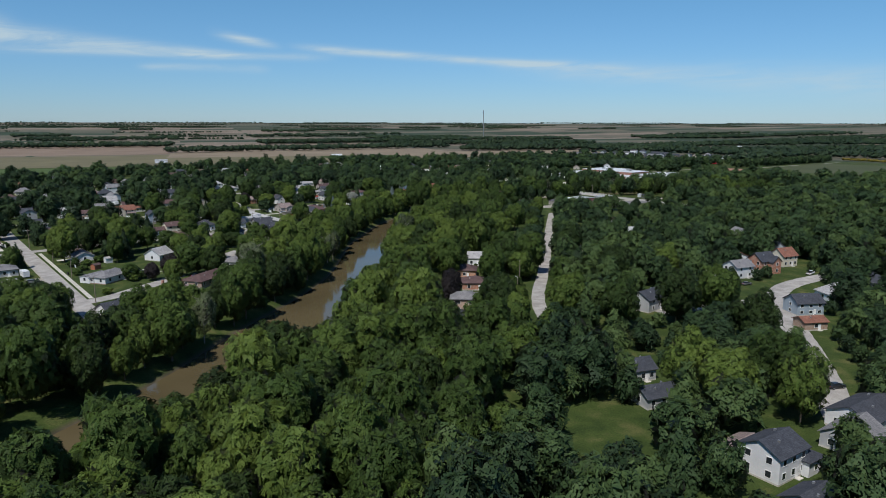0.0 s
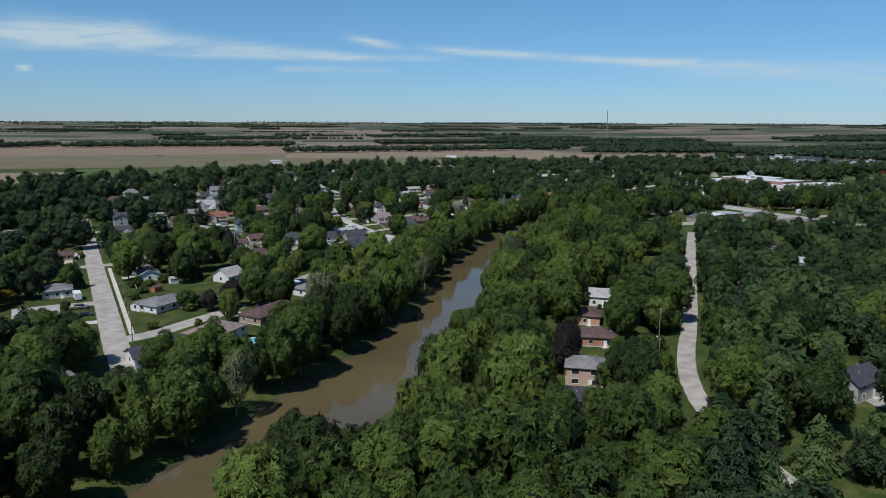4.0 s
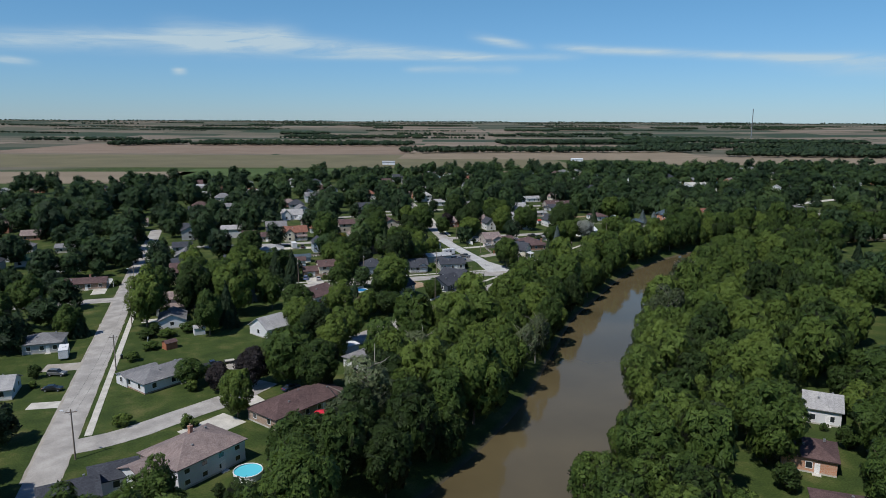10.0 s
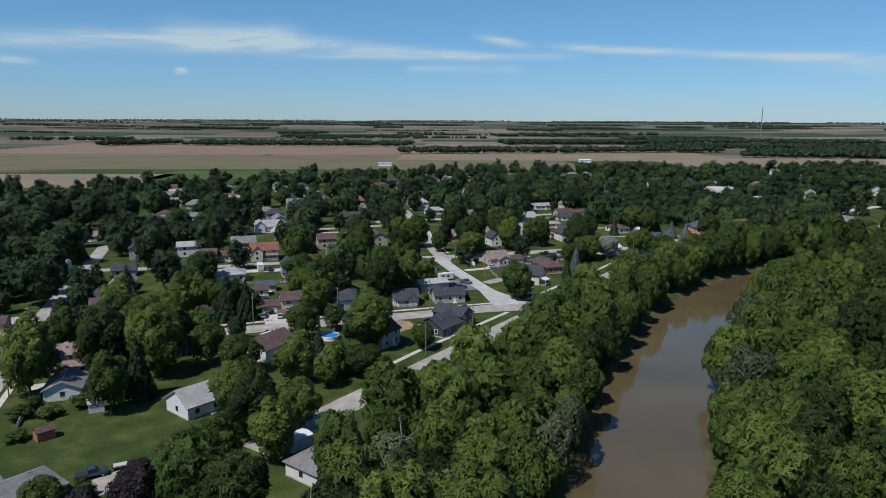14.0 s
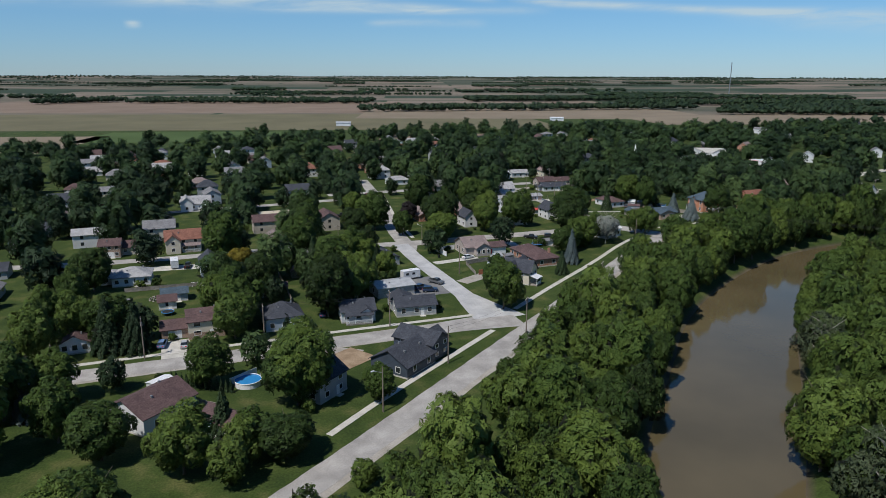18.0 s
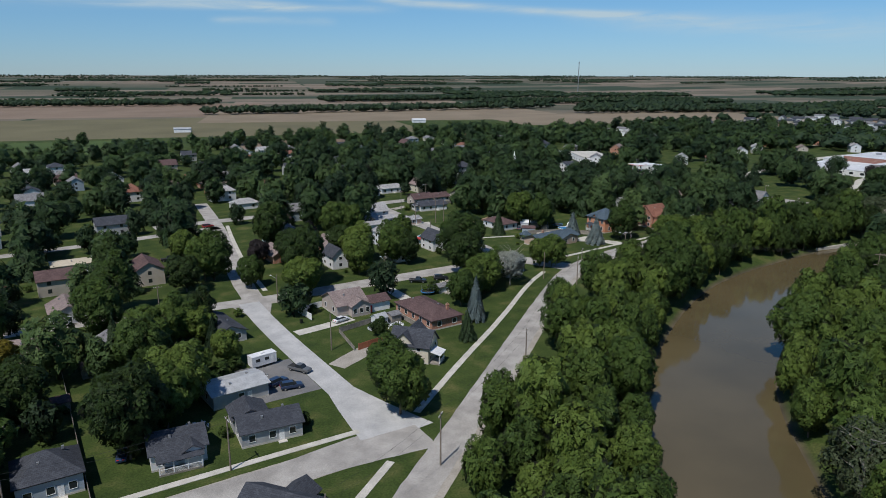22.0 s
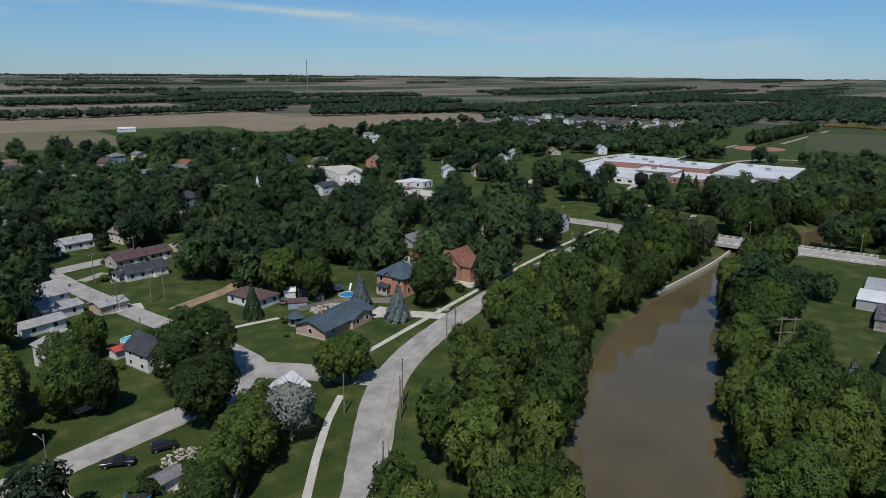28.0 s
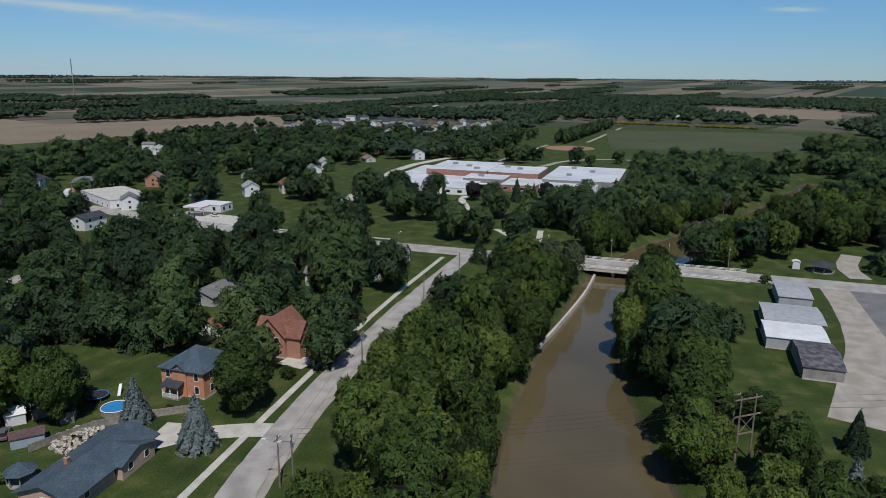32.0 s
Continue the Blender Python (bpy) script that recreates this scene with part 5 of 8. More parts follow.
o = house(323.6, 585, -6, 14, 8, 2.7, "gable", 0.45, WHITE, ROOF_DARK, "white bungalow with a charcoal roof and corner porch", wins=(4, 2, 0, 1))
porch(o, -7, 0, 5, 2, 2.4, ROOF_DARK, -90)
house(328, 602.2, 0, 11, 7.4, 3.0, "gable", 0.6, PINKGREY, ROOF_BROWN, "taupe house with a red-brown gabled roof", wins=(3, 2, 1, 2))
house(339.5, 602.2, 0, 9, 7, 2.8, "gable", 0.5, TAN, ROOF_BROWN, "tan bungalow with a red-brown roof and porch", wins=(3, 2, 1, 1))
house(354.5, 601.5, 0, 11, 7.4, 2.8, "gable", 0.5, TAN, ROOF_BROWN, "small tan house with a red-brown roof")
house(347.5, 635, 90, 10, 8, 4.2, "gable", 0.7, CREAM, ROOF_TAUPE, "cream gabled house beyond the street", storeys=2, wins=(2, 2, 1, 1))
house(330, 640, 0, 12, 8, 3.0, "gable", 0.4, WHITE, ROOF_PALE, "white house with a pale roof beyond the street")
house(316, 636, 0, 9, 8, 3.0, "gable", 0.5, WHITE, METAL_WHITE, "white garage with a bright metal roof", name="garage", category="garage")
house(374, 640, 0, 9, 8, 4.6, "gable", 0.6, BLUEGREY, ROOF_GREY, "blue-grey house among trees beyond the street", storeys=2)
house(327, 533.4, 94, 13, 8, 2.7, "hip", 0.42, WHITE, ROOF_BROWN, "white bungalow with a brown hipped roof beside a spruce", wins=(3, 3, 2, 2))
house(285.5, 475.5, 20, 9.5, 7.5, 3.6, "gable", 0.7, WHITE, METAL_WHITE, "white house with a bright metal roof beside a silvery tree", wins=(3, 2, 1, 1), vent=0)
house(256, 470, 0, 4, 3, 2.2, "gable", 0.4, WHITE, ROOF_GREY, "small weathered garden shed", wins=(0, 0, 0, 0), vent=0, name="shed", category="shed")

# ---- along the river road towards the bridge ----
o = house(327.2, 500.4, 5, 20.5, 9.6, 2.7, "gable", 0.36, BRICK_PINK, ROOF_BLUE, "long ranch house with a slate-blue shingle roof", wins=(3, 3, 1, 1), over=0.7, vent=0, chim=(-0.18, 0.12))
wing(o, 4.0, -3.8, 90, 4.6, 8.4, 2.7, "gable", 0.34, BRICK_PINK, ROOF_BLUE, (0, 0, 2, 0))
BRICK_ORANGE = brickwork("brick_orange", (0.50, 0.17, 0.075), (0.58, 0.21, 0.10), (0.50, 0.36, 0.27))
o = house(362, 505.6, 0, 10.5, 10.5, 5.8, "hip", 0.62, BRICK_ORANGE, ROOF_BLUE, "tall orange brick house with a slate-blue hipped roof", storeys=2, wins=(2, 2, 3, 2), win=(0.95, 1.6), vent=1, over=0.6)
g = wing(o, -3.0, 0.6, 0, 5, 3.4, 5.9, "gable", 0.8, BRICK_ORANGE, ROOF_BLUE, (0, 0, 0, 0))
porch(o, -5.25, 1.6, 4.0, 2.2, 2.7, ROOF_DARK, -90)
o = house(386, 500, 0, 10, 8, 5.6, "gable", 1.0, BRICK_RED, ROOF_RED, "red brick house with steep red-brown gables", storeys=2, wins=(2, 2, 2, 1))
wing(o, -1, -1.5, 90, 12, 6, 5.4, "gable", 1.05, BRICK_RED, ROOF_RED, (1, 1, 1, 1), 2)
house(391, 522, 0, 8, 6, 2.8, "gable", 0.5, TRIM, ROOF_RED, "small garage with a red-brown roof", wins=(1, 0, 0, 0), name="garage", category="garage")
house(414, 540, 0, 14, 9, 2.8, "gable", 0.4, GREY, ROOF_GREY, "grey bungalow among tall trees")
house(437, 533, 0, 9, 8, 4.6, "gable", 0.8, WHITE, ROOF_TAUPE, "white house with steep taupe gables in the trees", storeys=2)
house(438, 516, 90, 10, 7, 4.6, "gable", 0.8, WHITE, ROOF_GREY, "white house with a grey roof in the trees", storeys=2)
house(449, 506, 0, 8, 7, 3.2, "gable", 0.8, GREY, ROOF_DARK, "small dark-roofed house beneath roadside trees")
house(470, 505, 90, 9, 7, 4.4, "gable", 0.9, WHITE, ROOF_GREY, "white gabled house near the main road", storeys=2)
house(382, 580, 0, 18, 9, 3.0, "gable", 0.35, GREY, ROOF_PALE, "long grey-roofed house deep among trees")
house(438, 462, 10, 9, 7, 3.4, "gable", 0.6, WHITE, ROOF_GREY, "white riverside house behind willows")
house(426, 462, 10, 7, 7, 3.4, "gable", 0.6, WHITE, ROOF_PALE, "white riverside cottage behind willows")

# ---- south-east bank ----
o = house(126, 57.5, -4, 9.5, 8.5, 5.4, "gable", 0.5, WHITE, ROOF_DARK, "two-storey white house with a dark roof beside a lawn", storeys=2, wins=(3, 2, 2, 2))
wing(o, 0, 6.5, 0, 8, 5.5, 3.0, "gable", 0.35, TAN, ROOF_TAUPE, (1, 1, 1, 1))
wing(o, 5.5, -3.4, 0, 5, 4.5, 3.0, "hip", 0.5, WHITE, ROOF_DARK, (1, 0, 0, 1))
house(117, 46, -4, 8, 7, 2.8, "gable", 0.5, GREY, ROOF_DARK, "grey garage with a charcoal roof", name="garage", category="garage", wins=(1, 1, 0, 0))
house(136.5, 91, -18, 9, 7, 2.8, "gable", 0.5, GREY, ROOF_DARK, "dark-roofed cottage among tall trees")
house(146.5, 104, -18, 8, 7, 3.2, "gable", 0.6, GREY, ROOF_DARK, "grey cottage among tall trees")
o = house(163, 55, -4, 15, 10, 3.6, "gable", 0.42, WHITE, ROOF_DARK, "large white house with a charcoal roof", wins=(3, 3, 2, 2))
house(149, 52, 0, 10, 9, 3.4, "gable", 0.6, GREY, ROOF_GREY, "grey house with crossing gables", wins=(3, 2, 2, 2))
house(281, 150, -14, 10, 8, 5.0, "gable", 0.6, WHITE, ROOF_GREY, "white two-storey house with a grey roof", storeys=2, wins=(2, 2, 2, 2))
o = house(299, 149, -14, 9, 8, 5.6, "gable", 0.8, BRICK_RED, ROOF_DARK, "red brick gabled house with a white porch", storeys=2, wins=(2, 2, 2, 2))
wing(o, 2, -2, 90, 9, 5, 5.4, "gable", 0.9, BRICK_RED, ROOF_DARK, (1, 1, 1, 1), 2)
house(321, 150, -14, 9, 8, 5.0, "gable", 0.8, CREAM, ROOF_RED, "cream gabled house with a red-brown roof", storeys=2)
house(261, 152, -14, 9, 8, 3.0, "gable", 0.5, GREY, ROOF_PALE, "small grey house with a pale roof")
house(207, 143, 4, 12, 8, 4.6, "gable", 0.6, GREY, ROOF_DARK, "grey and white house with dark gables", storeys=2, wins=(2, 2, 1, 1))
house(245, 106, -30, 10, 8, 4.4, "gable", 0.6, BLUEGREY, ROOF_DARK, "dark blue-grey house with a charcoal roof", storeys=2)
house(228, 96, -30, 8, 6, 2.8, "gable", 0.4, BRICK_BROWN, ROOF_RED, "small brown brick outbuilding with a red roof", name="outbuilding", category="shed", wins=(1, 0, 0, 0))
o = house(153.4, 181.2, -41, 9.5, 9, 5.0, "hip", 0.4, BRICK_PINK, ROOF_GREY, "two-storey orange brick house with grey roofs", storeys=2, wins=(2, 2, 2, 2), win=(1.8, 1.2))
wing(o, -2.4, 6.8, 0, 6, 6, 3.0, "flat", 0.1, BRICK_PINK, plain("roof_weathered_deck", (0.36, 0.31, 0.27), (0.46, 0.41, 0.36), 1, 8), (1, 1, 0, 0))
house(142.6, 169.6, -41, 9, 8.5, 2.7, "hip", 0.4, BRICK_RED, ROOF_DARK, "brick bungalow with a charcoal hipped roof")
house(178.6, 204.6, -38, 10.5, 10, 2.8, "hip", 0.36, BRICK_RED, ROOF_BROWN, "red brick bungalow with a brown roof and deck", wins=(2, 2, 2, 2), vent=3)
house(189.6, 223.8, -44, 9.5, 9, 3.0, "hip", 0.42, brickwork("brick_warm", (0.46, 0.19, 0.10), (0.54, 0.25, 0.14), (0.5, 0.4, 0.32)), ROOF_BROWN, "orange brick house with a brown hipped roof", wins=(1, 2, 1, 2))
house(209.5, 239.5, -44, 7.5, 9, 3.6, "gable", 0.5, WHITE, ROOF_PALE, "white house with a pale roof among riverside trees", wins=(2, 2, 2, 1))
house(250, 211, -44, 10, 8, 3.0, "gable", 0.45, WHITE, ROOF_DARK, "white house with a charcoal roof beneath trees")
house(330, 250, -44, 16, 10, 3.4, "gable", 0.35, GREY, METAL, "long grey metal-roofed building among trees", name="workshop", category="workshop")
house(345, 268, -44, 12, 9, 3.4, "gable", 0.35, PINKGREY, ROOF_PALE, "pale-roofed house among trees")

# ---- the riverside sheds and the bridge approach ----
for sx, sy, sw, sd, sm, rm, lab in ((472.5, 375.5, 9, 16, GREY, METAL, "small block shed with a ribbed metal roof"), (448.6, 378.8, 14.6, 15.4, plain("wall_dull_red", (0.22, 0.10, 0.09), (0.30, 0.15, 0.13)), METAL, "long shed with a ribbed grey metal roof"),
                                    (433.8, 380, 14, 12.6, GREY, METAL_WHITE, "shed with a bright white metal roof")):
    house(sx, sy, 90, sw, sd, 3.0, "gable", 0.06, sm, rm, lab, wins=(0, 0, 0, 0), vent=0, name="shed", category="shed", over=0.25)
o = house(418.5, 377, 90, 8.4, 17, 3.0, "gable", 0.12, plain("block_stained", (0.22, 0.20, 0.185), (0.34, 0.31, 0.28)), plain("roof_felt_worn", (0.045, 0.045, 0.055), (0.16, 0.15, 0.16), 0.7, 4, 0.9, 0.6), "old block shed with a patched dark roof", wins=(0, 0, 0, 0), vent=0, name="shed", category="shed", over=0.25, door_at=None)
part("awning", boxes((-4, 4, -11.4, -8.7, 2.3, 2.5)), METAL, o)

# ---- the school, beyond the bridge ----
ROOF_WHITE = plain("membrane_white", (0.48, 0.50, 0.52), (0.62, 0.63, 0.645), 0.06, 1.5, 0.6, 0.05)
school = thing("school", 680, 515, 0, 0, "sprawling flat-roofed brick school with white roofs", "school")
LOTS.append((680, 512, 58))
SCHOOL_GREY = plain("panel_grey_brown", (0.20, 0.185, 0.18), (0.27, 0.25, 0.24), 0.3, 4, 0.8, 0.1)
SCHOOL_BRICK = brickwork("brick_school", (0.25, 0.085, 0.06), (0.33, 0.12, 0.08), (0.33, 0.27, 0.23))
for nm, (x0, x1, y0, y1), wm, hh in (("main_block", (-15, 29, 9, 49), SCHOOL_BRICK, 7.6), ("hall_block", (-13, 19, -23, 8.6), SCHOOL_BRICK, 7.2), ("entrance_block", (-33, -15.4, -6, 19), SCHOOL_GREY, 5.6), ("south_block", (-20, 45, -71, -27), SCHOOL_GREY, 5.4),
                                     ("front_block", (-62, -33.4, 8, 58), TRIM, 3.7), ("west_link", (-33, -15.4, 19.4, 58), TRIM, 3.6), ("low_block", (-40, -13.4, -26.6, -6.4), SCHOOL_BRICK, 3.8), ("rear_block", (-15, 24, 49.4, 64), TRIM, 4.2), ("yard_block", (-30, -20.4, -60, -27), TRIM, 3.4)):
    q = part(nm, boxes((x0, x1, y0, y1, -0.4, hh)), wm, school)
    part("roof", boxes((x0 + 0.3, x1 - 0.3, y0 + 0.3, y1 - 0.3, hh, hh + 0.12)), ROOF_WHITE, q)
    part("parapet", boxes((x0 - 0.15, x0 + 0.3, y0 - 0.15, y1 + 0.15, hh, hh + 0.4), (x1 - 0.3, x1 + 0.15, y0 - 0.15, y1 + 0.15, hh, hh + 0.4), (x0 + 0.3, x1 - 0.3, y0 - 0.15, y0 + 0.3, hh, hh + 0.4), (x0 + 0.3, x1 - 0.3, y1 - 0.3, y1 + 0.15, hh, hh + 0.4)), METAL_WHITE, q)
for i in range(7):
    window(school, -62, 12 + 7 * i, 1.2, -90, 2.6, 1.5)
for i in range(4):
    window(school, -40, -24 + 5 * i, 1.2, -90, 2.2, 1.4)
for i in range(6):
    window(school, -30, -57 + 5 * i, 1.1, -90, 2.4, 1.3)
part("entrance", boxes((-33.12, -32.9, 2, 10, 0, 2.8)), GLASS, school)
part("canopy", boxes((-38, -33.1, 0, 12, 2.9, 3.2)), METAL_WHITE, school)
for ux, uy, uz in ((4, 26, 7.7), (12, 38, 7.7), (-6, 18, 7.7), (4, -8, 7.3), (12, 2, 7.3), (0, -40, 5.5), (20, -52, 5.5), (34, -38, 5.5), (-24, 10, 5.7), (-48, 30, 3.8)):
    part("roof_unit", boxes((ux - 1.2, ux + 1.2, uy - 1.6, uy + 1.6, uz, uz + 1.3)), STEEL, school)
o = house(531, 627, 92, 15, 10, 3.6, "flat", 0.1, WHITE, METAL_WHITE, "white filling station shop with a flat roof", wins=(4, 2, 2, 2), win=(1.6, 1.8), vent=0, name="filling_station", category="shop")
o = house(534, 689, 63, 42, 22, 4.4, "flat", 0.1, TRIM, CONCRETE, "long low white building with a row of windows", wins=(9, 6, 3, 3), vent=0, name="industrial_building", category="building")
house(560, 738, 40, 22, 10, 5.0, "gable", 0.2, BRICK_BROWN, ROOF_GREY, "dark workshop with a grey roof", name="workshop", category="workshop", wins=(4, 2, 1, 1))
for hx, hy, wm, rm, st, lab in ((520, 668, WHITE, ROOF_GREY, 2, "white gabled house near the filling station"), (552, 652, GREY, ROOF_GREY, 1, "grey house beside the main road"), (575, 635, WHITE, ROOF_PALE, 2, "white house with a pale roof beside the main road"), (592, 622, CREAM, ROOF_RED, 2, "cream house with a red-brown roof"),
                                (655, 640, WHITE, ROOF_GREY, 2, "white house with a grey roof behind the park"), (690, 650, WHITE, ROOF_PALE, 2, "white gabled house behind the school"), (800, 660, BRICK_RED, ROOF_TAUPE, 1, "brick house behind the school"), (770, 610, WHITE, ROOF_PALE, 2, "tall white house by the school drive"), (742, 640, TAN, ROOF_TAUPE, 1, "tan house by the school drive")):
    house(hx, hy, 42, 11, 8, 2.7 * st, "gable", 0.6, wm, rm, lab, storeys=st)

# ---- further houses of the town, on the same grid of streets ----
def street_houses(seed, x0, x1, y0, y1, dx, dy, rz, chance, tones, label_end, size=(9, 13), two=0.35, h=2.8):
    r_ = random.Random(seed)
    n_ = 0
    for j in range(int((y1 - y0) / dy)):
        for i in range(int((x1 - x0) / dx)):
            if r_.random() > chance:
                continue
            x, y = x0 + (i + 0.5) * dx + r_.uniform(-3, 3), y0 + (j + 0.5) * dy + r_.uniform(-3, 3) + (dy * 0.22 if i % 2 else -dy * 0.22) * 0
            if any(math.hypot(x - a, y - b) < c + 8 for a, b, c in LOTS) or any(line_distance(np.array([x]), np.array([y]), p)[0] < w + 7 for p, w in ROADS):
                continue
            wn_, wm, rn, rm = r_.choice(tones)
            st = 2 if r_.random() < two else 1
            w, d = r_.uniform(*size), r_.uniform(7.5, 9.5)
            house(x, y, rz + r_.choice((0, 90, 0)) + r_.uniform(-3, 3), w, d, h * (1 if st == 1 else 1.8), r_.choice(("gable", "gable", "hip")), r_.uniform(0.4, 0.75), wm, rm, "%s house with a %s roof %s" % (wn_, rn, label_end), storeys=st, wins=(2, 0, 1, 0), vent=0, door_at=None, base=False)
            n_ += 1


TONES = [("white", WHITE, "grey", ROOF_GREY), ("white", WHITE, "pale grey", ROOF_PALE), ("grey", GREY, "charcoal", ROOF_DARK), ("tan", TAN, "brown", ROOF_BROWN), ("brick", BRICK_RED, "taupe", ROOF_TAUPE), ("cream", CREAM, "grey", ROOF_GREY), ("white", WHITE, "charcoal", ROOF_DARK), ("blue-grey", BLUEGREY, "grey", ROOF_GREY), ("white", WHITE, "red-brown", ROOF_RED)]
street_houses(3, -130, 20, 360, 860, 26, 30, 0, 0.36, TONES, "among town trees")
street_houses(4, 60, 300, 520, 880, 22, 26, 0, 0.74, TONES, "among town trees")
street_houses(5, 300, 520, 640, 900, 24, 27, 0, 0.55, TONES, "among town trees")
street_houses(14, 56, 200, 410, 520, 23, 25, 0, 0.6, TONES, "among garden trees")
street_houses(6, 540, 780, 660, 900, 28, 30, 20, 0.40, TONES, "beyond the park")
street_houses(7, 260, 420, 60, 300, 30, 30, -30, 0.32, TONES, "among south bank trees")
street_houses(8, 905, 1215, 650, 895, 24, 26, 18, 0.72, [("grey", GREY, "charcoal", ROOF_DARK), ("tan", TAN, "charcoal", ROOF_DARK), ("brown", BRICK_BROWN, "charcoal", ROOF_DARK), ("white", WHITE, "dark grey", ROOF_GREY)], "in a new estate", (12, 16), 0.3, 3.4)

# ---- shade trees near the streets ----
# camera sight lines to spots kept visible: trees that would block them are left out
SIGHT_LINES = []


def sight_lines(eye, *spots):
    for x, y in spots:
        SIGHT_LINES.append((*eye, x, y))


sight_lines((10, 12, 66), (48, 401), (47, 339), (95, 344), (63, 309), (92, 280), (104, 207), (120, 225), (153, 262), (198, 311), (190, 223))
sight_lines((10, 12, 66), (208, 239), (111, 89), (113, 79), (111, 93), (144, 95), (299, 156), (317, 150), (336, 151), (260, 128), (296, 122))
sight_lines((10, 12, 66), (222, 151), (175, 164), (236, 216), (255, 105), (220, 96), (135, 63))
sight_lines((62, 86, 67), (47, 335), (48, 411), (48, 287), (48, 266), (29, 316), (31, 353), (62, 313), (95, 346), (79, 266), (90, 280))
sight_lines((62, 86, 67), (52, 255), (33, 234), (14, 499), (0, 478), (33, 429), (67, 280), (79, 288), (78, 327), (191, 225), (186, 208))
sight_lines((62, 86, 67), (162, 192), (155, 183), (216, 244), (177, 171), (185, 177), (192, 201), (83, 253), (114, 303))
sight_lines((92, 155, 66), (50, 316), (48, 363), (50, 459), (32, 428), (65, 388), (65, 362), (94, 343), (65, 312), (98, 285), (89, 280))
sight_lines((92, 155, 66), (76, 328), (84, 333), (81, 309), (77, 289), (128, 378), (123, 426), (136, 622), (123, 526), (182, 423), (173, 392))
sight_lines((92, 155, 66), (204, 484), (201, 452), (226, 477), (242, 456), (134, 400))
sight_lines((105, 191, 65), (112, 400), (134, 402), (156, 398), (173, 390), (169, 412), (184, 424), (126, 426), (124, 518), (131, 615), (126, 370))
sight_lines((105, 191, 65), (125, 330), (133, 338), (94, 344), (65, 369), (65, 389), (79, 329), (196, 453), (203, 488))
sight_lines((128, 256, 64), (100, 400), (114, 398), (130, 397), (159, 397), (173, 398), (155, 386), (167, 381), (175, 390), (114, 378), (182, 418))
sight_lines((128, 256, 64), (167, 414), (108, 479), (124, 520), (126, 420), (148, 419), (223, 428), (241, 454), (229, 475), (200, 470), (198, 444))
sight_lines((128, 256, 64), (202, 495), (158, 353), (169, 363), (181, 376), (209, 395), (299, 462), (121, 408))
sight_lines((152, 313, 65), (199, 476), (199, 449), (201, 426), (199, 404), (206, 398), (224, 406), (252, 425), (295, 456), (317, 471), (231, 490))
sight_lines((152, 313, 65), (255, 489), (185, 420), (183, 434), (190, 475), (226, 471), (240, 453), (228, 434), (223, 424), (191, 433), (215, 448))
sight_lines((152, 313, 65), (337, 506), (371, 520), (283, 519), (241, 514), (288, 567), (228, 586), (227, 560), (188, 528), (184, 618))
sight_lines((193, 370, 66), (276, 444), (305, 467), (331, 469), (355, 475), (237, 489), (251, 490), (266, 489), (255, 481), (261, 480), (249, 468))
sight_lines((193, 370, 66), (317, 560), (325, 550), (309, 497), (299, 491), (329, 504), (323, 533), (368, 516), (322, 580), (333, 605), (342, 600))
sight_lines((193, 370, 66), (293, 581), (274, 555), (281, 520), (299, 547), (300, 562), (289, 482))
sight_lines((234, 404, 66), (328, 503), (317, 500), (335, 499), (309, 508), (321, 487), (335, 492), (363, 510), (317, 473), (340, 474), (366, 478))
sight_lines((234, 404, 66), (419, 485), (453, 489), (347, 515), (337, 524), (330, 519), (335, 511), (325, 535), (362, 532), (673, 551), (646, 520))
sight_lines((234, 404, 66), (705, 471), (483, 503), (485, 487), (468, 492), (557, 552), (552, 474), (497, 429), (493, 399), (430, 367), (474, 376))
sight_lines((234, 404, 66), (457, 378), (439, 379), (426, 376), (449, 391), (388, 382), (373, 395), (382, 396), (402, 432), (430, 432), (347, 421))
sight_lines((234, 404, 66), (535, 638), (591, 635), (540, 693))
sight_lines((248, 412, 65), (502, 598), (508, 606), (514, 614), (521, 632), (516, 674), (522, 686), (512, 664), (531, 676), (551, 621), (540, 586), (575, 590))
SIGHT_LINES = np.array(SIGHT_LINES, float)


def blocks_view(x, y, h, r, share=0.8):
    """Whether a tree of height h and crown radius r would block a camera sight line."""
    d = SIGHT_LINES[:, :2] - SIGHT_LINES[:, 3:5]
    s_ = np.clip(((x - SIGHT_LINES[:, 3]) * d[:, 0] + (y - SIGHT_LINES[:, 4]) * d[:, 1]) / (d * d).sum(1), 0, 1)
    off = np.hypot(SIGHT_LINES[:, 3] + s_ * d[:, 0] - x, SIGHT_LINES[:, 4] + s_ * d[:, 1] - y)
    return bool(((off < share * r) & (1 + s_ * (SIGHT_LINES[:, 2] - 1) < 0.95 * h)).any())


PATH = np.array([(0, 0), (55, 74), (92, 155), (117, 227), (152, 313), (199, 375), (248, 412)])
stand_spots = []          # shade trees too far off to be picked apart


def shade_tree(kind, x, y, h, w):
    if kind == "broad" and line_distance(np.array([x]), np.array([y]), PATH)[0] > 150:
        stand_spots.append((x, y, h, w / 2.25))
        TREES.append((x, y, w / 2))
    else:
        tree(kind, x, y, h, w)


def rows_of(kind, *spots):
    for s in spots:
        if bank_side(np.array([s[0]]), np.array([s[1]]))[0] > 1.5:
            if s[2] == 17:
                tall = RNG.uniform(12.5, 17)
                s = (s[0], s[1], tall, tall * 0.9)
            if kind == "broad" and blocks_view(s[0], s[1], s[2], s[3] / 2, 0.5):
                continue
            shade_tree(kind, *s)


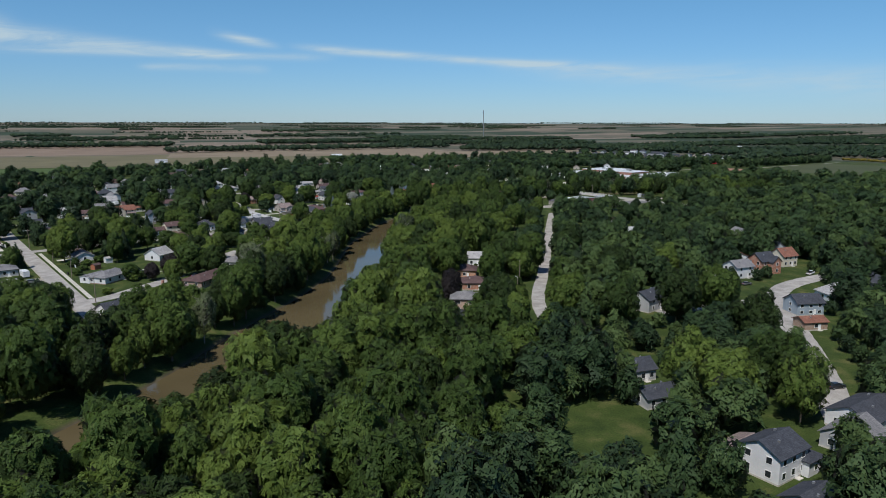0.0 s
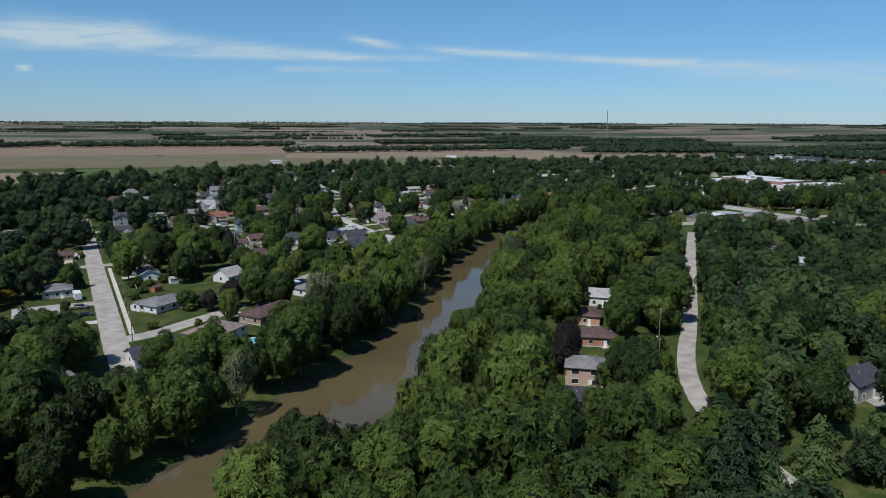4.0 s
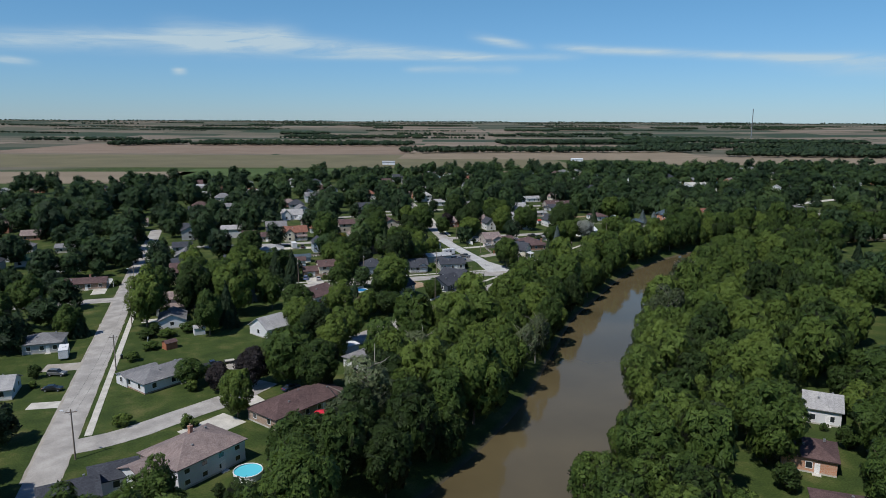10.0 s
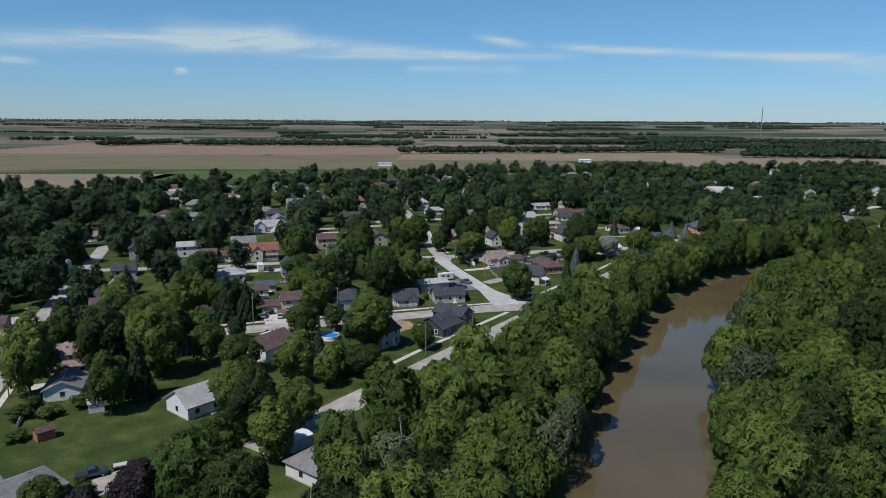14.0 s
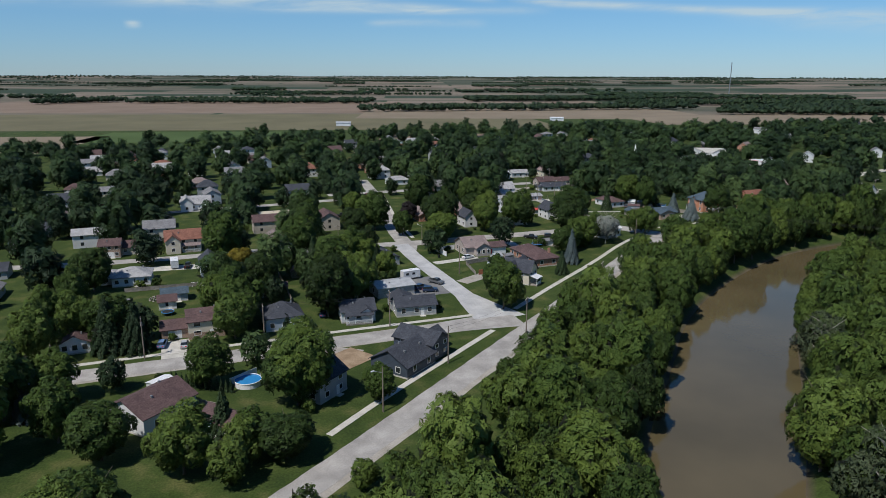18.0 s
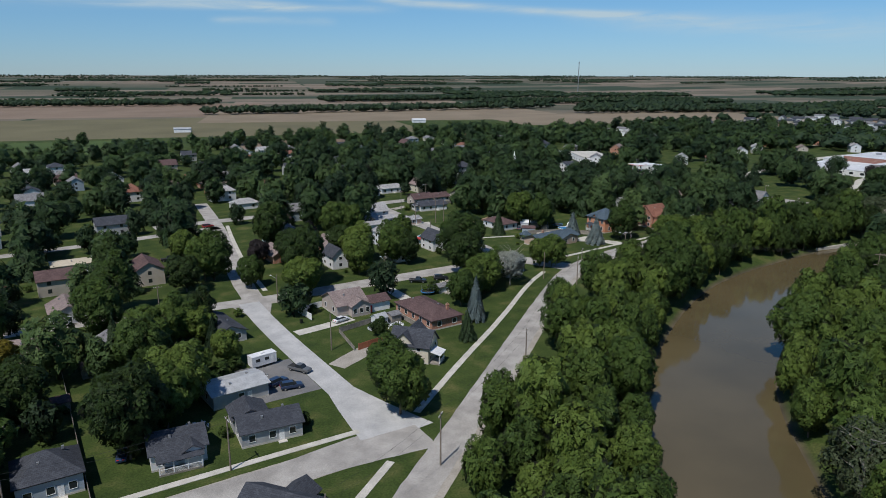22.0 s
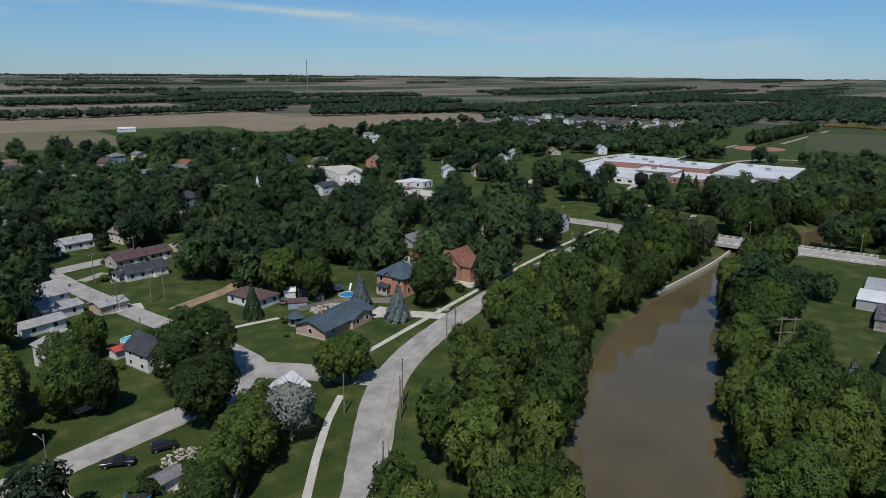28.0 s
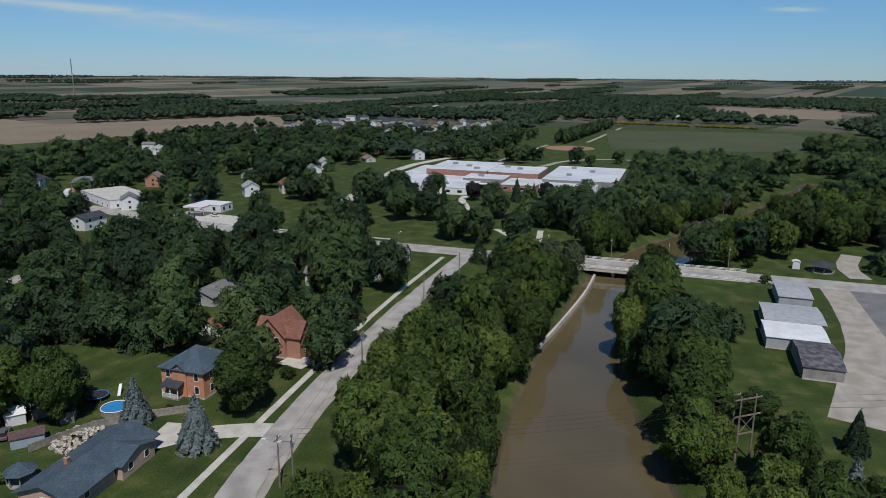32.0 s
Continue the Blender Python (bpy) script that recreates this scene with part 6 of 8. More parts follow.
rows_of("blue", (340.5, 489.6, 10.5, 8.2), (344.4, 506.6, 9.5, 6.8), (351.0, 543, 11, 5.6), (92.6, 382, 11, 5), (128, 195, 9, 5), (346, 556, 10, 5))
rows_of("spruce", (239.5, 433, 8, 5), (317.8, 522.5, 10.5, 6), (105, 413, 14, 9), (111, 411, 13, 8), (142, 382, 15, 7), (84, 352, 15, 8), (163, 462, 13, 6))
rows_of("purple", (88.5, 297.5, 10, 9.5), (80.5, 296.5, 7.5, 7), (158, 194, 12, 9), (243, 545, 10, 9), (605, 515, 10, 10), (618, 478, 10, 10))
rows_of("silver", (277.5, 464, 13, 12), (282, 469, 10, 9))
rows_of("broad", (512, 470, 15, 13), (522, 500, 14, 12), (540, 470, 14, 12), (545, 520, 15, 13), (560, 492, 13, 11), (575, 540, 14, 12), (590, 500, 14, 12), (600, 465, 13, 11), (528, 545, 14, 12), (612, 560, 13, 12))
rows_of("spruce", (585, 478, 14, 7), (570, 520, 13, 6), (596, 535, 12, 6), (608, 492, 13, 7))
rows_of("willow", (466, 449, 12, 12), (455, 452, 11, 11), (478, 452, 12, 12), (173, 233, 11, 10))
rows_of("yellow", (140, 466, 10, 11), (17, 338, 6, 7))
rows_of("airy", (211, 299, 18, 13), (196, 318, 15, 10), (110, 262, 18, 14), (104, 252, 16, 12), (130, 290, 17, 12))
rows_of("broad", (73.5, 303, 7.5, 8.5), (61.5, 293.5, 5, 5), (105, 333, 14, 12), (108, 323, 14, 12), (157.5, 365.8, 8.5, 8.2), (196.5, 413, 9.5, 11), (209.5, 420, 12, 13), (219, 490, 13, 14), (133.5, 411.5, 13, 13), (160, 428, 13, 13),
        (355.8, 490.2, 15.5, 15.5), (390, 491.5, 12, 10), (404, 494.5, 11, 10), (246, 520, 14, 13), (222, 447, 5.5, 5.5), (170.5, 470, 12, 12), (182, 468, 11, 11), (208, 506, 11, 10), (190, 512, 12, 12), (60, 395, 13, 12), (84, 393, 13, 14), (97, 388, 12, 11), (38, 356, 11, 10), (126, 385, 12, 11))
rows_of("broad", (21.5, 382.3, 17, 14.5), (31.2, 473.5, 17, 14.5), (38.1, 503.3, 17, 14.5), (82.7, 391.7, 17, 14.5), (69.5, 344.1, 12.6, 9.7))
rows_of("broad", (105.2, 417, 17, 13.9), (107.7, 338, 17, 14.5), (143.4, 439.8, 17, 14.5), (170.1, 432, 17, 14.5), (229, 525.3, 17, 14.5))
rows_of("broad", (264.2, 552.8, 17, 14.5), (136.1, 538.2, 17, 14.5), (15.3, 366.5, 17, 14.5), (-5, 472.9, 17, 14.5), (21.2, 484.4, 17, 14.5), (55.9, 612, 17, 14.5))
rows_of("broad", (81.1, 600.4, 17, 14.5), (103.5, 639.3, 17, 14.5), (34.2, 269.9, 16, 12.5), (63.7, 224.1, 17, 14), (69.9, 232.9, 15.1, 11.7), (94, 247.2, 17, 14.5))
rows_of("broad", (104.2, 248.3, 16.9, 13.2), (88.7, 383.4, 17, 14.5), (99.4, 370.6, 13.2, 10.2), (79.3, 329.5, 12.6, 9.7), (100.4, 309.2, 17, 14.5))
rows_of("broad", (134.4, 434, 17, 14.5), (162.5, 484, 17, 14.5), (200.4, 519.6, 17, 14.5), (42.2, 484.3, 17, 14.5), (56.8, 453.2, 17, 14.5), (97.4, 465.9, 17, 14.5))
rows_of("broad", (73.5, 406.9, 17, 14.5), (97.7, 548.2, 17, 14.5), (73.1, 574.4, 17, 14.5), (68.4, 706, 17, 14.5), (76.2, 847.9, 17, 14.5), (105.8, 918.8, 17, 14.5))
rows_of("broad", (142, 771.2, 17, 14.5), (162.9, 613.2, 17, 14.5), (151.2, 618.9, 17, 14.5), (135.8, 421.4, 17, 14.5), (177, 469.2, 17, 13.7), (226.3, 511.7, 17, 14.5))
rows_of("broad", (251.5, 517.8, 17, 14.5), (266.7, 520.4, 17, 14.5), (253.9, 464.4, 17, 14.5), (246.3, 695.8, 17, 14.5), (171.8, 533.5, 17, 13.9), (251.9, 642.2, 17, 14.5))
rows_of("broad", (270.5, 635.4, 17, 14.5), (212.2, 673.8, 17, 14.5), (198.6, 715, 17, 14.5), (216.3, 1005.4, 17, 14.5))
rows_of("broad", (196.8, 541.9, 14.1, 10.9), (288.1, 727.7, 17, 14.5), (257.2, 625.1, 17, 14.5), (265.2, 604, 17, 14.5), (311.8, 628.4, 17, 14.5), (239, 658.3, 17, 14.5))
rows_of("broad", (384.8, 602.4, 17, 14.5), (377.6, 567.9, 17, 14.5), (388.1, 556.9, 17, 14.5), (395.9, 513.6, 17, 14.5), (450, 528.3, 17, 14.5), (363.8, 456.6, 17, 14.5))
rows_of("broad", (394.1, 632.3, 17, 14.5), (293.5, 590.7, 17, 14.5), (348.4, 568.2, 17, 14.2))
rows_of("broad", (430.6, 589.3, 17, 14.5), (431.9, 563.9, 17, 14.5), (375.3, 555.1, 17, 14.5), (416.8, 518.5, 17, 14.5), (430.8, 512.1, 17, 14.5), (384.6, 511, 17, 14.5))
rows_of("broad", (376.9, 522, 17, 14.5), (441, 506.6, 17, 13.8), (438.8, 493.4, 16.7, 13.1), (417.1, 466.3, 17, 14.5), (514.1, 549.1, 17, 14.5), (575.1, 565.6, 17, 14.5))
rows_of("broad", (573.4, 549.9, 17, 14.5), (524.4, 501.1, 17, 14.5), (562.4, 491.1, 17, 14.5), (568.2, 477.6, 17, 14.5), (564.6, 463.6, 17, 14.5), (447.3, 540.7, 17, 14.5))
rows_of("broad", (450.6, 551.8, 17, 14.5), (443.9, 562.8, 15.8, 12.4), (419.4, 555.2, 17, 14.5), (421.3, 475, 16, 12.5), (375.2, 543, 17, 14.5), (391.2, 581.4, 17, 14.5))
rows_of("broad", (436.5, 404.3, 8, 8), (429.3, 395.7, 9, 8), (392.5, 410.9, 14.5, 11.3), (388.5, 403.4, 17, 13.4), (383.8, 395.2, 13.9, 10.8), (355.2, 414.3, 12.8, 9.8))
rows_of("broad", (339.8, 400.7, 12.5, 9.6), (341, 393.7, 13.8, 10.6), (589.4, 355.6, 17, 14.5), (506.1, 400.3, 17, 14.5), (518.1, 384.6, 17, 13.5))
rows_of("broad", (141.8, 370, 15, 15), (136.5, 351, 9, 12), (107, 361.5, 11, 12), (198, 521, 16, 14), (184, 476, 12, 11), (243, 501, 17, 14), (284, 501, 18, 20), (267, 463, 13, 12), (259, 556, 16, 15), (246, 592, 15, 14), (277, 531, 12, 9), (259, 507, 17, 14), (253, 455.5, 11, 9), (259, 459.5, 12, 10), (274, 469, 12, 10), (266, 536, 15, 12), (299.3, 475, 11, 9.5), (334, 543, 13, 12), (332, 567, 14, 13), (376, 532, 15, 14), (131, 284, 13, 14), (142, 272, 12, 12), (90, 412, 15, 12), (38, 254, 13, 13), (57, 231, 14, 13), (64, 228, 13, 12), (74, 225, 13, 13), (27, 262, 12, 12), (30, 286, 11, 11), (8, 440, 13, 13), (31, 459, 14, 13), (98, 422, 14, 12), (91, 430, 14, 12), (114, 540, 13, 13), (88, 552, 14, 13), (131, 428, 13, 13), (170, 462, 12, 12), (327, 577, 13, 13), (343, 566, 14, 13), (381, 566, 15, 15), (374, 541, 14, 14), (420, 553, 15, 15), (396, 511, 14, 13), (372, 499, 12, 12), (305, 478, 8, 7))
def grove(*spots):
    """Single shade trees, x, y and crown width, where they leave streets, roofs and camera sight lines free."""
    for x, y, w in spots:
        px, py = np.array([x]), np.array([y])
        if bank_side(px, py)[0] < 1.5 or any(line_distance(px, py, p)[0] < half + 1.2 for p, half in ROADS):
            continue
        room_ = min(math.hypot(x - a, y - b) - 0.55 * c for a, b, c in LOTS)
        if room_ > 0.8:
            w = min(w, 15, 2 * room_ + 6)
            h = w * RNG.uniform(0.95, 1.2) + 2.5
            if not blocks_view(x, y, h, w / 2, 0.55) and all(math.hypot(x - a, y - b) > 0.62 * (w / 2 + c) for a, b, c in TREES):
                shade_tree("broad", x, y, h, w)


grove((197.2, 609.7, 15), (199.7, 571.4, 13.1), (264.7, 508.2, 15), (281.8, 495, 15), (241.6, 575.6, 15), (264.1, 585.1, 15), (290.1, 595.8, 15), (353.2, 628.9, 15))
grove((354.3, 609, 14.8), (310.5, 486.3, 10.8), (350, 482.9, 15), (175.8, 499.4, 15), (168.2, 502.6, 14.5), (173.9, 544.4, 13.6), (166.9, 451.9, 12.3), (166.4, 427.4, 13.6))
grove((205.9, 408.1, 13), (192.5, 404.3, 11.3), (248.2, 451.7, 15), (335.4, 531.4, 14.2), (367.5, 541.9, 15), (399.2, 544, 15), (355.2, 567.7, 15), (247.9, 832, 15))
grove((269, 799.8, 15), (318.5, 781.7, 15), (342.5, 760.8, 15), (462.7, 484.8, 15), (481, 480.7, 15), (447.8, 448.6, 15), (376.7, 413.2, 15), (307.7, 603.7, 15))
grove((275.9, 486.1, 15), (344.4, 621.9, 15), (337, 559.4, 15), (365, 574.6, 15), (395.1, 561.8, 15), (389.2, 533.1, 15), (369.3, 484.4, 10.7), (390.2, 482.4, 15))
grove((411.2, 485.3, 15), (442.1, 521.1, 15), (541.2, 531.8, 15), (509.9, 485, 13.9), (370.8, 525.5, 11.9), (341.3, 538.9, 15), (364.5, 617.1, 15), (347.3, 675.1, 15))
grove((345.6, 708.1, 15), (296.2, 631.9, 15), (373.5, 404.9, 15), (331.8, 388.3, 15), (302.8, 384.5, 15), (376.2, 597.5, 15), (450.1, 649.4, 15), (408, 574.7, 15))
grove((400.5, 554.1, 15), (424, 536.5, 15), (376.3, 482.6, 12.6), (338.5, 520.3, 12.2), (462.6, 576.7, 14.3), (557.5, 539.3, 15), (512, 496.5, 14.6), (547.6, 457.5, 15))
grove((516.1, 442.8, 15), (525.9, 426.6, 15), (558.2, 401.5, 15), (578.8, 378.4, 15), (489.7, 393.1, 15), (400.5, 408.5, 15), (404.3, 622.7, 15), (356.1, 580.7, 15))
grove((361.7, 564.1, 15), (424.7, 519.4, 15), (585.7, 564.9, 15), (517.2, 556.6, 15), (484.6, 528.7, 15), (493.5, 563.6, 15), (414.8, 458.6, 15), (331.8, 444.4, 15))
grove((342.8, 455.8, 15), (463.9, 478.1, 14.1), (94.6, 443.3, 15), (105.3, 424, 15), (158.5, 419.2, 15), (236.3, 487.6, 15), (198.4, 559.3, 15), (178.5, 547.9, 12.3))
grove((150.7, 554.6, 15), (136.6, 486.7, 15), (230.2, 550.3, 15), (280.1, 600.3, 15), (106.5, 777.3, 15), (66.3, 673.1, 15), (87.9, 606.5, 15), (104.3, 555.4, 14.9))
grove((136.5, 703.5, 15), (114.2, 585.4, 15), (165, 662.9, 15), (313.9, 505.4, 15), (336.3, 550.2, 15), (261.3, 478.4, 12.9), (68.2, 578.8, 15), (137.5, 345.1, 15))
grove((86.7, 365.8, 15), (43.3, 450.2, 15), (51.6, 469.6, 15), (113.2, 346.1, 14.7), (187.4, 480.7, 15), (223.2, 498.1, 15), (237.7, 471.9, 15), (201.5, 403.2, 15))
grove((268.9, 498.9, 15), (324.2, 513.3, 15), (73.5, 372, 14.1), (78.4, 345.4, 10.9), (127.3, 377.5, 9.6), (58, 375.5, 9.7), (76, 497.9, 15), (48.6, 643, 15))
grove((138.3, 661.6, 15), (153.1, 577.2, 15), (201.5, 622.3, 15), (11.6, 720.1, 15), (10.3, 627.7, 15), (59.2, 361.2, 15), (84.2, 373, 15), (63.5, 401.8, 12.5))
grove((103.2, 287.8, 15), (149.2, 419.9, 13.5), (72.5, 417, 15), (74.4, 286.8, 13), (61.4, 276.4, 12.4), (38.7, 458.4, 15), (40.4, 523.9, 15), (43.8, 351.9, 15))
grove((204.4, 494.3, 15), (220.2, 602.7, 15), (152.5, 602.9, 15), (256.6, 571.2, 15), (364.3, 657.6, 15), (24.7, 387.9, 15), (34.7, 448.6, 15), (72.1, 280.8, 13.2))
grove((43.2, 274.4, 14.5), (41, 246, 15), (52.4, 214.1, 14.8), (34.6, 245.7, 12.6), (101.6, 521.7, 15), (84, 279.8, 8.3), (114.8, 402.1, 13.2), (10.8, 651, 15))
grove((24.3, 308.3, 11.4), (152.3, 223.9, 14.2), (185.3, 201.9, 15), (157.3, 170.4, 15), (233.7, 300.7, 15), (221.9, 317.3, 15), (198.2, 247.3, 15), (244.2, 273.3, 15))
grove((293.9, 300.6, 15), (251.6, 230, 15), (205.3, 188.6, 13.6), (214.3, 209.8, 15), (29.6, 229.3, 15), (38.2, 222.9, 15), (56.7, 195.4, 15), (55.7, 160.7, 15))
grove((79.8, 204.5, 15), (66.9, 277.9, 12.5), (102.6, 198.9, 15), (173.2, 297.6, 15), (204.1, 295.2, 15), (161.9, 229.7, 15), (181.7, 226.3, 15), (202.4, 211.9, 15))
grove((255, 222.3, 15), (220.8, 168.1, 15), (171.1, 149.1, 15), (177.5, 133.2, 15), (151.5, 160.8, 15), (248.7, 165.1, 14.1), (287.4, 171.9, 15), (197.1, 125.3, 15))
grove((212.9, 120, 15), (145.9, 88, 15), (194.9, 97.3, 15), (143.1, 76.5, 15), (113.7, 80.4, 13.4), (110.6, 85.5, 13.4), (292.9, 122.2, 15), (99.6, 302, 15))
grove((146.7, 342.8, 15), (126.6, 314.5, 15), (152.4, 64.2, 13.2), (162.9, 75.5, 15))
rows_of("broad", (272.1, 481.5, 17, 18), (194, 407.6, 12.5, 11.5), (175.7, 445.6, 10, 9.6), (184, 450, 9.5, 8), (166.4, 427.4, 14.5, 13), (167, 452, 13.5, 12), (178.5, 470, 14, 11.5), (303, 473, 12.5, 11), (120, 352, 13, 12))
rows_of("broad", (117.5, 324, 12, 11), (128, 322.5, 13, 12), (111, 311, 13, 11), (121, 315, 12, 10.5), (573, 606, 13, 12), (584, 628, 14, 13), (604, 615, 13, 12), (598, 650, 12, 11), (640, 652, 13, 12), (556, 648, 12, 11))
rows_of("broad", (143, 370.5, 17.5, 15.5), (248.3, 512.9, 17, 15), (262.5, 503, 13, 10.5), (392, 487.5, 15, 14), (379.5, 484.5, 13.5, 12), (398, 509, 16.5, 15), (398.5, 408.4, 20, 17), (361.8, 404, 15.5, 13.5), (342, 394, 17, 16), (383, 393, 8, 9), (266, 521, 15, 12.5), (276.3, 568.4, 18, 15))
rows_of("spruce", (184.5, 461.5, 9, 5), (40, 356, 12, 7))
rows_of("purple", (171, 436.8, 11, 10.5), (219, 531, 9, 9), (152, 188.5, 11, 8))
rows_of("blue", (357.2, 381.8, 10, 6.4), (141, 180, 9, 5), (249.5, 443.5, 12.5, 6))
rows_of("spruce", (378.3, 377, 8.5, 5.5), (127, 361, 10.5, 6), (276, 570, 16, 8), (270, 574, 15, 7))
rows_of("bush", (262, 464, 4, 5.5), (259.5, 468.5, 3.6, 5), (266, 462, 4, 5), (270, 466, 3.5, 5), (255, 473, 3, 4.5), (176, 446, 4, 5), (181, 444, 4.2, 5), (178, 440, 4, 5), (173, 442, 4, 5), (185, 447, 3.5, 4.5))
rows_of("bush", (58, 327, 3, 4.5), (62, 336, 2.6, 5), (116, 391.5, 2.2, 2), (196.5, 481, 2.8, 3), (60, 283, 3, 4.5), (292, 531, 3, 5), (228, 449, 2, 3), (253, 470, 3, 4), (372, 490, 3, 4), (60, 348, 3, 6), (66, 347, 3, 6), (72, 351, 3.5, 6), (508, 385, 3.5, 4), (489, 381, 3.4, 4.2))
for i in range(13):
    tree("columnar", 118.6 + 0.95 * i, 389.2 - 0.72 * i, 3.2 + 0.3 * math.sin(i * 2.1), 1.3, "cedar hedge row")

# ---- riverside woods and yard trees: scattered, kept off streets, houses, lawns and camera sight lines ----
OPEN = [(60, 312, 92, 349), (150, 383, 166, 396), (180, 384, 200, 395), (210, 438, 234, 463), (228, 424, 262, 444), (305, 524, 340, 582), (305, 505, 318, 515), (345, 508, 374, 552), (320, 484, 350, 496), (118, 388, 134, 396), (86, 410, 96, 440), (190, 455, 199, 487), (250, 476, 275, 486),
        (500, 470, 596, 575), (500, 452, 548, 470), (400, 360, 520, 392), (365, 330, 445, 398), (448, 385, 486, 412), (498, 590, 566, 640), (506, 664, 556, 712), (604, 436, 770, 640), (800, 300, 1040, 560), (101, 72, 127, 98), (20, 228, 66, 262), (60, 246, 70, 275), (80, 244, 92, 262), (86, 262, 112, 274), (188, 160, 204, 182), (164, 194, 178, 214), (176, 208, 186, 226), (190, 226, 204, 236), (160, 214, 176, 228), (112, 505, 140, 545), (96, 425, 116, 462), (128, 560, 150, 588), (520, 340, 545, 372), (182, 425, 200, 450)]
placed = [(x, y, r) for x, y, r in TREES if r > 1.8]
CELL = 2.0
ux, uy = np.meshgrid(np.arange(-430, 1010, CELL), np.arange(-50, 990, CELL))
room = np.full(ux.shape, 40.0)          # free metres around each cell
for p, w in ROADS:
    i0, i1 = np.searchsorted(ux[0], (p[:, 0].min() - 14, p[:, 0].max() + 14))
    j0, j1 = np.searchsorted(uy[:, 0], (p[:, 1].min() - 14, p[:, 1].max() + 14))
    room[j0:j1, i0:i1] = np.minimum(room[j0:j1, i0:i1], line_distance(ux[j0:j1, i0:i1], uy[j0:j1, i0:i1], p) - w)
for x, y, r in LOTS:
    i0, i1 = np.searchsorted(ux[0], (x - r - 12, x + r + 12))
    j0, j1 = np.searchsorted(uy[:, 0], (y - r - 12, y + r + 12))
    room[j0:j1, i0:i1] = np.minimum(room[j0:j1, i0:i1], np.hypot(ux[j0:j1, i0:i1] - x, uy[j0:j1, i0:i1] - y) - r * 0.86)
for a, b, c, d in OPEN:
    room[(ux > a) & (ux < c) & (uy > b) & (uy < d)] = -9
rng = np.random.default_rng(5)


def clear_spot(x, y, r):
    """Whether a crown of radius r fits here."""
    return room[int((y + 50) / CELL), int((x + 430) / CELL)] > r * 0.62


class Spacing:
    """A coarse grid that keeps crowns apart."""

    def __init__(self, cell=10):
        self.cell, self.cells = cell, {}

    def free(self, x, y, r, gap):
        i, j = int(x // self.cell), int(y // self.cell)
        for a in range(i - 2, i + 3):
            for b in range(j - 2, j + 3):
                for u, v, s in self.cells.get((a, b), ()):
                    if (u - x) ** 2 + (v - y) ** 2 < (gap * (r + s)) ** 2:
                        return False
        return True

    def add(self, x, y, r):
        self.cells.setdefault((int(x // self.cell), int(y // self.cell)), []).append((x, y, r))


space = Spacing()
lots_xy = np.array(LOTS)
for q in placed:
    space.add(*q)
near_spots, mid_spots, far_spots = [], [], []
# belts on both banks
cand = np.c_[rng.uniform(-140, 620, 90000), rng.uniform(-20, 520, 90000)]
side = bank_side(cand[:, 0], cand[:, 1])
dl, dr = line_distance(cand[:, 0], cand[:, 1], BANK_L), line_distance(cand[:, 0], cand[:, 1], BANK_R)
belt_l = np.interp(cand[:, 0], [-140, 10, 50, 90, 112, 130, 165, 190, 215, 260, 300, 360, 400, 470, 480, 620], [60, 40, 22, 17, 28, 46, 44, 35, 28, 29, 27, 28, 28, 20, 8, 6])
belt_r = np.interp(cand[:, 0], [-140, 60, 130, 180, 260, 330, 365, 400, 470, 500, 620], [90, 90, 40, 34, 60, 46, 16, 13, 11, 22, 60])
wood = (side > 0.6) & np.where(dl < dr, dl < belt_l, dr < belt_r)
for (x, y), bank in zip(cand[wood][:16000], side[wood][:16000]):
    r = rng.uniform(3.0, 6.2) if x > 150 else rng.uniform(3.6, 7.2)
    if bank > 0.42 * r and space.free(x, y, r, 0.76) and clear_spot(x, y, r):
        space.add(x, y, r)
        h = r * 2 * rng.uniform(1.1, 1.45) + (3 if x > 130 else 4)
        if 16 < x < 64 and line_distance(np.array([x]), np.array([y]), BANK_R)[0] < 11:
            low_ = 4.5 + 0.6 * float(bank_side(np.array([x]), np.array([y]))[0])
            h, r = min(h, low_), min(r, 0.45 * low_)          # low willow scrub on the inner bank
        if not blocks_view(x, y, h, 1.1 * r):
            near_spots.append((x, y, h, r))
# yards and the rest of the town
cand = np.c_[rng.uniform(-420, 1000, 42000), rng.uniform(-40, 980, 42000)]
ahead = line_distance(cand[:, 0], cand[:, 1], PATH)
patchy = 0.5 * (np.sin(cand[:, 0] * 0.061 + 2 * np.sin(cand[:, 1] * 0.043)) + np.sin(cand[:, 1] * 0.057 + 2 * np.sin(cand[:, 0] * 0.037 + 1)))
keep = (bank_side(cand[:, 0], cand[:, 1]) > 4) & ((patchy > -0.5) | ((cand[:, 1] < 260) & (cand[:, 0] > 60))) & (cand[:, 1] > cand[:, 0] * -0.7 - 20)
town_edge = np.interp(cand[:, 0], [-420, -150, 40, 240, 420, 700, 1000], [860, 880, 880, 930, 980, 900, 800])
keep &= cand[:, 1] < town_edge + 25 * patchy
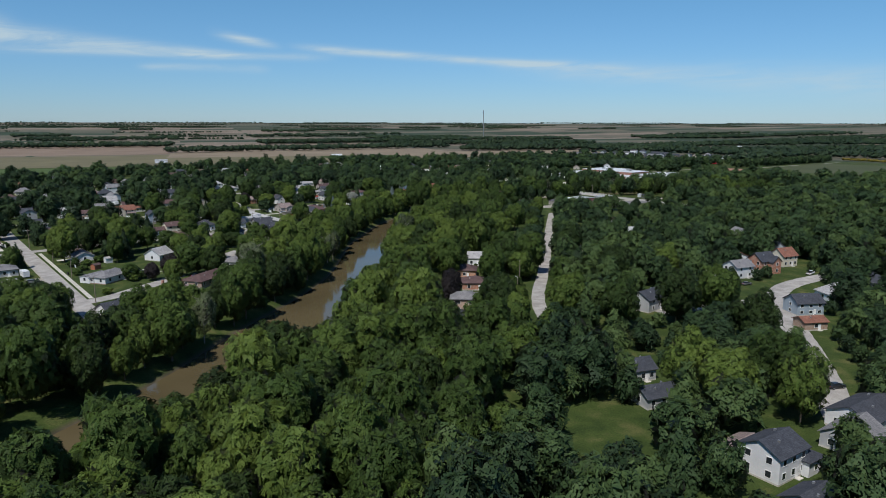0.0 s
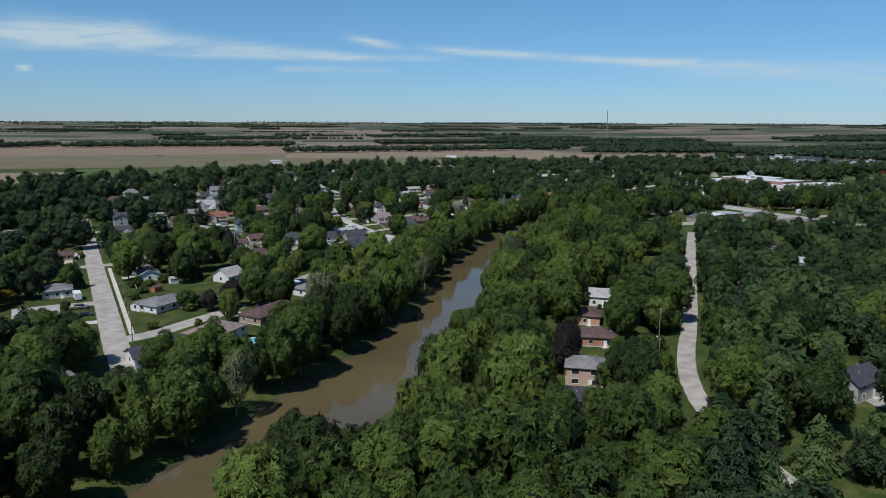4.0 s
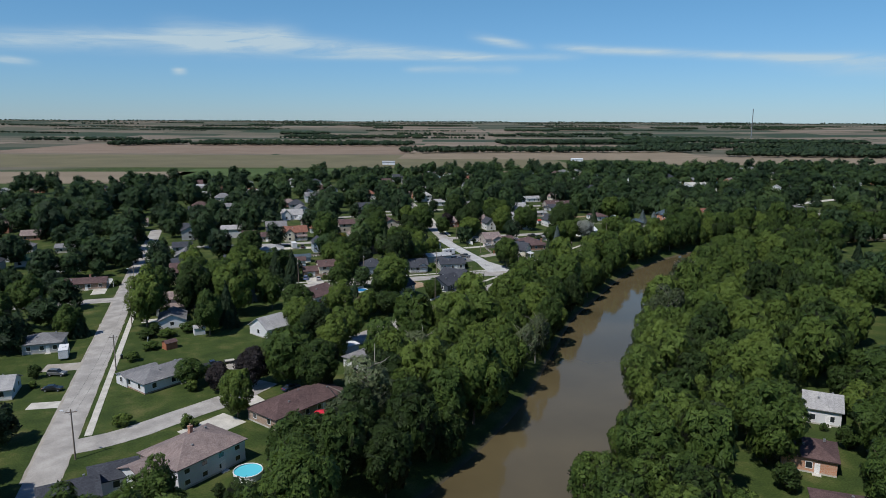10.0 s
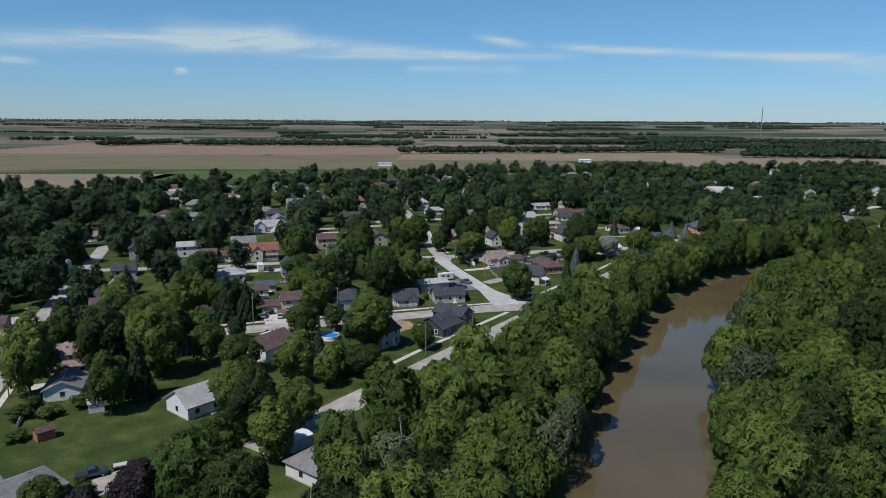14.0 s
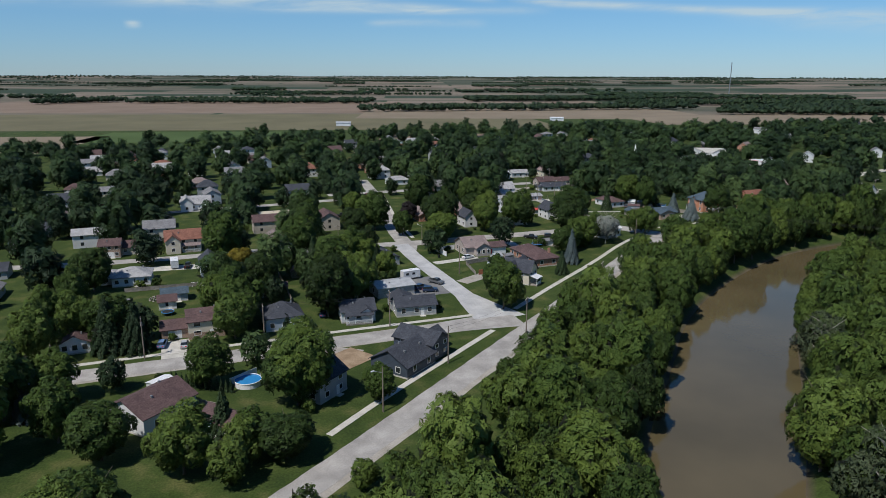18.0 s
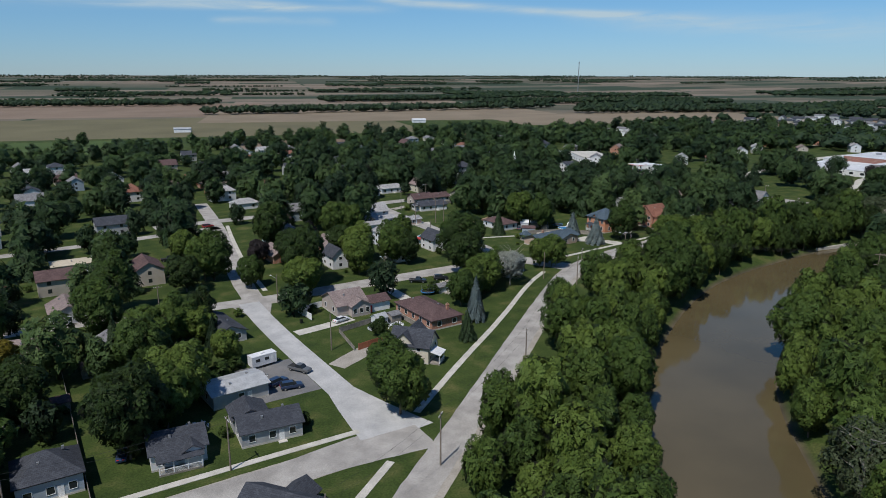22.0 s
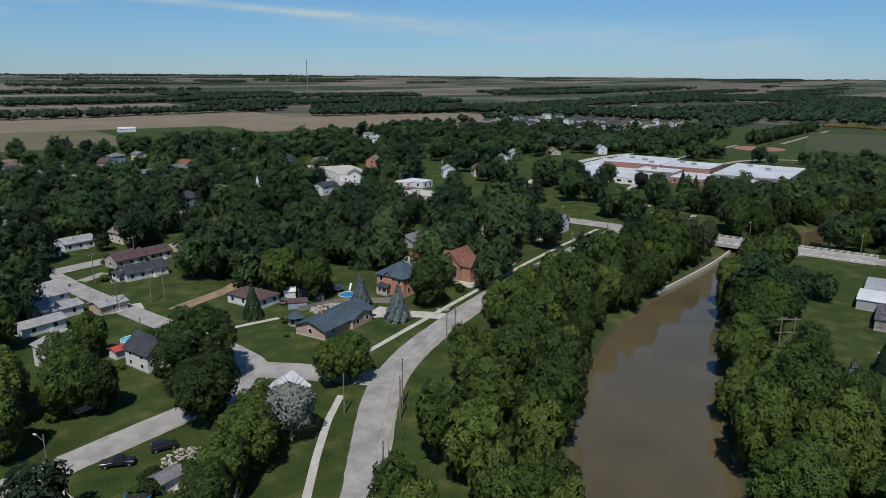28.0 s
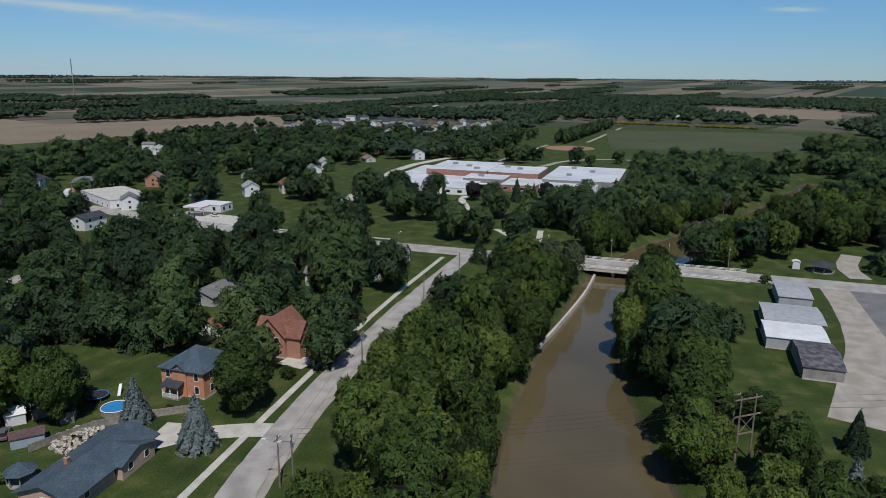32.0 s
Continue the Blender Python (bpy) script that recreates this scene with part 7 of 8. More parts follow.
for (x, y), away in zip(cand[keep], ahead[keep]):
    r = rng.uniform(2.6, 6.4) if away < 260 else rng.uniform(4.2, 7.6)
    gap = 0.74 if x < 520 and y > 230 else 0.66
    wooded = (392 < x < 482 and 497 < y < 606) or (342 < x < 482 and 552 < y < 604) or (330 < x < 490 and 648 < y < 760) or (x > 535 and y < 458) or (y < 260 and x > 60)
    if not wooded and rng.random() > (0.10 if 195 < x < 400 and 395 < y < 600 else 0.4 if x < 200 and y < 470 else 0.22 if x < 520 and y < 640 else 0.17 if x < 520 else 0.3):
        continue
    if space.free(x, y, r, gap) and clear_spot(x, y, r):
        space.add(x, y, r)
        h = r * 2 * rng.uniform(0.95, 1.25) + (2 if away < 330 else 0)
        if blocks_view(x, y, h, 1.1 * r):
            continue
        (near_spots if away < 105 else mid_spots if away < 330 else far_spots).append((x, y, h, r))

# trees that close over the south-east road
for s_ in np.arange(-20, 300, 7.5):
    q = np.array([150.0, 140.0]) + s_ * np.array([0.735, 0.678])
    for off in (-8.5, 9.0):
        x, y = q + off * np.array([-0.678, 0.735]) + rng.normal(size=2)
        if rng.random() < 0.85 and space.free(x, y, 3, 0.5) and not 22 < s_ < 62 and not (np.hypot(lots_xy[:, 0] - x, lots_xy[:, 1] - y) < 7).any():
            space.add(x, y, 4.4)
            if not blocks_view(x, y, 13, 4.6):
                near_spots.append((x, y, rng.uniform(11, 15), rng.uniform(3.8, 5)))

# trees capped low to fit the camera's view of these houses, road and river reaches
SIGHT = [((261, 148), (205, 112)), ((281, 146), (228, 112)), ((299, 145), (248, 112)), ((321, 146), (262, 108)), ((207, 139), (160, 98)), ((245, 102), (190, 72)), ((126, 57), (92, 42)),
         ((65, 381), (66, 338)), ((67, 361), (70, 325)), ((96, 341), (86, 312)), ((283, 517), (262, 478)), ((289, 577), (276, 535)), ((263, 511), (250, 472)), ((75, 259), (50, 222)), ((98, 280), (78, 246)), ((114, 311), (188, 368)), ((178.6, 204.6), (158, 187)), ((188.4, 222.6), (166, 204)), ((153.4, 181), (134, 163)), ((209.5, 239.5), (188, 220)), ((490, 402), (440, 405)), ((490, 388), (445, 392)), ((84, 254), (70, 228)), ((108, 222), (84, 170)), ((100, 226), (76, 176)), ((150, 258), (122, 206)), ((216, 334), (190, 290))]


def kept_low(spots):
    out = []
    for x, y, h, r in spots:
        if any(line_distance(np.array([x]), np.array([y]), np.array(s_))[0] < 7.5 for s_ in SIGHT):
            h, r = min(h, 5.5), min(r, 2.4)
        out.append((x, y, h, r))
    return out


near_spots, mid_spots = kept_low(near_spots), kept_low(mid_spots) + stand_spots
corridor = bank_side(*np.array(near_spots)[:, :2].T)
order = np.argsort(corridor)
river_spots = []
for rank, i in enumerate(order):
    x, y, h, r = near_spots[i]
    pick = RNG.random()
    if rank < 130:
        tree("airy" if pick < 0.10 and corridor[i] < 14 else "broad", x, y, h, 2.25 * r)
    elif corridor[i] < 75:
        river_spots.append((x, y, h, r))
    else:
        mid_spots.append((x, y, h, r))


bush_at = 0
while bush_at < 120:
    hx, hy, hr = LOTS[RNG.randrange(len(LOTS))]
    a = RNG.uniform(0, 6.28)
    x, y = hx + (hr + RNG.uniform(0, 5)) * math.cos(a), hy + (hr + RNG.uniform(0, 5)) * math.sin(a)
    if 20 < x < 470 and 230 < y < 620 and clear_spot(x, y, 1.2) and bank_side(np.array([x]), np.array([y]))[0] > 8:
        w = RNG.uniform(1.6, 3.8)
        tree("bush", x, y, w * RNG.uniform(0.7, 1.1), w)
        bush_at += 1
    else:
        bush_at += 0.01


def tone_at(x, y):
    """Darker tones upstream on the outer bank, brighter ones along the river road, a mix elsewhere."""
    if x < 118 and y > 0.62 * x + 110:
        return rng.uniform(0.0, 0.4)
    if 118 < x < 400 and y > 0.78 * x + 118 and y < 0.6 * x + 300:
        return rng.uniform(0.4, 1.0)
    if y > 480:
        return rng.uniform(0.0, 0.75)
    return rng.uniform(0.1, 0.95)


def joined_trees(name, spots, models, material, label, category="woods"):
    """Many trees as one mesh."""
    packs = []
    heights = land(*np.array(spots)[:, :2].T)
    for (x, y, h, r), z in zip(spots, heights):
        groups = models[int(rng.integers(len(models)))]
        a = rng.uniform(0, 6.28)
        ca, sa = math.cos(a) * 2.25 * r, math.sin(a) * 2.25 * r
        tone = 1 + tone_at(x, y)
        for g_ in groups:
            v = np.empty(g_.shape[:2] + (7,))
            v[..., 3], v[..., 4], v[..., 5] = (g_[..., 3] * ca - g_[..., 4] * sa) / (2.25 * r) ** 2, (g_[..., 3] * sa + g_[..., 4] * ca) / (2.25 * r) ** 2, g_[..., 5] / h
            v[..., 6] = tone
            v[..., 0], v[..., 1], v[..., 2] = g_[..., 0] * ca - g_[..., 1] * sa + x, g_[..., 0] * sa + g_[..., 1] * ca + y, g_[..., 2] * h + z
            packs.append(v)
    by = {}
    for v in packs:
        by.setdefault(v.shape[1], []).append(v)
    me = soup_mesh(name, [np.concatenate(v) for v in by.values()])
    me.materials.append(material)
    return tagged(new(name, me), label, category, kind="stuff")


for u in np.linspace(0, 1, 62):
    for off in (0, 8):
        far_spots.append((948 + 247 * u + rng.uniform(-1, 1), 520 - 21 * u + off, rng.uniform(11, 14), 3.4))
RIVER_MODELS = [[*round_crown(150 + s, 820, 0.070, 26, 0.06, four=False, core=0.6)] for s in range(6)]
MID_MODELS = [[*round_crown(200 + s, 270, 0.11, 14, 0.04, four=False, core=0.75, loose=0.4)] for s in range(11)] + [[*cone_crown(230, 200, 0.12, four=False)]]
FAR_MODELS = [[*round_crown(300 + s, 60, 0.17, 9, 0.02, four=False, core=0.95, loose=0.3, ragged=0.3)] for s in range(11)] + [[*cone_crown(330, 60, 0.2, four=False)]]
joined_trees("river_woods", river_spots, RIVER_MODELS, LEAF, "dense leafy green trees along the river")
joined_trees("yard_woods", mid_spots, MID_MODELS, LEAF_FAR, "dense leafy green trees between the houses")
joined_trees("town_woods", far_spots, FAR_MODELS, LEAF_FAR, "dense leafy green trees over the far town")

# ---- tree lines and woods out on the plain, in the lie of the fields ----
ca, sa = math.cos(radians(-18)), math.sin(radians(-18))
plain_spots = []


def on_plain(u, v):
    return u * ca - v * sa, u * sa + v * ca


for k_ in range(150):
    u, v = rng.uniform(-4800, 4800), 700 + 4200 * rng.random() ** 0.75
    long_, deep = rng.uniform(90, 700), float(rng.choice([8, 10, 60, 110, 160]))
    v = round(v / 130) * 130 + rng.uniform(-6, 6)
    v_far = 1 if v < 1900 else 3.2
    n_ = int(long_ / 4.5 if deep < 25 else long_ * deep / 170 / v_far ** 0.7)
    pu, pv = u + rng.uniform(0, long_, n_), v + rng.uniform(0, deep, n_)
    px, py = on_plain(pu, pv)
    rr = np.hypot(px - MID[0], py - MID[1])
    ok = (rr > 1080) & (rr < 4960) & ~((px > 640) & (py < 600) & (rr < 1300))
    for x, y, q in zip(px[ok], py[ok], rr[ok]):
        s = 1 / float(far_scale(np.array(q)))
        r = rng.uniform(6, 8.5) * max(s, 0.5) * (v_far ** 0.42 if deep > 25 else 0.8)
        plain_spots.append((x, y, min(r * 1.8, 15) * max(s, 0.5) ** 0.3, r))
# long belts of wood beyond the town
for (ax, ay), (bx, by), deep in (((431, 1425), (1078, 1325), 45), ((979, 1158), (1298, 1028), 40), ((803, 1784), (1248, 1720), 90), ((1060, 1190), (1435, 950), 60), ((1034, 1500), (1500, 1380), 80), ((1099, 1240), (1397, 1231), 50), ((-118, 1899), (46, 2006), 60)):
    long_ = math.hypot(bx - ax, by - ay)
    for k_ in range(int(long_ * deep / 75)):
        f, g_ = rng.random(), rng.uniform(0, deep)
        r = rng.uniform(5.5, 8.5)
        plain_spots.append((ax + (bx - ax) * f - (by - ay) / long_ * g_, ay + (by - ay) * f + (bx - ax) / long_ * g_, rng.uniform(11, 17), r))
# woods to the east and along the far river
for k_ in range(13500):
    x, y = rng.uniform(700, 2600), rng.uniform(-700, 1100)
    if 700 < x < 1330 and 215 < y < 590 or 890 < x < 1230 and 620 < y < 900:
        continue
    if x < 760 and y > 300 or abs(x - 985) < 250 and abs(y - 1050) < 130:
        continue
    if math.sin(x * 0.006 + 1.2 * math.sin(y * 0.008)) + math.sin(y * 0.011 + 2) > -0.75:
        r = rng.uniform(6, 10)
        plain_spots.append((x, y, rng.uniform(11, 16), r))
for a in np.arange(-32, 132, 0.22):
    for q in (3960, 4280, 4560, 4860):
        if math.sin(a * 0.9 + q) + math.sin(a * 0.37 + q * 2) > (-0.9 if q > 4500 else 0.5):
            x, y = MID[0] + q * math.cos(radians(a + rng.uniform(0, 0.2))), MID[1] + q * math.sin(radians(a))
            plain_spots.append((x, y, 8 + 5 * rng.random(), 9.0))
PLAIN_MODELS = [[*round_crown(400 + s, 6, 0.24, 1, 0.0, four=False, core=1.15, loose=0.3)] for s in range(5)]
joined_trees("golden_hedge", [(1212 + (y_ - 334) * 0.2 + rng.uniform(-1, 1), y_, rng.uniform(6.5, 8), 3.2) for y_ in np.arange(322, 500, 3.2) if abs(y_ - 397) > 4], PLAIN_MODELS, LEAF_YELLOW, "long golden hedge beyond the playing field", "hedge")
joined_trees("far_woods", plain_spots, PLAIN_MODELS, LEAF_HAZED, "distant dark woods and hedgerows across the plain")

# ---- fields beyond the town ----
def field(x, y, w, d, rz, c1, c2, label, z=0.12, rows=3.0):
    """A tilled or sown field with faint rows."""
    m, n, l, b = shader("field_soil", 0.95, 0, 0.2)
    co = n.new("ShaderNodeTexCoord")
    co.name = "coords"
    wv_ = n.new("ShaderNodeTexWave")
    wv_.bands_direction = "Y"
    wv_.inputs["Scale"].default_value, wv_.inputs["Distortion"].default_value = 0.314 / rows, 1.5
    l.new(co.outputs["Object"], wv_.inputs["Vector"])
    big = noise_node(n, l, 0.012, 5)
    col = ramp(n, l, big.outputs["Fac"], [(0.3, c1), (0.7, c2)]).outputs["Color"]
    col = mix(n, l, "MULTIPLY", 0.35, col, ramp(n, l, wv_.outputs["Fac"], [(0, (0.75, 0.75, 0.75)), (1, (1.15, 1.15, 1.15))]).outputs["Color"])
    l.new(col, b.inputs["Base Color"])
    ob = part("field", boxes((-w / 2, w / 2, -d / 2, d / 2, -1, 0)), m, None)
    ob.matrix_basis = pose(x, y, z, 0, 0, rz)
    return tagged(ob, label, "field", kind="structure")


TILLED = ((0.175, 0.130, 0.095), (0.225, 0.170, 0.125))
STUBBLE = ((0.18, 0.145, 0.10), (0.235, 0.19, 0.135))
OLIVE = ((0.115, 0.105, 0.06), (0.155, 0.14, 0.08))
CROP = ((0.050, 0.080, 0.022), (0.075, 0.110, 0.035))
field(140, 1015, 190, 120, -15, *CROP, "dark green crop field beyond the town")
field(-70, 1000, 240, 160, -15, *STUBBLE, "pale tilled field at the town's edge")
field(90, 1290, 1100, 330, -16, *OLIVE, "wide olive and tan field")
field(160, 1740, 900, 480, -18, *TILLED, "broad reddish brown tilled field")
field(700, 1320, 560, 330, -20, *STUBBLE, "broad brown tilled field beyond the trees", 0.16)
field(985, 1050, 460, 230, -16, *STUBBLE, "brown tilled field with a farm track", 0.2)
field(385, 930, 120, 80, -20, *TILLED, "small reddish tilled field between the trees", 0.18)
field(1048, 380, 236, 216, 7, (0.052, 0.064, 0.030), (0.078, 0.088, 0.042), "dark green crop rows beyond the playing field", 0.15)
field(-420, 1120, 380, 240, -15, *CROP, "green crop field beyond the town", 0.14)
field(1500, 800, 300, 200, -15, *OLIVE, "olive field beyond the new houses", 0.14)
field(1750, 250, 420, 240, -10, *STUBBLE, "pale field beyond the far woods", 0.14)

# ---- vehicles ----
def wheel_mesh():
    t, r = bmesh.new(), bmesh.new()
    rod(t, (0, -0.11, 0), (0, 0.11, 0), 0.33, 0.33, 14)
    rod(r, (0, -0.12, 0), (0, 0.12, 0), 0.2, 0.2, 10)
    out = []
    for nm, b in (("tyre", t), ("rim", r)):
        me = bpy.data.meshes.new(nm)
        b.to_mesh(me)
        b.free()
        out.append(me)
    return out


WHEEL = wheel_mesh()
SHAPES = {
    "sedan": ([(-2.3, 0.35), (-2.35, 0.7), (-2.2, 0.92), (-1.5, 0.98), (1.0, 0.98), (2.1, 0.86), (2.32, 0.65), (2.3, 0.35)], [(-1.75, 0.95), (-1.15, 1.42), (0.35, 1.45), (1.15, 0.95)], 0.86),
    "suv": ([(-2.35, 0.4), (-2.38, 0.8), (-2.3, 1.05), (1.0, 1.08), (2.15, 0.98), (2.35, 0.7), (2.32, 0.4)], [(-2.25, 1.03), (-2.0, 1.68), (0.3, 1.7), (1.1, 1.03)], 0.92),
    "pickup": ([(-2.8, 0.45), (-2.82, 1.05), (-0.75, 1.05), (1.3, 1.1), (2.55, 1.02), (2.75, 0.75), (2.7, 0.45)], [(-0.7, 1.02), (-0.6, 1.72), (0.75, 1.74), (1.4, 1.06)], 0.95),
    "van": ([(-2.6, 0.4), (-2.62, 1.95), (-2.5, 2.05), (1.1, 2.05), (2.0, 1.2), (2.55, 1.0), (2.55, 0.4)], [(1.0, 1.2), (1.05, 1.95), (1.25, 1.9), (1.95, 1.2)], 0.98),
}


def car(kind, x, y, rz, colour, label, z=0.06):
    body, cabin, half = SHAPES[kind]
    ob = thing("car" if kind != "pickup" else "pickup_truck", x, y, z, rz, label, "car" if kind != "pickup" else "truck")
    key = ("car", kind)
    bm = extruded(body, -half, half)
    bmesh.ops.bevel(bm, geom=[e for e in bm.edges if abs(e.verts[0].co.y - e.verts[1].co.y) < 1e-6], offset=0.08, segments=1, affect="EDGES")
    part("body", bm, colour, ob)
    bm = bmesh.new()
    lo, hi = half - 0.1, half - 0.26
    xs = cabin
    v = [bm.verts.new(p) for s in (-1, 1) for p in ((xs[0][0], s * lo, xs[0][1]), (xs[1][0], s * hi, xs[1][1]), (xs[2][0], s * hi, xs[2][1]), (xs[3][0], s * lo, xs[3][1]))]
    for f in ((0, 1, 2, 3), (7, 6, 5, 4), (0, 4, 5, 1), (1, 5, 6, 2), (2, 6, 7, 3), (3, 7, 4, 0)):
        bm.faces.new([v[i] for i in f])
    part("glazing", bm, GLASS, ob)
    part("roof_panel", boxes((xs[1][0] + 0.05, xs[2][0] - 0.05, -hi + 0.02, hi - 0.02, xs[1][1] - 0.02, xs[1][1] + 0.045)), colour, ob)
    for s in (-1, 1):
        for wx in (body[0][0] + 0.85, body[-1][0] - 0.85):
            wh = part("wheel", WHEEL[0], TYRE, ob, m=pose(wx, s * (half - 0.1), 0.33))
            part("rim", WHEEL[1], STEEL, wh)
        part("headlight", boxes((body[-2][0] - 0.06, body[-2][0] + 0.02, s * (half - 0.45) - 0.18, s * (half - 0.45) + 0.18, 0.68, 0.8)), GLASS, ob)
        part("tail_light", boxes((body[0][0] - 0.06, body[0][0] + 0.04, s * (half - 0.4) - 0.18, s * (half - 0.4) + 0.18, 0.72, 0.88)), PLASTIC_RED, ob)
    if kind == "pickup":
        part("bed", boxes((-2.7, -0.85, -half + 0.12, half - 0.12, 1.02, 1.075)), TYRE, ob)
    return ob


car("sedan", 218.5, 462.4, 14, CAR_WHITE, "white sedan parked on a concrete driveway")
car("pickup", 254.6, 482.4, -40, CAR_BLACK, "black pickup parked on the grass")
car("suv", 262.4, 480.8, -25, CAR_BLACK, "dark estate car parked on the grass")
car("suv", 116.6, 412.6, 80, CAR_LIGHTBLUE, "blue hatchback on a driveway")
car("sedan", 121.6, 410.6, 84, CAR_SILVER, "silver sedan on a driveway")
car("suv", 192.2, 430.6, -10, CAR_BLUE, "dark blue car in a gravel yard")
car("pickup", 197.0, 438, -60, CAR_GREY, "dark pickup in a gravel yard")
car("suv", 190.4, 434, 20, CAR_BLUE, "navy car in a gravel yard")
car("sedan", 41.5, 309.8, -10, CAR_BLACK, "black sedan beside the street")
car("suv", 40.5, 321, -20, CAR_GREY, "dark car beside the street")
car("pickup", 78.8, 315.4, 12, CAR_BLUE, "dark blue pickup near a flat trailer")
car("sedan", 97.2, 292.6, 30, CAR_BLUE, "dark car on a concrete drive")
car("sedan", 157.4, 420.4, 75, CAR_BLUE, "dark blue car on a gravel drive")
car("pickup", 124.6, 485.4, 80, CAR_BLACK, "black pickup on a wide drive")
car("sedan", 180, 68, -25, CAR_BLACK, "black car on a pale drive")
car("sedan", 194, 61.8, -25, CAR_GREY, "dark car on a pale drive")
car("pickup", 310, 132.5, 5, CAR_WHITE, "white pickup on the street")
car("sedan", 269, 139.5, -14, CAR_GREY, "dark car in a driveway")
car("suv", 331.7, 525.6, 40, CAR_GREY, "grey car beside a gravel path")
car("pickup", 409.6, 525.4, -10, CAR_WHITE, "white pickup among the trees")
car("pickup", 371, 635.4, 0, CAR_WHITE, "white pickup beyond the street")
car("sedan", 221, 300.5, -20, CAR_BLACK, "dark car on a riverside drive")
car("suv", 188.6, 200.4, -42, CAR_BLACK, "black car beside a brick bungalow")
car("suv", 220, 601, 8, CAR_RED, "dark red van by the street")
car("pickup", 193.5, 552.5, -5, CAR_BLACK, "dark pickup on a drive")
car("sedan", 160.8, 510, 70, CAR_GREY, "grey car on a drive")
car("sedan", 512, 632, 80, CAR_SILVER, "silver car at the filling station")
car("sedan", 518, 617, 70, CAR_WHITE, "white car at the filling station")
car("van", 135, 588, 85, CAR_WHITE, "white van in a yard")


def camper(x, y, rz, label):
    ob = thing("camper_trailer", x, y, 0.05, rz, label, "caravan")
    part("body", boxes((-3, 3, -1.2, 1.2, 0.55, 2.9), (-3.05, 3.05, -1.22, 1.22, 2.86, 2.96)), METAL_WHITE, ob)
    for u in (-1.6, 0.6):
        part("window", boxes((u - 0.5, u + 0.5, -1.23, -1.19, 1.6, 2.3)), GLASS, ob)
    part("door", boxes((1.7, 2.4, -1.23, -1.19, 0.7, 2.5)), TRIM, ob)
    part("drawbar", boxes((3, 4.2, -0.06, 0.06, 0.45, 0.55)), STEEL, ob)
    for s in (-1, 1):
        part("wheel", WHEEL[0], TYRE, ob, m=pose(-0.3, s * 1.1, 0.33))
    part("roof_unit", boxes((-0.5, 0.5, -0.4, 0.4, 2.96, 3.25)), TRIM, ob)


camper(39.6, 336, 96, "white camper trailer beside a house")
camper(120.4, 486.6, 92, "white camper trailer on a wide drive")
camper(191, 445.6, 8, "white tarpaulin-covered trailer in a gravel yard")
camper(136, 586, 90, "white camper in a back yard")
bus = thing("bus", 538, 727, 0.05, 40, "long white bus beside a workshop", "bus")
part("body", boxes((-6, 6, -1.25, 1.25, 0.5, 3.1)), METAL_WHITE, bus)
for i in range(8):
    part("window", boxes((-5.4 + i * 1.4, -4.3 + i * 1.4, -1.27, -1.24, 1.7, 2.5)), GLASS, bus)
tr = thing("utility_trailer", 83.4, 317.4, 0.05, 10, "small flat trailer with a pale load", "trailer")
part("bed", boxes((-1.5, 1.5, -0.9, 0.9, 0.5, 0.62)), TYRE, tr)
part("load", boxes((-1.2, 1.2, -0.7, 0.7, 0.62, 0.8)), CONCRETE, tr)
part("drawbar", boxes((1.5, 2.4, -0.05, 0.05, 0.45, 0.52)), STEEL, tr)
for s in (-1, 1):
    part("wheel", WHEEL[0], TYRE, tr, m=pose(0, s * 0.98, 0.33))


# ---- poles, lamps and cables ----


def pole(x, y, h=10.0, lamp=None, arm=True, rz=0.0, can=False, label="weathered wooden utility pole beside the street"):
    ob = thing("utility_pole" if lamp is None else "street_lamp", x, y, 0, rz, label, "utility pole" if lamp is None else "street lamp")
    bm = bmesh.new()
    rod(bm, (0, 0, -0.5), (0, 0, h), 0.17, 0.11, 9)
    part("pole", bm, WOOD_POLE, ob)
    if arm:
        part("crossarm", boxes((-1.1, 1.1, -0.06, 0.06, h - 0.7, h - 0.55)), WOOD_POLE, ob)
        for u in (-1.0, -0.45, 0.45, 1.0):
            bm = bmesh.new()
            rod(bm, (u, 0, h - 0.55), (u, 0, h - 0.32), 0.05, 0.04, 6)
            part("insulator", bm, TRIM, ob)
    if can:
        bm = bmesh.new()
        rod(bm, (0.32, 0, h - 2.4), (0.32, 0, h - 1.5), 0.24, 0.24, 10)
        part("transformer", bm, STEEL, ob)
    if lamp is not None:
        bm = bmesh.new()
        a = radians(lamp)
        rod(bm, (0, 0, h - 1.2), (math.cos(a) * 1.9, math.sin(a) * 1.9, h - 0.5), 0.045, 0.04, 6)
        part("lamp_arm", bm, STEEL, ob)
        hd = part("lamp_head", boxes((-0.35, 0.35, -0.14, 0.14, -0.08, 0.08)), METAL_WHITE, ob, m=pose(math.cos(a) * 2.1, math.sin(a) * 2.1, h - 0.48, 0, 0, lamp))
        part("lens", boxes((-0.25, 0.25, -0.1, 0.1, -0.11, -0.08)), GLASS, hd)
    return Vector((x, y, h - 0.4))


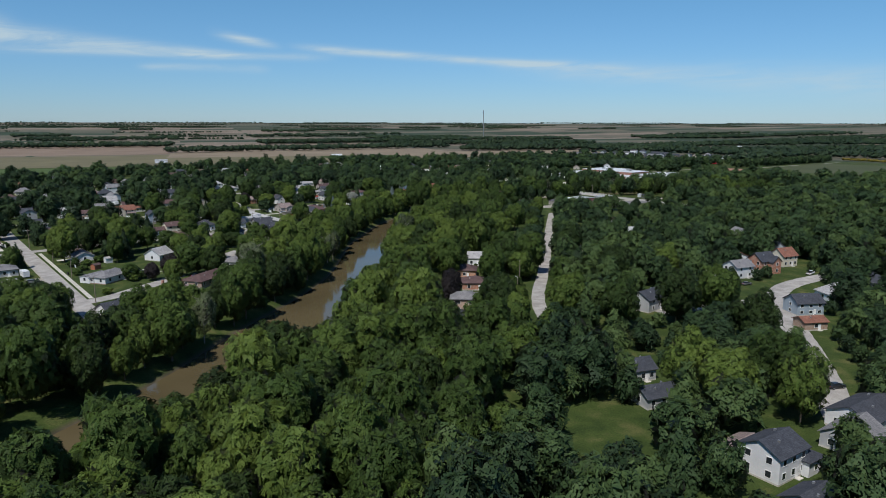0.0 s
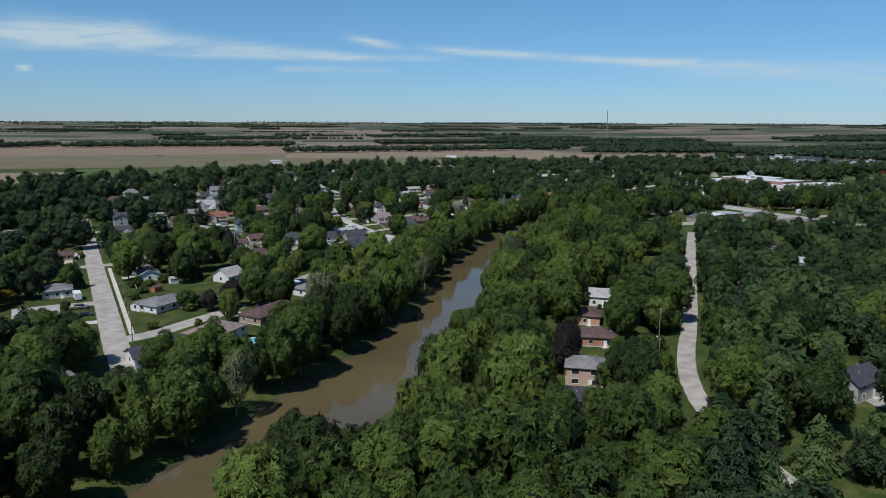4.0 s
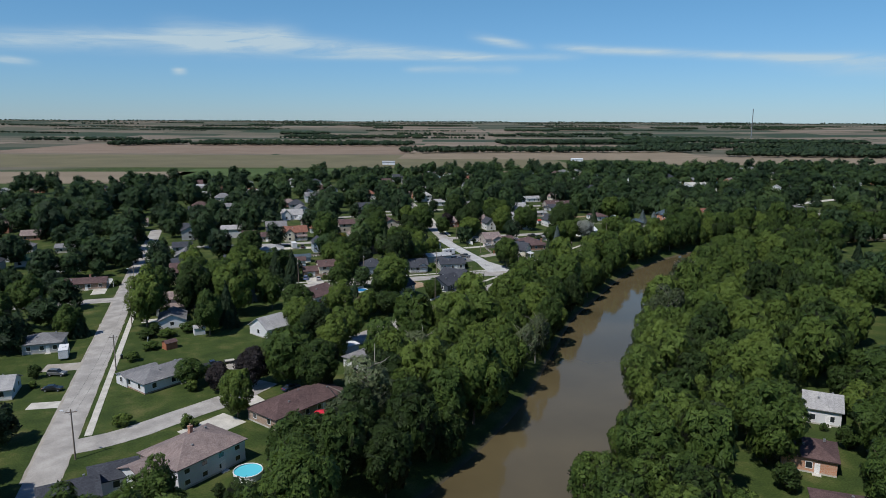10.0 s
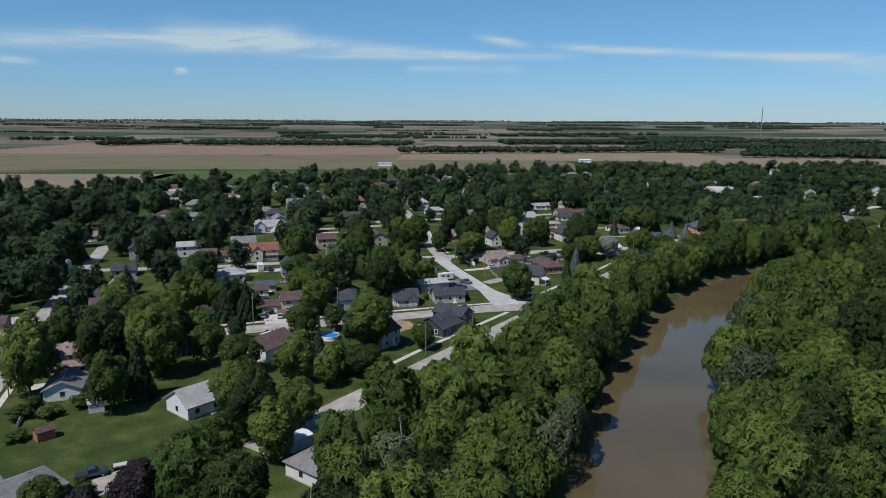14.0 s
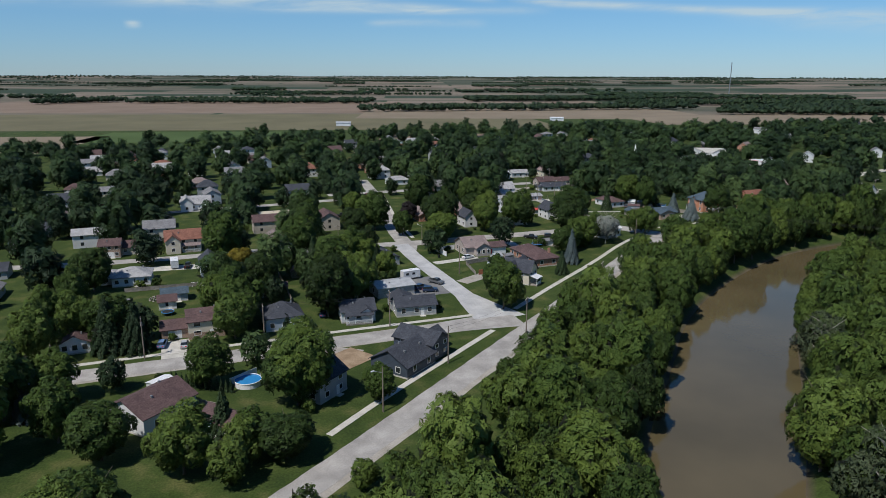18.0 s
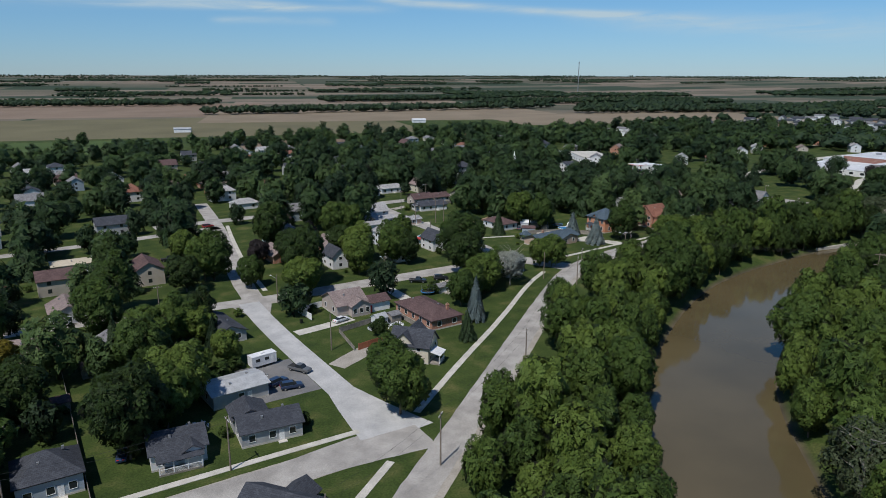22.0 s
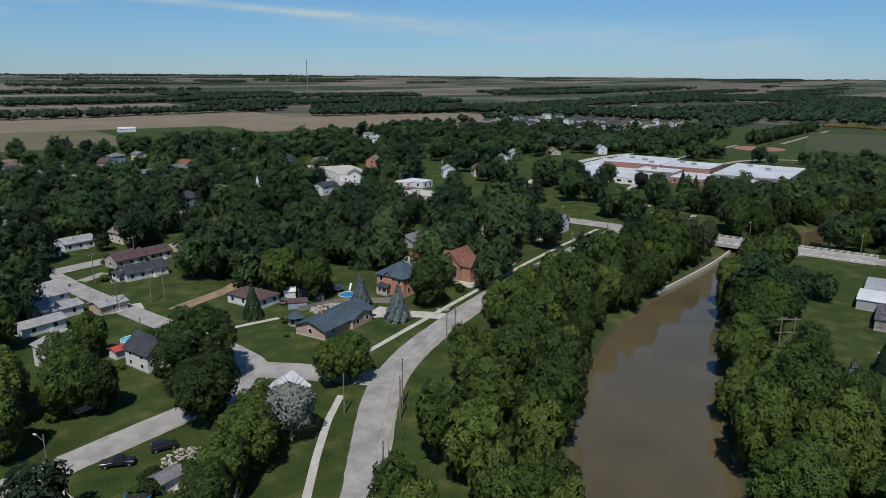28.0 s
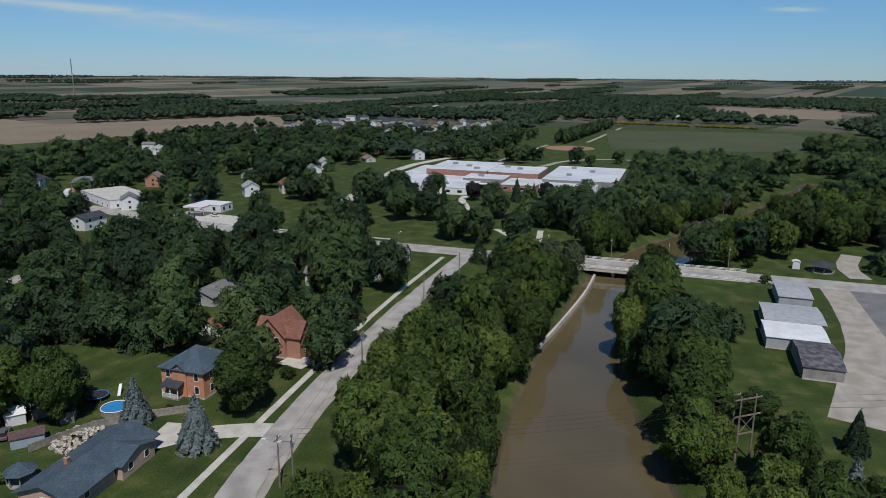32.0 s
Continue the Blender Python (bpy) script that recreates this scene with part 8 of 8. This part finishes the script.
def cable(a, b, sag=0.9, r=0.018, spread=((-0.9,), (0.9,))):
    """Hanging lines between two poles, one thing for each."""
    for (u,) in spread:
        d = (b - a).normalized()
        side_ = Vector((-d.y, d.x, 0)) * u
        pts = [a.lerp(b, i / 10) + side_ - Vector((0, 0, sag * 4 * (i / 10) * (1 - i / 10))) for i in range(11)]
        bm = bmesh.new()
        rings = [[bm.verts.new(p + Vector((-d.y, d.x, 0)) * (r * math.cos(k_ * math.pi / 2)) + Vector((0, 0, r * math.sin(k_ * math.pi / 2)))) for k_ in range(4)] for p in pts]
        for p, q in zip(rings, rings[1:]):
            for k_ in range(4):
                bm.faces.new((p[k_], p[(k_ + 1) % 4], q[(k_ + 1) % 4], q[k_]))
        bm.faces.new(rings[0][::-1])
        bm.faces.new(rings[-1])
        ob = part("power_cable", bm, TYRE)
        tagged(ob, "thin dark overhead cable between poles", "cable")


row = [pole(52.9, 269.4, 10.5, 150), pole(54.6, 320, 10), pole(54.6, 362, 10), pole(51.5, 408, 10.5, 200)]
for a, b in zip(row, row[1:]):
    cable(a, b)
row = [pole(112.8, 405.6, 10.5, None, True, 90, True), pole(140, 406.4, 10, None, True, 90), pole(172, 406.2, 10, None, True, 90)]
for a, b in zip(row, row[1:]):
    cable(a, b)
row = [pole(156.8, 361.2, 9.5, 150, False, 40), pole(177.4, 378.6, 9, None, False, 40), pole(202.6, 388.4, 10, None, True, 40), pole(240, 411, 10, None, True, 40), pole(274.4, 439.4, 10, None, True, 40), pole(301, 456.6, 10.5, None, True, 30), pole(333.7, 465.8, 10.5, 130, True, 20, True), pole(380, 475.4, 10, None, True, 5), pole(430, 479, 10, None, True, 5)]
for a, b in zip(row, row[1:]):
    cable(a, b)
row = [pole(209.6, 486.6, 8.6, 120, False), pole(245, 486.4, 9, 100, False)]
pole(208, 445.4, 9.4, None, False)
pole(178, 491, 9.5)
row = [pole(308.8, 557, 10.5), pole(311.6, 554.6, 10.5), pole(309.6, 589.5, 10), pole(331, 601.4, 10, 200), pole(299, 558, 9, 90)]
cable(row[0], row[2])
pole(291.4, 463.8, 9, None, False)
pole(296, 453.2, 9.5, None, True, 50)
pole(334.4, 468.8, 9.5, 120, True, 0)
pole(173.8, 175.6, 10.5, 20, True, 45)
pole(196, 197, 10.5, None, True, 45)
pole(286, 525, 9, None, False)
pole(459.6, 477.4, 9, None, True)
pole(481.5, 508, 9, 0, True)
for by in (392, 412, 432, 455):
    pole(500.8, by, 8.5, 180, False, label="slim street lamp on the bridge")
H = thing("power_pylon", 368.6, 396.6, 0, -52, "tall timber H-frame power pylon on a lawn", "pylon")
for u in (-1.6, 1.6):
    bm = bmesh.new()
    rod(bm, (u, 0, -0.5), (u, 0, 12.5), 0.2, 0.13, 9)
    part("pole", bm, WOOD_POLE, H)
for z in (11.8, 8.6, 5.2):
    part("crossbeam", boxes((-2.9, 2.9, -0.09, 0.09, z, z + 0.22)) if z > 6 else boxes((-1.6, 1.6, -0.09, 0.09, z, z + 0.22)), WOOD_POLE, H)
bm = bmesh.new()
rod(bm, (-1.6, 0, 5.4), (1.6, 0, 8.6), 0.07, 0.07, 6)
rod(bm, (1.6, 0, 5.4), (-1.6, 0, 8.6), 0.07, 0.07, 6)
part("brace", bm, WOOD_POLE, H)
pole(371.6, 398.4, 11.5, None, True, -52)
cable(Vector((368.6, 396.6, 11.8)), Vector((333.7, 465.8, 10.2)), 1.6, 0.02, ((-2.4,), (-0.8,), (0.8,), (2.4,)))
cable(Vector((368.6, 396.6, 11.8)), Vector((395, 340, 12)), 1.6, 0.02, ((-2.4,), (0.0,), (2.4,)))

mast = thing("radio_mast", 1838, 2066, 0, 0, "very tall thin lattice radio mast on the plain", "mast")
part("mast", boxes((-0.9, 0.9, -0.9, 0.9, -2, 104)), STEEL, mast)


# ---- fences ----
def fence(points, h, material, label, slat=0.55, name="fence", gap=0.03, post=2.4):
    """Upright boards between posts along a bent line."""
    ob = thing(name, points[0][0], points[0][1], 0, 0, label, "fence")
    for (ax, ay), (bx, by) in zip(points, points[1:]):
        n_ = max(1, int(math.hypot(bx - ax, by - ay) / post))
        a = math.degrees(math.atan2(by - ay, bx - ax))
        step = math.hypot(bx - ax, by - ay) / n_
        key = ("fence", round(step, 2), h, slat, material.name)
        if key not in CACHE:
            me = bpy.data.meshes.new("panel")
            k_ = max(2, int(step / slat))
            s = step / k_
            bm = bmesh.new()
            plan = [q for i in range(k_) for q in ((i * s + gap / 2, -0.03), ((i + 1) * s - gap / 2, -0.03), ((i + 1) * s - gap / 2, 0.0), ((i + 1) * s + gap / 2, 0.0))][:-2]
            plan += [(step - gap / 2, 0.03), (gap / 2, 0.03)]
            foot, top = [[bm.verts.new((u, v, z_)) for u, v in plan] for z_ in (0.06, h)]
            bm.faces.new(foot[::-1])
            bm.faces.new(top)
            for i in range(len(plan)):
                j = (i + 1) % len(plan)
                bm.faces.new((foot[i], foot[j], top[j], top[i]))
            bm.to_mesh(me)
            bm.free()
            pm = bpy.data.meshes.new("post")
            bm = boxes((-0.06, 0.06, -0.06, 0.06, -0.4, h + 0.12))
            bm.to_mesh(pm)
            bm.free()
            CACHE[key] = me, pm
        for i in range(n_):
            m = pose(ax + (bx - ax) * i / n_ - points[0][0], ay + (by - ay) * i / n_ - points[0][1], 0, 0, 0, a)
            part("panel", CACHE[key][0], material, ob, m=m)
            part("post", CACHE[key][1], material, ob, m=m)
    return ob


fence([(211.5, 475.5), (212.2, 467.5)], 1.8, TRIM, "white panelled garden fence", 0.9)
fence([(211.5, 475.5), (219, 476.5)], 1.8, TRIM, "white panelled garden fence", 0.9)
fence([(214.5, 455), (212.5, 442)], 1.2, WOOD_GREY, "weathered grey board fence round a yard")
fence([(214.5, 455), (233, 458.5)], 1.5, WOOD_GREY, "weathered grey board fence round a yard")
fence([(233.5, 458), (233.2, 441)], 1.4, WOOD_GREY, "weathered grey board fence beside a bungalow")
fence([(213.5, 441.8), (222, 443.4)], 1.7, WOOD_RED, "red-stained wooden fence along a lane", 0.2)
fence([(18, 429), (41, 430.5), (42.5, 421)], 1.8, TRIM, "tall white board fence behind a house", 0.9)
fence([(339.5, 512.5), (347, 505), (352, 498.5)], 1.7, WOOD_GREY, "weathered grey board fence by a pool", 0.3)
fence([(329, 516.5), (334, 514.8), (339.5, 512.5)], 1.6, WOOD_GREY, "weathered grey board fence round rubble", 0.3)
fence([(130, 384.2), (136, 388.2)], 1.6, TRIM, "curved white pool fence", 0.9)
fence([(122, 378), (127, 373.4)], 1.5, WOOD_GREY, "weathered fence beside a deck", 0.3)
fence([(151, 408), (151.5, 440), (152, 468)], 1.3, WOOD_GREY, "long dark garden fence between plots", 0.5)
fence([(112, 500), (112.5, 540), (140, 542)], 1.4, WOOD_GREY, "grey board fence round a lawn")
fence([(106, 462), (130, 461)], 1.3, WOOD_GREY, "grey board fence behind a bungalow")
fence([(334, 592), (346, 594), (360, 596)], 1.4, WOOD_GREY, "grey board fence behind bungalows")
fence([(92, 408), (91, 440)], 1.1, WOOD_GREY, "low wire and post fence", 1.2)
fence([(60.6, 353.5), (60.6, 343)], 1.2, TRIM, "short white panelled garden fence", 0.9)


# ---- pools, decks, sheds and garden things ----
def ring(r, z, tube, n_=28, k_=6):
    """A closed round tube."""
    bm = bmesh.new()
    rows_ = [[bm.verts.new(((r + tube * math.cos(6.2832 * j / k_)) * math.cos(6.2832 * i / n_), (r + tube * math.cos(6.2832 * j / k_)) * math.sin(6.2832 * i / n_), z + tube * math.sin(6.2832 * j / k_))) for j in range(k_)] for i in range(n_)]
    for i in range(n_):
        for j in range(k_):
            bm.faces.new((rows_[i][j], rows_[(i + 1) % n_][j], rows_[(i + 1) % n_][(j + 1) % k_], rows_[i][(j + 1) % k_]))
    return bm


def round_pool(x, y, r, wall_mat, water, label, h=1.2):
    ob = thing("swimming_pool", x, y, 0, 0, label, "pool")
    bm = bmesh.new()
    bmesh.ops.create_cone(bm, cap_ends=False, segments=28, radius1=r, radius2=r, depth=h)
    bmesh.ops.translate(bm, vec=(0, 0, h / 2), verts=bm.verts)
    part("wall", bm, wall_mat, ob)
    part("rim", ring(r, h, 0.1), TRIM, ob)
    bm = bmesh.new()
    bmesh.ops.create_circle(bm, cap_ends=True, segments=28, radius=r - 0.02)
    bmesh.ops.translate(bm, vec=(0, 0, h - 0.16), verts=bm.verts)
    part("pool_water", bm, water, ob)
    part("ladder", boxes((r - 0.15, r - 0.1, -0.3, -0.24, 0, h + 0.8), (r - 0.15, r - 0.1, 0.24, 0.3, 0, h + 0.8), (r - 0.15, r - 0.1, -0.3, 0.3, h + 0.7, h + 0.78)), STEEL, ob)
    return ob


round_pool(84.8, 252.2, 2.7, TRIM, POOL, "round above-ground pool with turquoise water")
round_pool(287.6, 532.4, 2.6, TRIM, POOL, "round above-ground pool with turquoise water")
round_pool(346.4, 513.6, 2.7, WOOD_GREY, POOL_BLUE, "above-ground pool with a weathered timber surround")
round_pool(133.6, 383.4, 2.8, TRIM, POOL_BLUE, "round pool behind a white fence")


def trampoline(x, y, r, label, net=True):
    ob = thing("trampoline", x, y, 0.02, 0, label, "trampoline")
    bm = bmesh.new()
    bmesh.ops.create_cone(bm, cap_ends=True, segments=20, radius1=r, radius2=r, depth=0.06)
    bmesh.ops.translate(bm, vec=(0, 0, 0.85), verts=bm.verts)
    part("mat", bm, TYRE, ob)
    part("pad", ring(r, 0.87, 0.12, 20), PLASTIC_BLUE, ob)
    for i in range(6):
        a = math.pi * i / 3
        bm = bmesh.new()
        rod(bm, (r * math.cos(a), r * math.sin(a), 0), (r * math.cos(a), r * math.sin(a), 2.4 if net else 0.9), 0.04, 0.04, 6)
        part("leg", bm, STEEL, ob)


trampoline(251, 470.5, 2.1, "round trampoline with a blue pad and net poles")
trampoline(349.8, 521.6, 2.2, "dark trampoline on a lawn", False)
trampoline(118, 436.5, 1.6, "small trampoline in a yard", False)


def gazebo(x, y, r, h, roof_mat, label, sides=8):
    ob = thing("gazebo", x, y, 0, 0, label, "gazebo")
    bm = bmesh.new()
    bmesh.ops.create_cone(bm, cap_ends=True, segments=sides, radius1=r, radius2=r, depth=0.3)
    bmesh.ops.translate(bm, vec=(0, 0, 0.1), verts=bm.verts)
    part("floor", bm, WOOD_GREY, ob)
    bm = bmesh.new()
    bmesh.ops.create_cone(bm, cap_ends=True, segments=sides, radius1=r + 0.5, radius2=0.15, depth=1.5)
    bmesh.ops.translate(bm, vec=(0, 0, h + 0.75), verts=bm.verts)
    part("roof", bm, roof_mat, ob)
    for i in range(sides):
        a = 2 * math.pi * i / sides
        cx, cy = (r - 0.1) * math.cos(a), (r - 0.1) * math.sin(a)
        part("post", boxes((cx - 0.07, cx + 0.07, cy - 0.07, cy + 0.07, 0.2, h + 0.05)), WOOD_GREY, ob)


gazebo(321.6, 509.6, 2.2, 2.3, ROOF_BLUE, "octagonal timber gazebo with a slate-blue roof")
gazebo(511, 361, 4.2, 2.6, ROOF_DARK, "open park pavilion with a dark roof")
gazebo(118.6, 371.2, 1.6, 2.2, NAVY, "dark canopy over a deck", 4)


def shed(x, y, rz, w, d, h, wm, rm, label, slope=0.5):
    ob = thing("shed", x, y, 0, rz, label, "shed")
    LOTS.append((x, y, math.hypot(w, d) / 2))
    part("wall", gable_wall(w, d, h, slope * d / 2, -0.1), wm, ob)
    part("roof", gable_roof(w, d, h, slope, 0.2, 0.1), rm, ob)
    part("door", boxes((w / 2 - 0.02, w / 2 + 0.04, -0.55, 0.55, 0, h - 0.15)), TRIM, ob)


shed(75.2, 347.6, 10, 3.2, 2.8, 2.2, WHITE, ROOF_PALE, "small white garden shed on a lawn")
shed(67.2, 335.6, 30, 3.4, 2.6, 2.0, WOOD_RED, ROOF_BROWN, "small brown wooden playhouse")
shed(336.6, 528.4, -40, 3.4, 3, 2.3, WHITE, METAL_WHITE, "small white metal shed", 0.7)
shed(340.6, 526.2, -40, 3.6, 3, 2.2, WOOD_GREY, METAL, "weathered shed with a metal roof", 0.7)
shed(331.6, 519.6, -42, 5.4, 3.2, 2.0, BLUEGREY, ROOF_BROWN, "low shed with a brown shingle roof")
shed(341.4, 520.4, 40, 5, 2.6, 2.2, WOOD_GREY, ROOF_BLUE, "timber pool house with a slate roof", 0.25)
shed(226.2, 455, 8, 3.4, 3, 2.2, WHITE, METAL, "small white shed with a grey metal roof", 0.6)
shed(230.6, 455.4, 8, 3.2, 3.2, 2.1, WOOD_GREY, ROOF_GREY, "weathered lean-to with clutter", 0.3)
shed(512.6, 369, 0, 2.4, 2.4, 2.6, WHITE, METAL_WHITE, "small white kiosk beside the road", 0.4)
shed(116.4, 386.5, 38, 4.5, 3, 2.4, METAL_WHITE, METAL_WHITE, "white awning beside a brown-roofed house", 0.2)
shed(150, 446, 0, 3.6, 3, 2.2, WOOD_GREY, ROOF_BROWN, "brown wooden garden shed on a lawn", 0.6)
shed(157, 461, 90, 3.4, 3, 2.3, WOOD_GREY, ROOF_BROWN, "tall weathered garden shed", 0.9)
shed(107, 445, 0, 3.2, 3, 2.2, GREY, ROOF_GREY, "small grey garden shed on a lawn", 0.6)
shed(96, 347, 30, 2.6, 2.2, 2.1, WHITE, METAL, "small pale shed by a cottage", 0.4)
shed(116, 316, 30, 5, 3.5, 2.4, METAL_WHITE, METAL_WHITE, "white carport canopy beneath river trees", 0.2)
shed(123, 298, 30, 4, 3, 2.3, METAL_WHITE, METAL_WHITE, "white shed beneath river trees", 0.3)

deck = thing("timber_deck", 123.6, 369.5, 0, 38, "weathered timber deck behind a house", "deck")
part("floor", boxes((-3.6, 3.6, -2.4, 2.4, 0.3, 0.45)), WOOD_GREY, deck)
for u in (-3.4, 0, 3.4):
    for v in (-2.2, 2.2):
        part("post", boxes((u - 0.07, u + 0.07, v - 0.07, v + 0.07, -0.3, 1.35)), WOOD_GREY, deck)
for v in (-2.2, 2.2):
    part("rail", boxes((-3.5, 3.5, v - 0.04, v + 0.04, 1.25, 1.35), (-3.5, 3.5, v - 0.03, v + 0.03, 0.8, 0.88)), WOOD_GREY, deck)

par = thing("parasol", 101.5, 272, 0, 0, "bright red garden parasol", "parasol")
bm = bmesh.new()
bmesh.ops.create_cone(bm, cap_ends=True, segments=10, radius1=1.5, radius2=0.05, depth=0.5)
bmesh.ops.translate(bm, vec=(0, 0, 2.5), verts=bm.verts)
part("canopy", bm, PLASTIC_RED, par)
bm = bmesh.new()
rod(bm, (0, 0, 0), (0, 0, 2.4), 0.03, 0.03, 6)
part("pole", bm, STEEL, par)


def rubble(x, y, r, n_, seed, label, material=None, s=(0.12, 0.6)):
    """A heap of broken blocks and earth."""
    rg = random.Random(seed)
    bm = bmesh.new()
    for _ in range(n_):
        a, d = rg.uniform(0, 6.28), r * math.sqrt(rg.random())
        k_ = rg.uniform(*s)
        z = max(0, (1 - d / r)) * r * 0.16
        m = pose(d * math.cos(a), d * math.sin(a), z, rg.uniform(0, 90), rg.uniform(0, 90), rg.uniform(0, 90))
        box(bm, -k_, k_, -k_ * 0.7, k_ * 0.7, -k_ * 0.4, k_ * 0.4, m)
    ob = part("rubble_heap", bm, material or RUBBLE)
    ob.matrix_basis = pose(x, y, 0.05)
    tagged(ob, label, "rubble", kind="stuff")


rubble(335.8, 511.4, 5.2, 260, 1, "heap of broken concrete and earth in a yard")
rubble(262.6, 474.2, 4.4, 170, 2, "scattered rubble and timber in a yard", None, (0.1, 0.4))
rubble(258, 469, 3.2, 90, 3, "scattered yard clutter", None, (0.08, 0.35))
rubble(229, 452, 2.6, 70, 4, "scattered yard clutter beside a shed", METAL_WHITE, (0.08, 0.35))
rubble(187.6, 440.4, 2.6, 50, 5, "pile of scrap in a gravel yard", STEEL, (0.1, 0.4))
rubble(171, 424.5, 2.2, 40, 6, "pale garden clutter beside a house", TRIM, (0.08, 0.3))
rubble(116, 452, 3.0, 60, 7, "scattered back garden clutter", WOOD_GREY, (0.1, 0.4))
rubble(127, 463, 2.6, 50, 8, "scattered back garden clutter", TRIM, (0.08, 0.35))
for bx, by, lab in ((223.2, 452.2, "small white boat with a dark cover"), (128, 428, "small upturned pale boat")):
    boat = thing("small_boat", bx, by, 0.1, 12, lab, "boat")
    part("hull", extruded([(-1.6, 0.15), (-1.7, 0.85), (1.5, 0.85), (1.9, 0.8), (1.2, 0.15)], -0.75, 0.75), METAL_WHITE, boat)
    part("cover", boxes((-1.5, 1.2, -0.7, 0.7, 0.85, 0.98)), CAR_BLUE, boat)
for wx, wy in ((209, 467), (241, 487.6), (126.5, 404.9), (54.9, 330), (339, 490.6)):
    bn = thing("wheelie_bin", wx, wy, 0.05, 20, "dark green wheeled rubbish bin", "bin")
    part("bin", boxes((-0.3, 0.3, -0.32, 0.32, 0.08, 1.0)), CAR_BLACK, bn)
    part("lid", boxes((-0.33, 0.33, -0.36, 0.36, 1.0, 1.08)), CAR_BLACK, bn)
sl = thing("garden_slide", 353.5, 519, 0.02, 30, "white plastic garden slide on a lawn", "slide")
part("chute", extruded([(-1.6, 0.1), (-1.6, 0.2), (0.6, 1.75), (0.9, 1.75), (0.9, 1.65), (0.65, 1.62)], -0.3, 0.3), TRIM, sl)
part("ladder", boxes((0.8, 0.9, -0.3, -0.24, 0, 1.7), (0.8, 0.9, 0.24, 0.3, 0, 1.7), (0.8, 0.9, -0.3, 0.3, 0.5, 0.56), (0.8, 0.9, -0.3, 0.3, 1.0, 1.06)), STEEL, sl)
st = thing("church_steeple", 420, 640, 0, 0, "slender white church steeple above the trees", "church")
part("tower", boxes((-1.3, 1.3, -1.3, 1.3, 0, 12)), WHITE, st)
bm = bmesh.new()
bmesh.ops.create_cone(bm, cap_ends=True, segments=4, radius1=1.6, radius2=0.05, depth=6)
bmesh.ops.translate(bm, vec=(0, 0, 15), verts=bm.verts)
part("spire", bm, METAL_WHITE, st)
# fuel canopy at the filling station
fc = thing("fuel_canopy", 517, 626, 0.04, 2, "small fuel canopy with pumps", "canopy")
part("roof", boxes((-3.5, 3.5, -5, 5, 4.2, 4.9)), METAL_WHITE, fc)
part("band", boxes((-3.54, 3.54, -5.04, 5.04, 4.45, 4.65)), PLASTIC_RED, fc)
for v in (-3.6, 3.6):
    part("column", boxes((-0.2, 0.2, v - 0.2, v + 0.2, 0, 4.2)), TRIM, fc)
    part("pump", boxes((-0.4, 0.4, v + 0.5, v + 1.1, 0, 1.6)), PLASTIC_RED, fc)
# far farm buildings
for i, (fx, fy, rz_, wm, rm) in enumerate(((330, 1120, -18, METAL_WHITE, METAL), (1010, 590, 10, PLASTIC_RED, METAL_WHITE), (1500, 420, 5, METAL_WHITE, METAL), (640, 1120, -18, METAL_WHITE, METAL_WHITE), (1640, 900, 10, METAL_WHITE, METAL_WHITE))):
    house(fx, fy, rz_, 18, 9, 4, "gable", 0.3, wm, rm, "large %s farm shed on the plain" % ("red" if wm is PLASTIC_RED else "white metal"), wins=(0, 0, 0, 0), vent=0, door_at=None, name="farm_shed", category="barn", base=False)
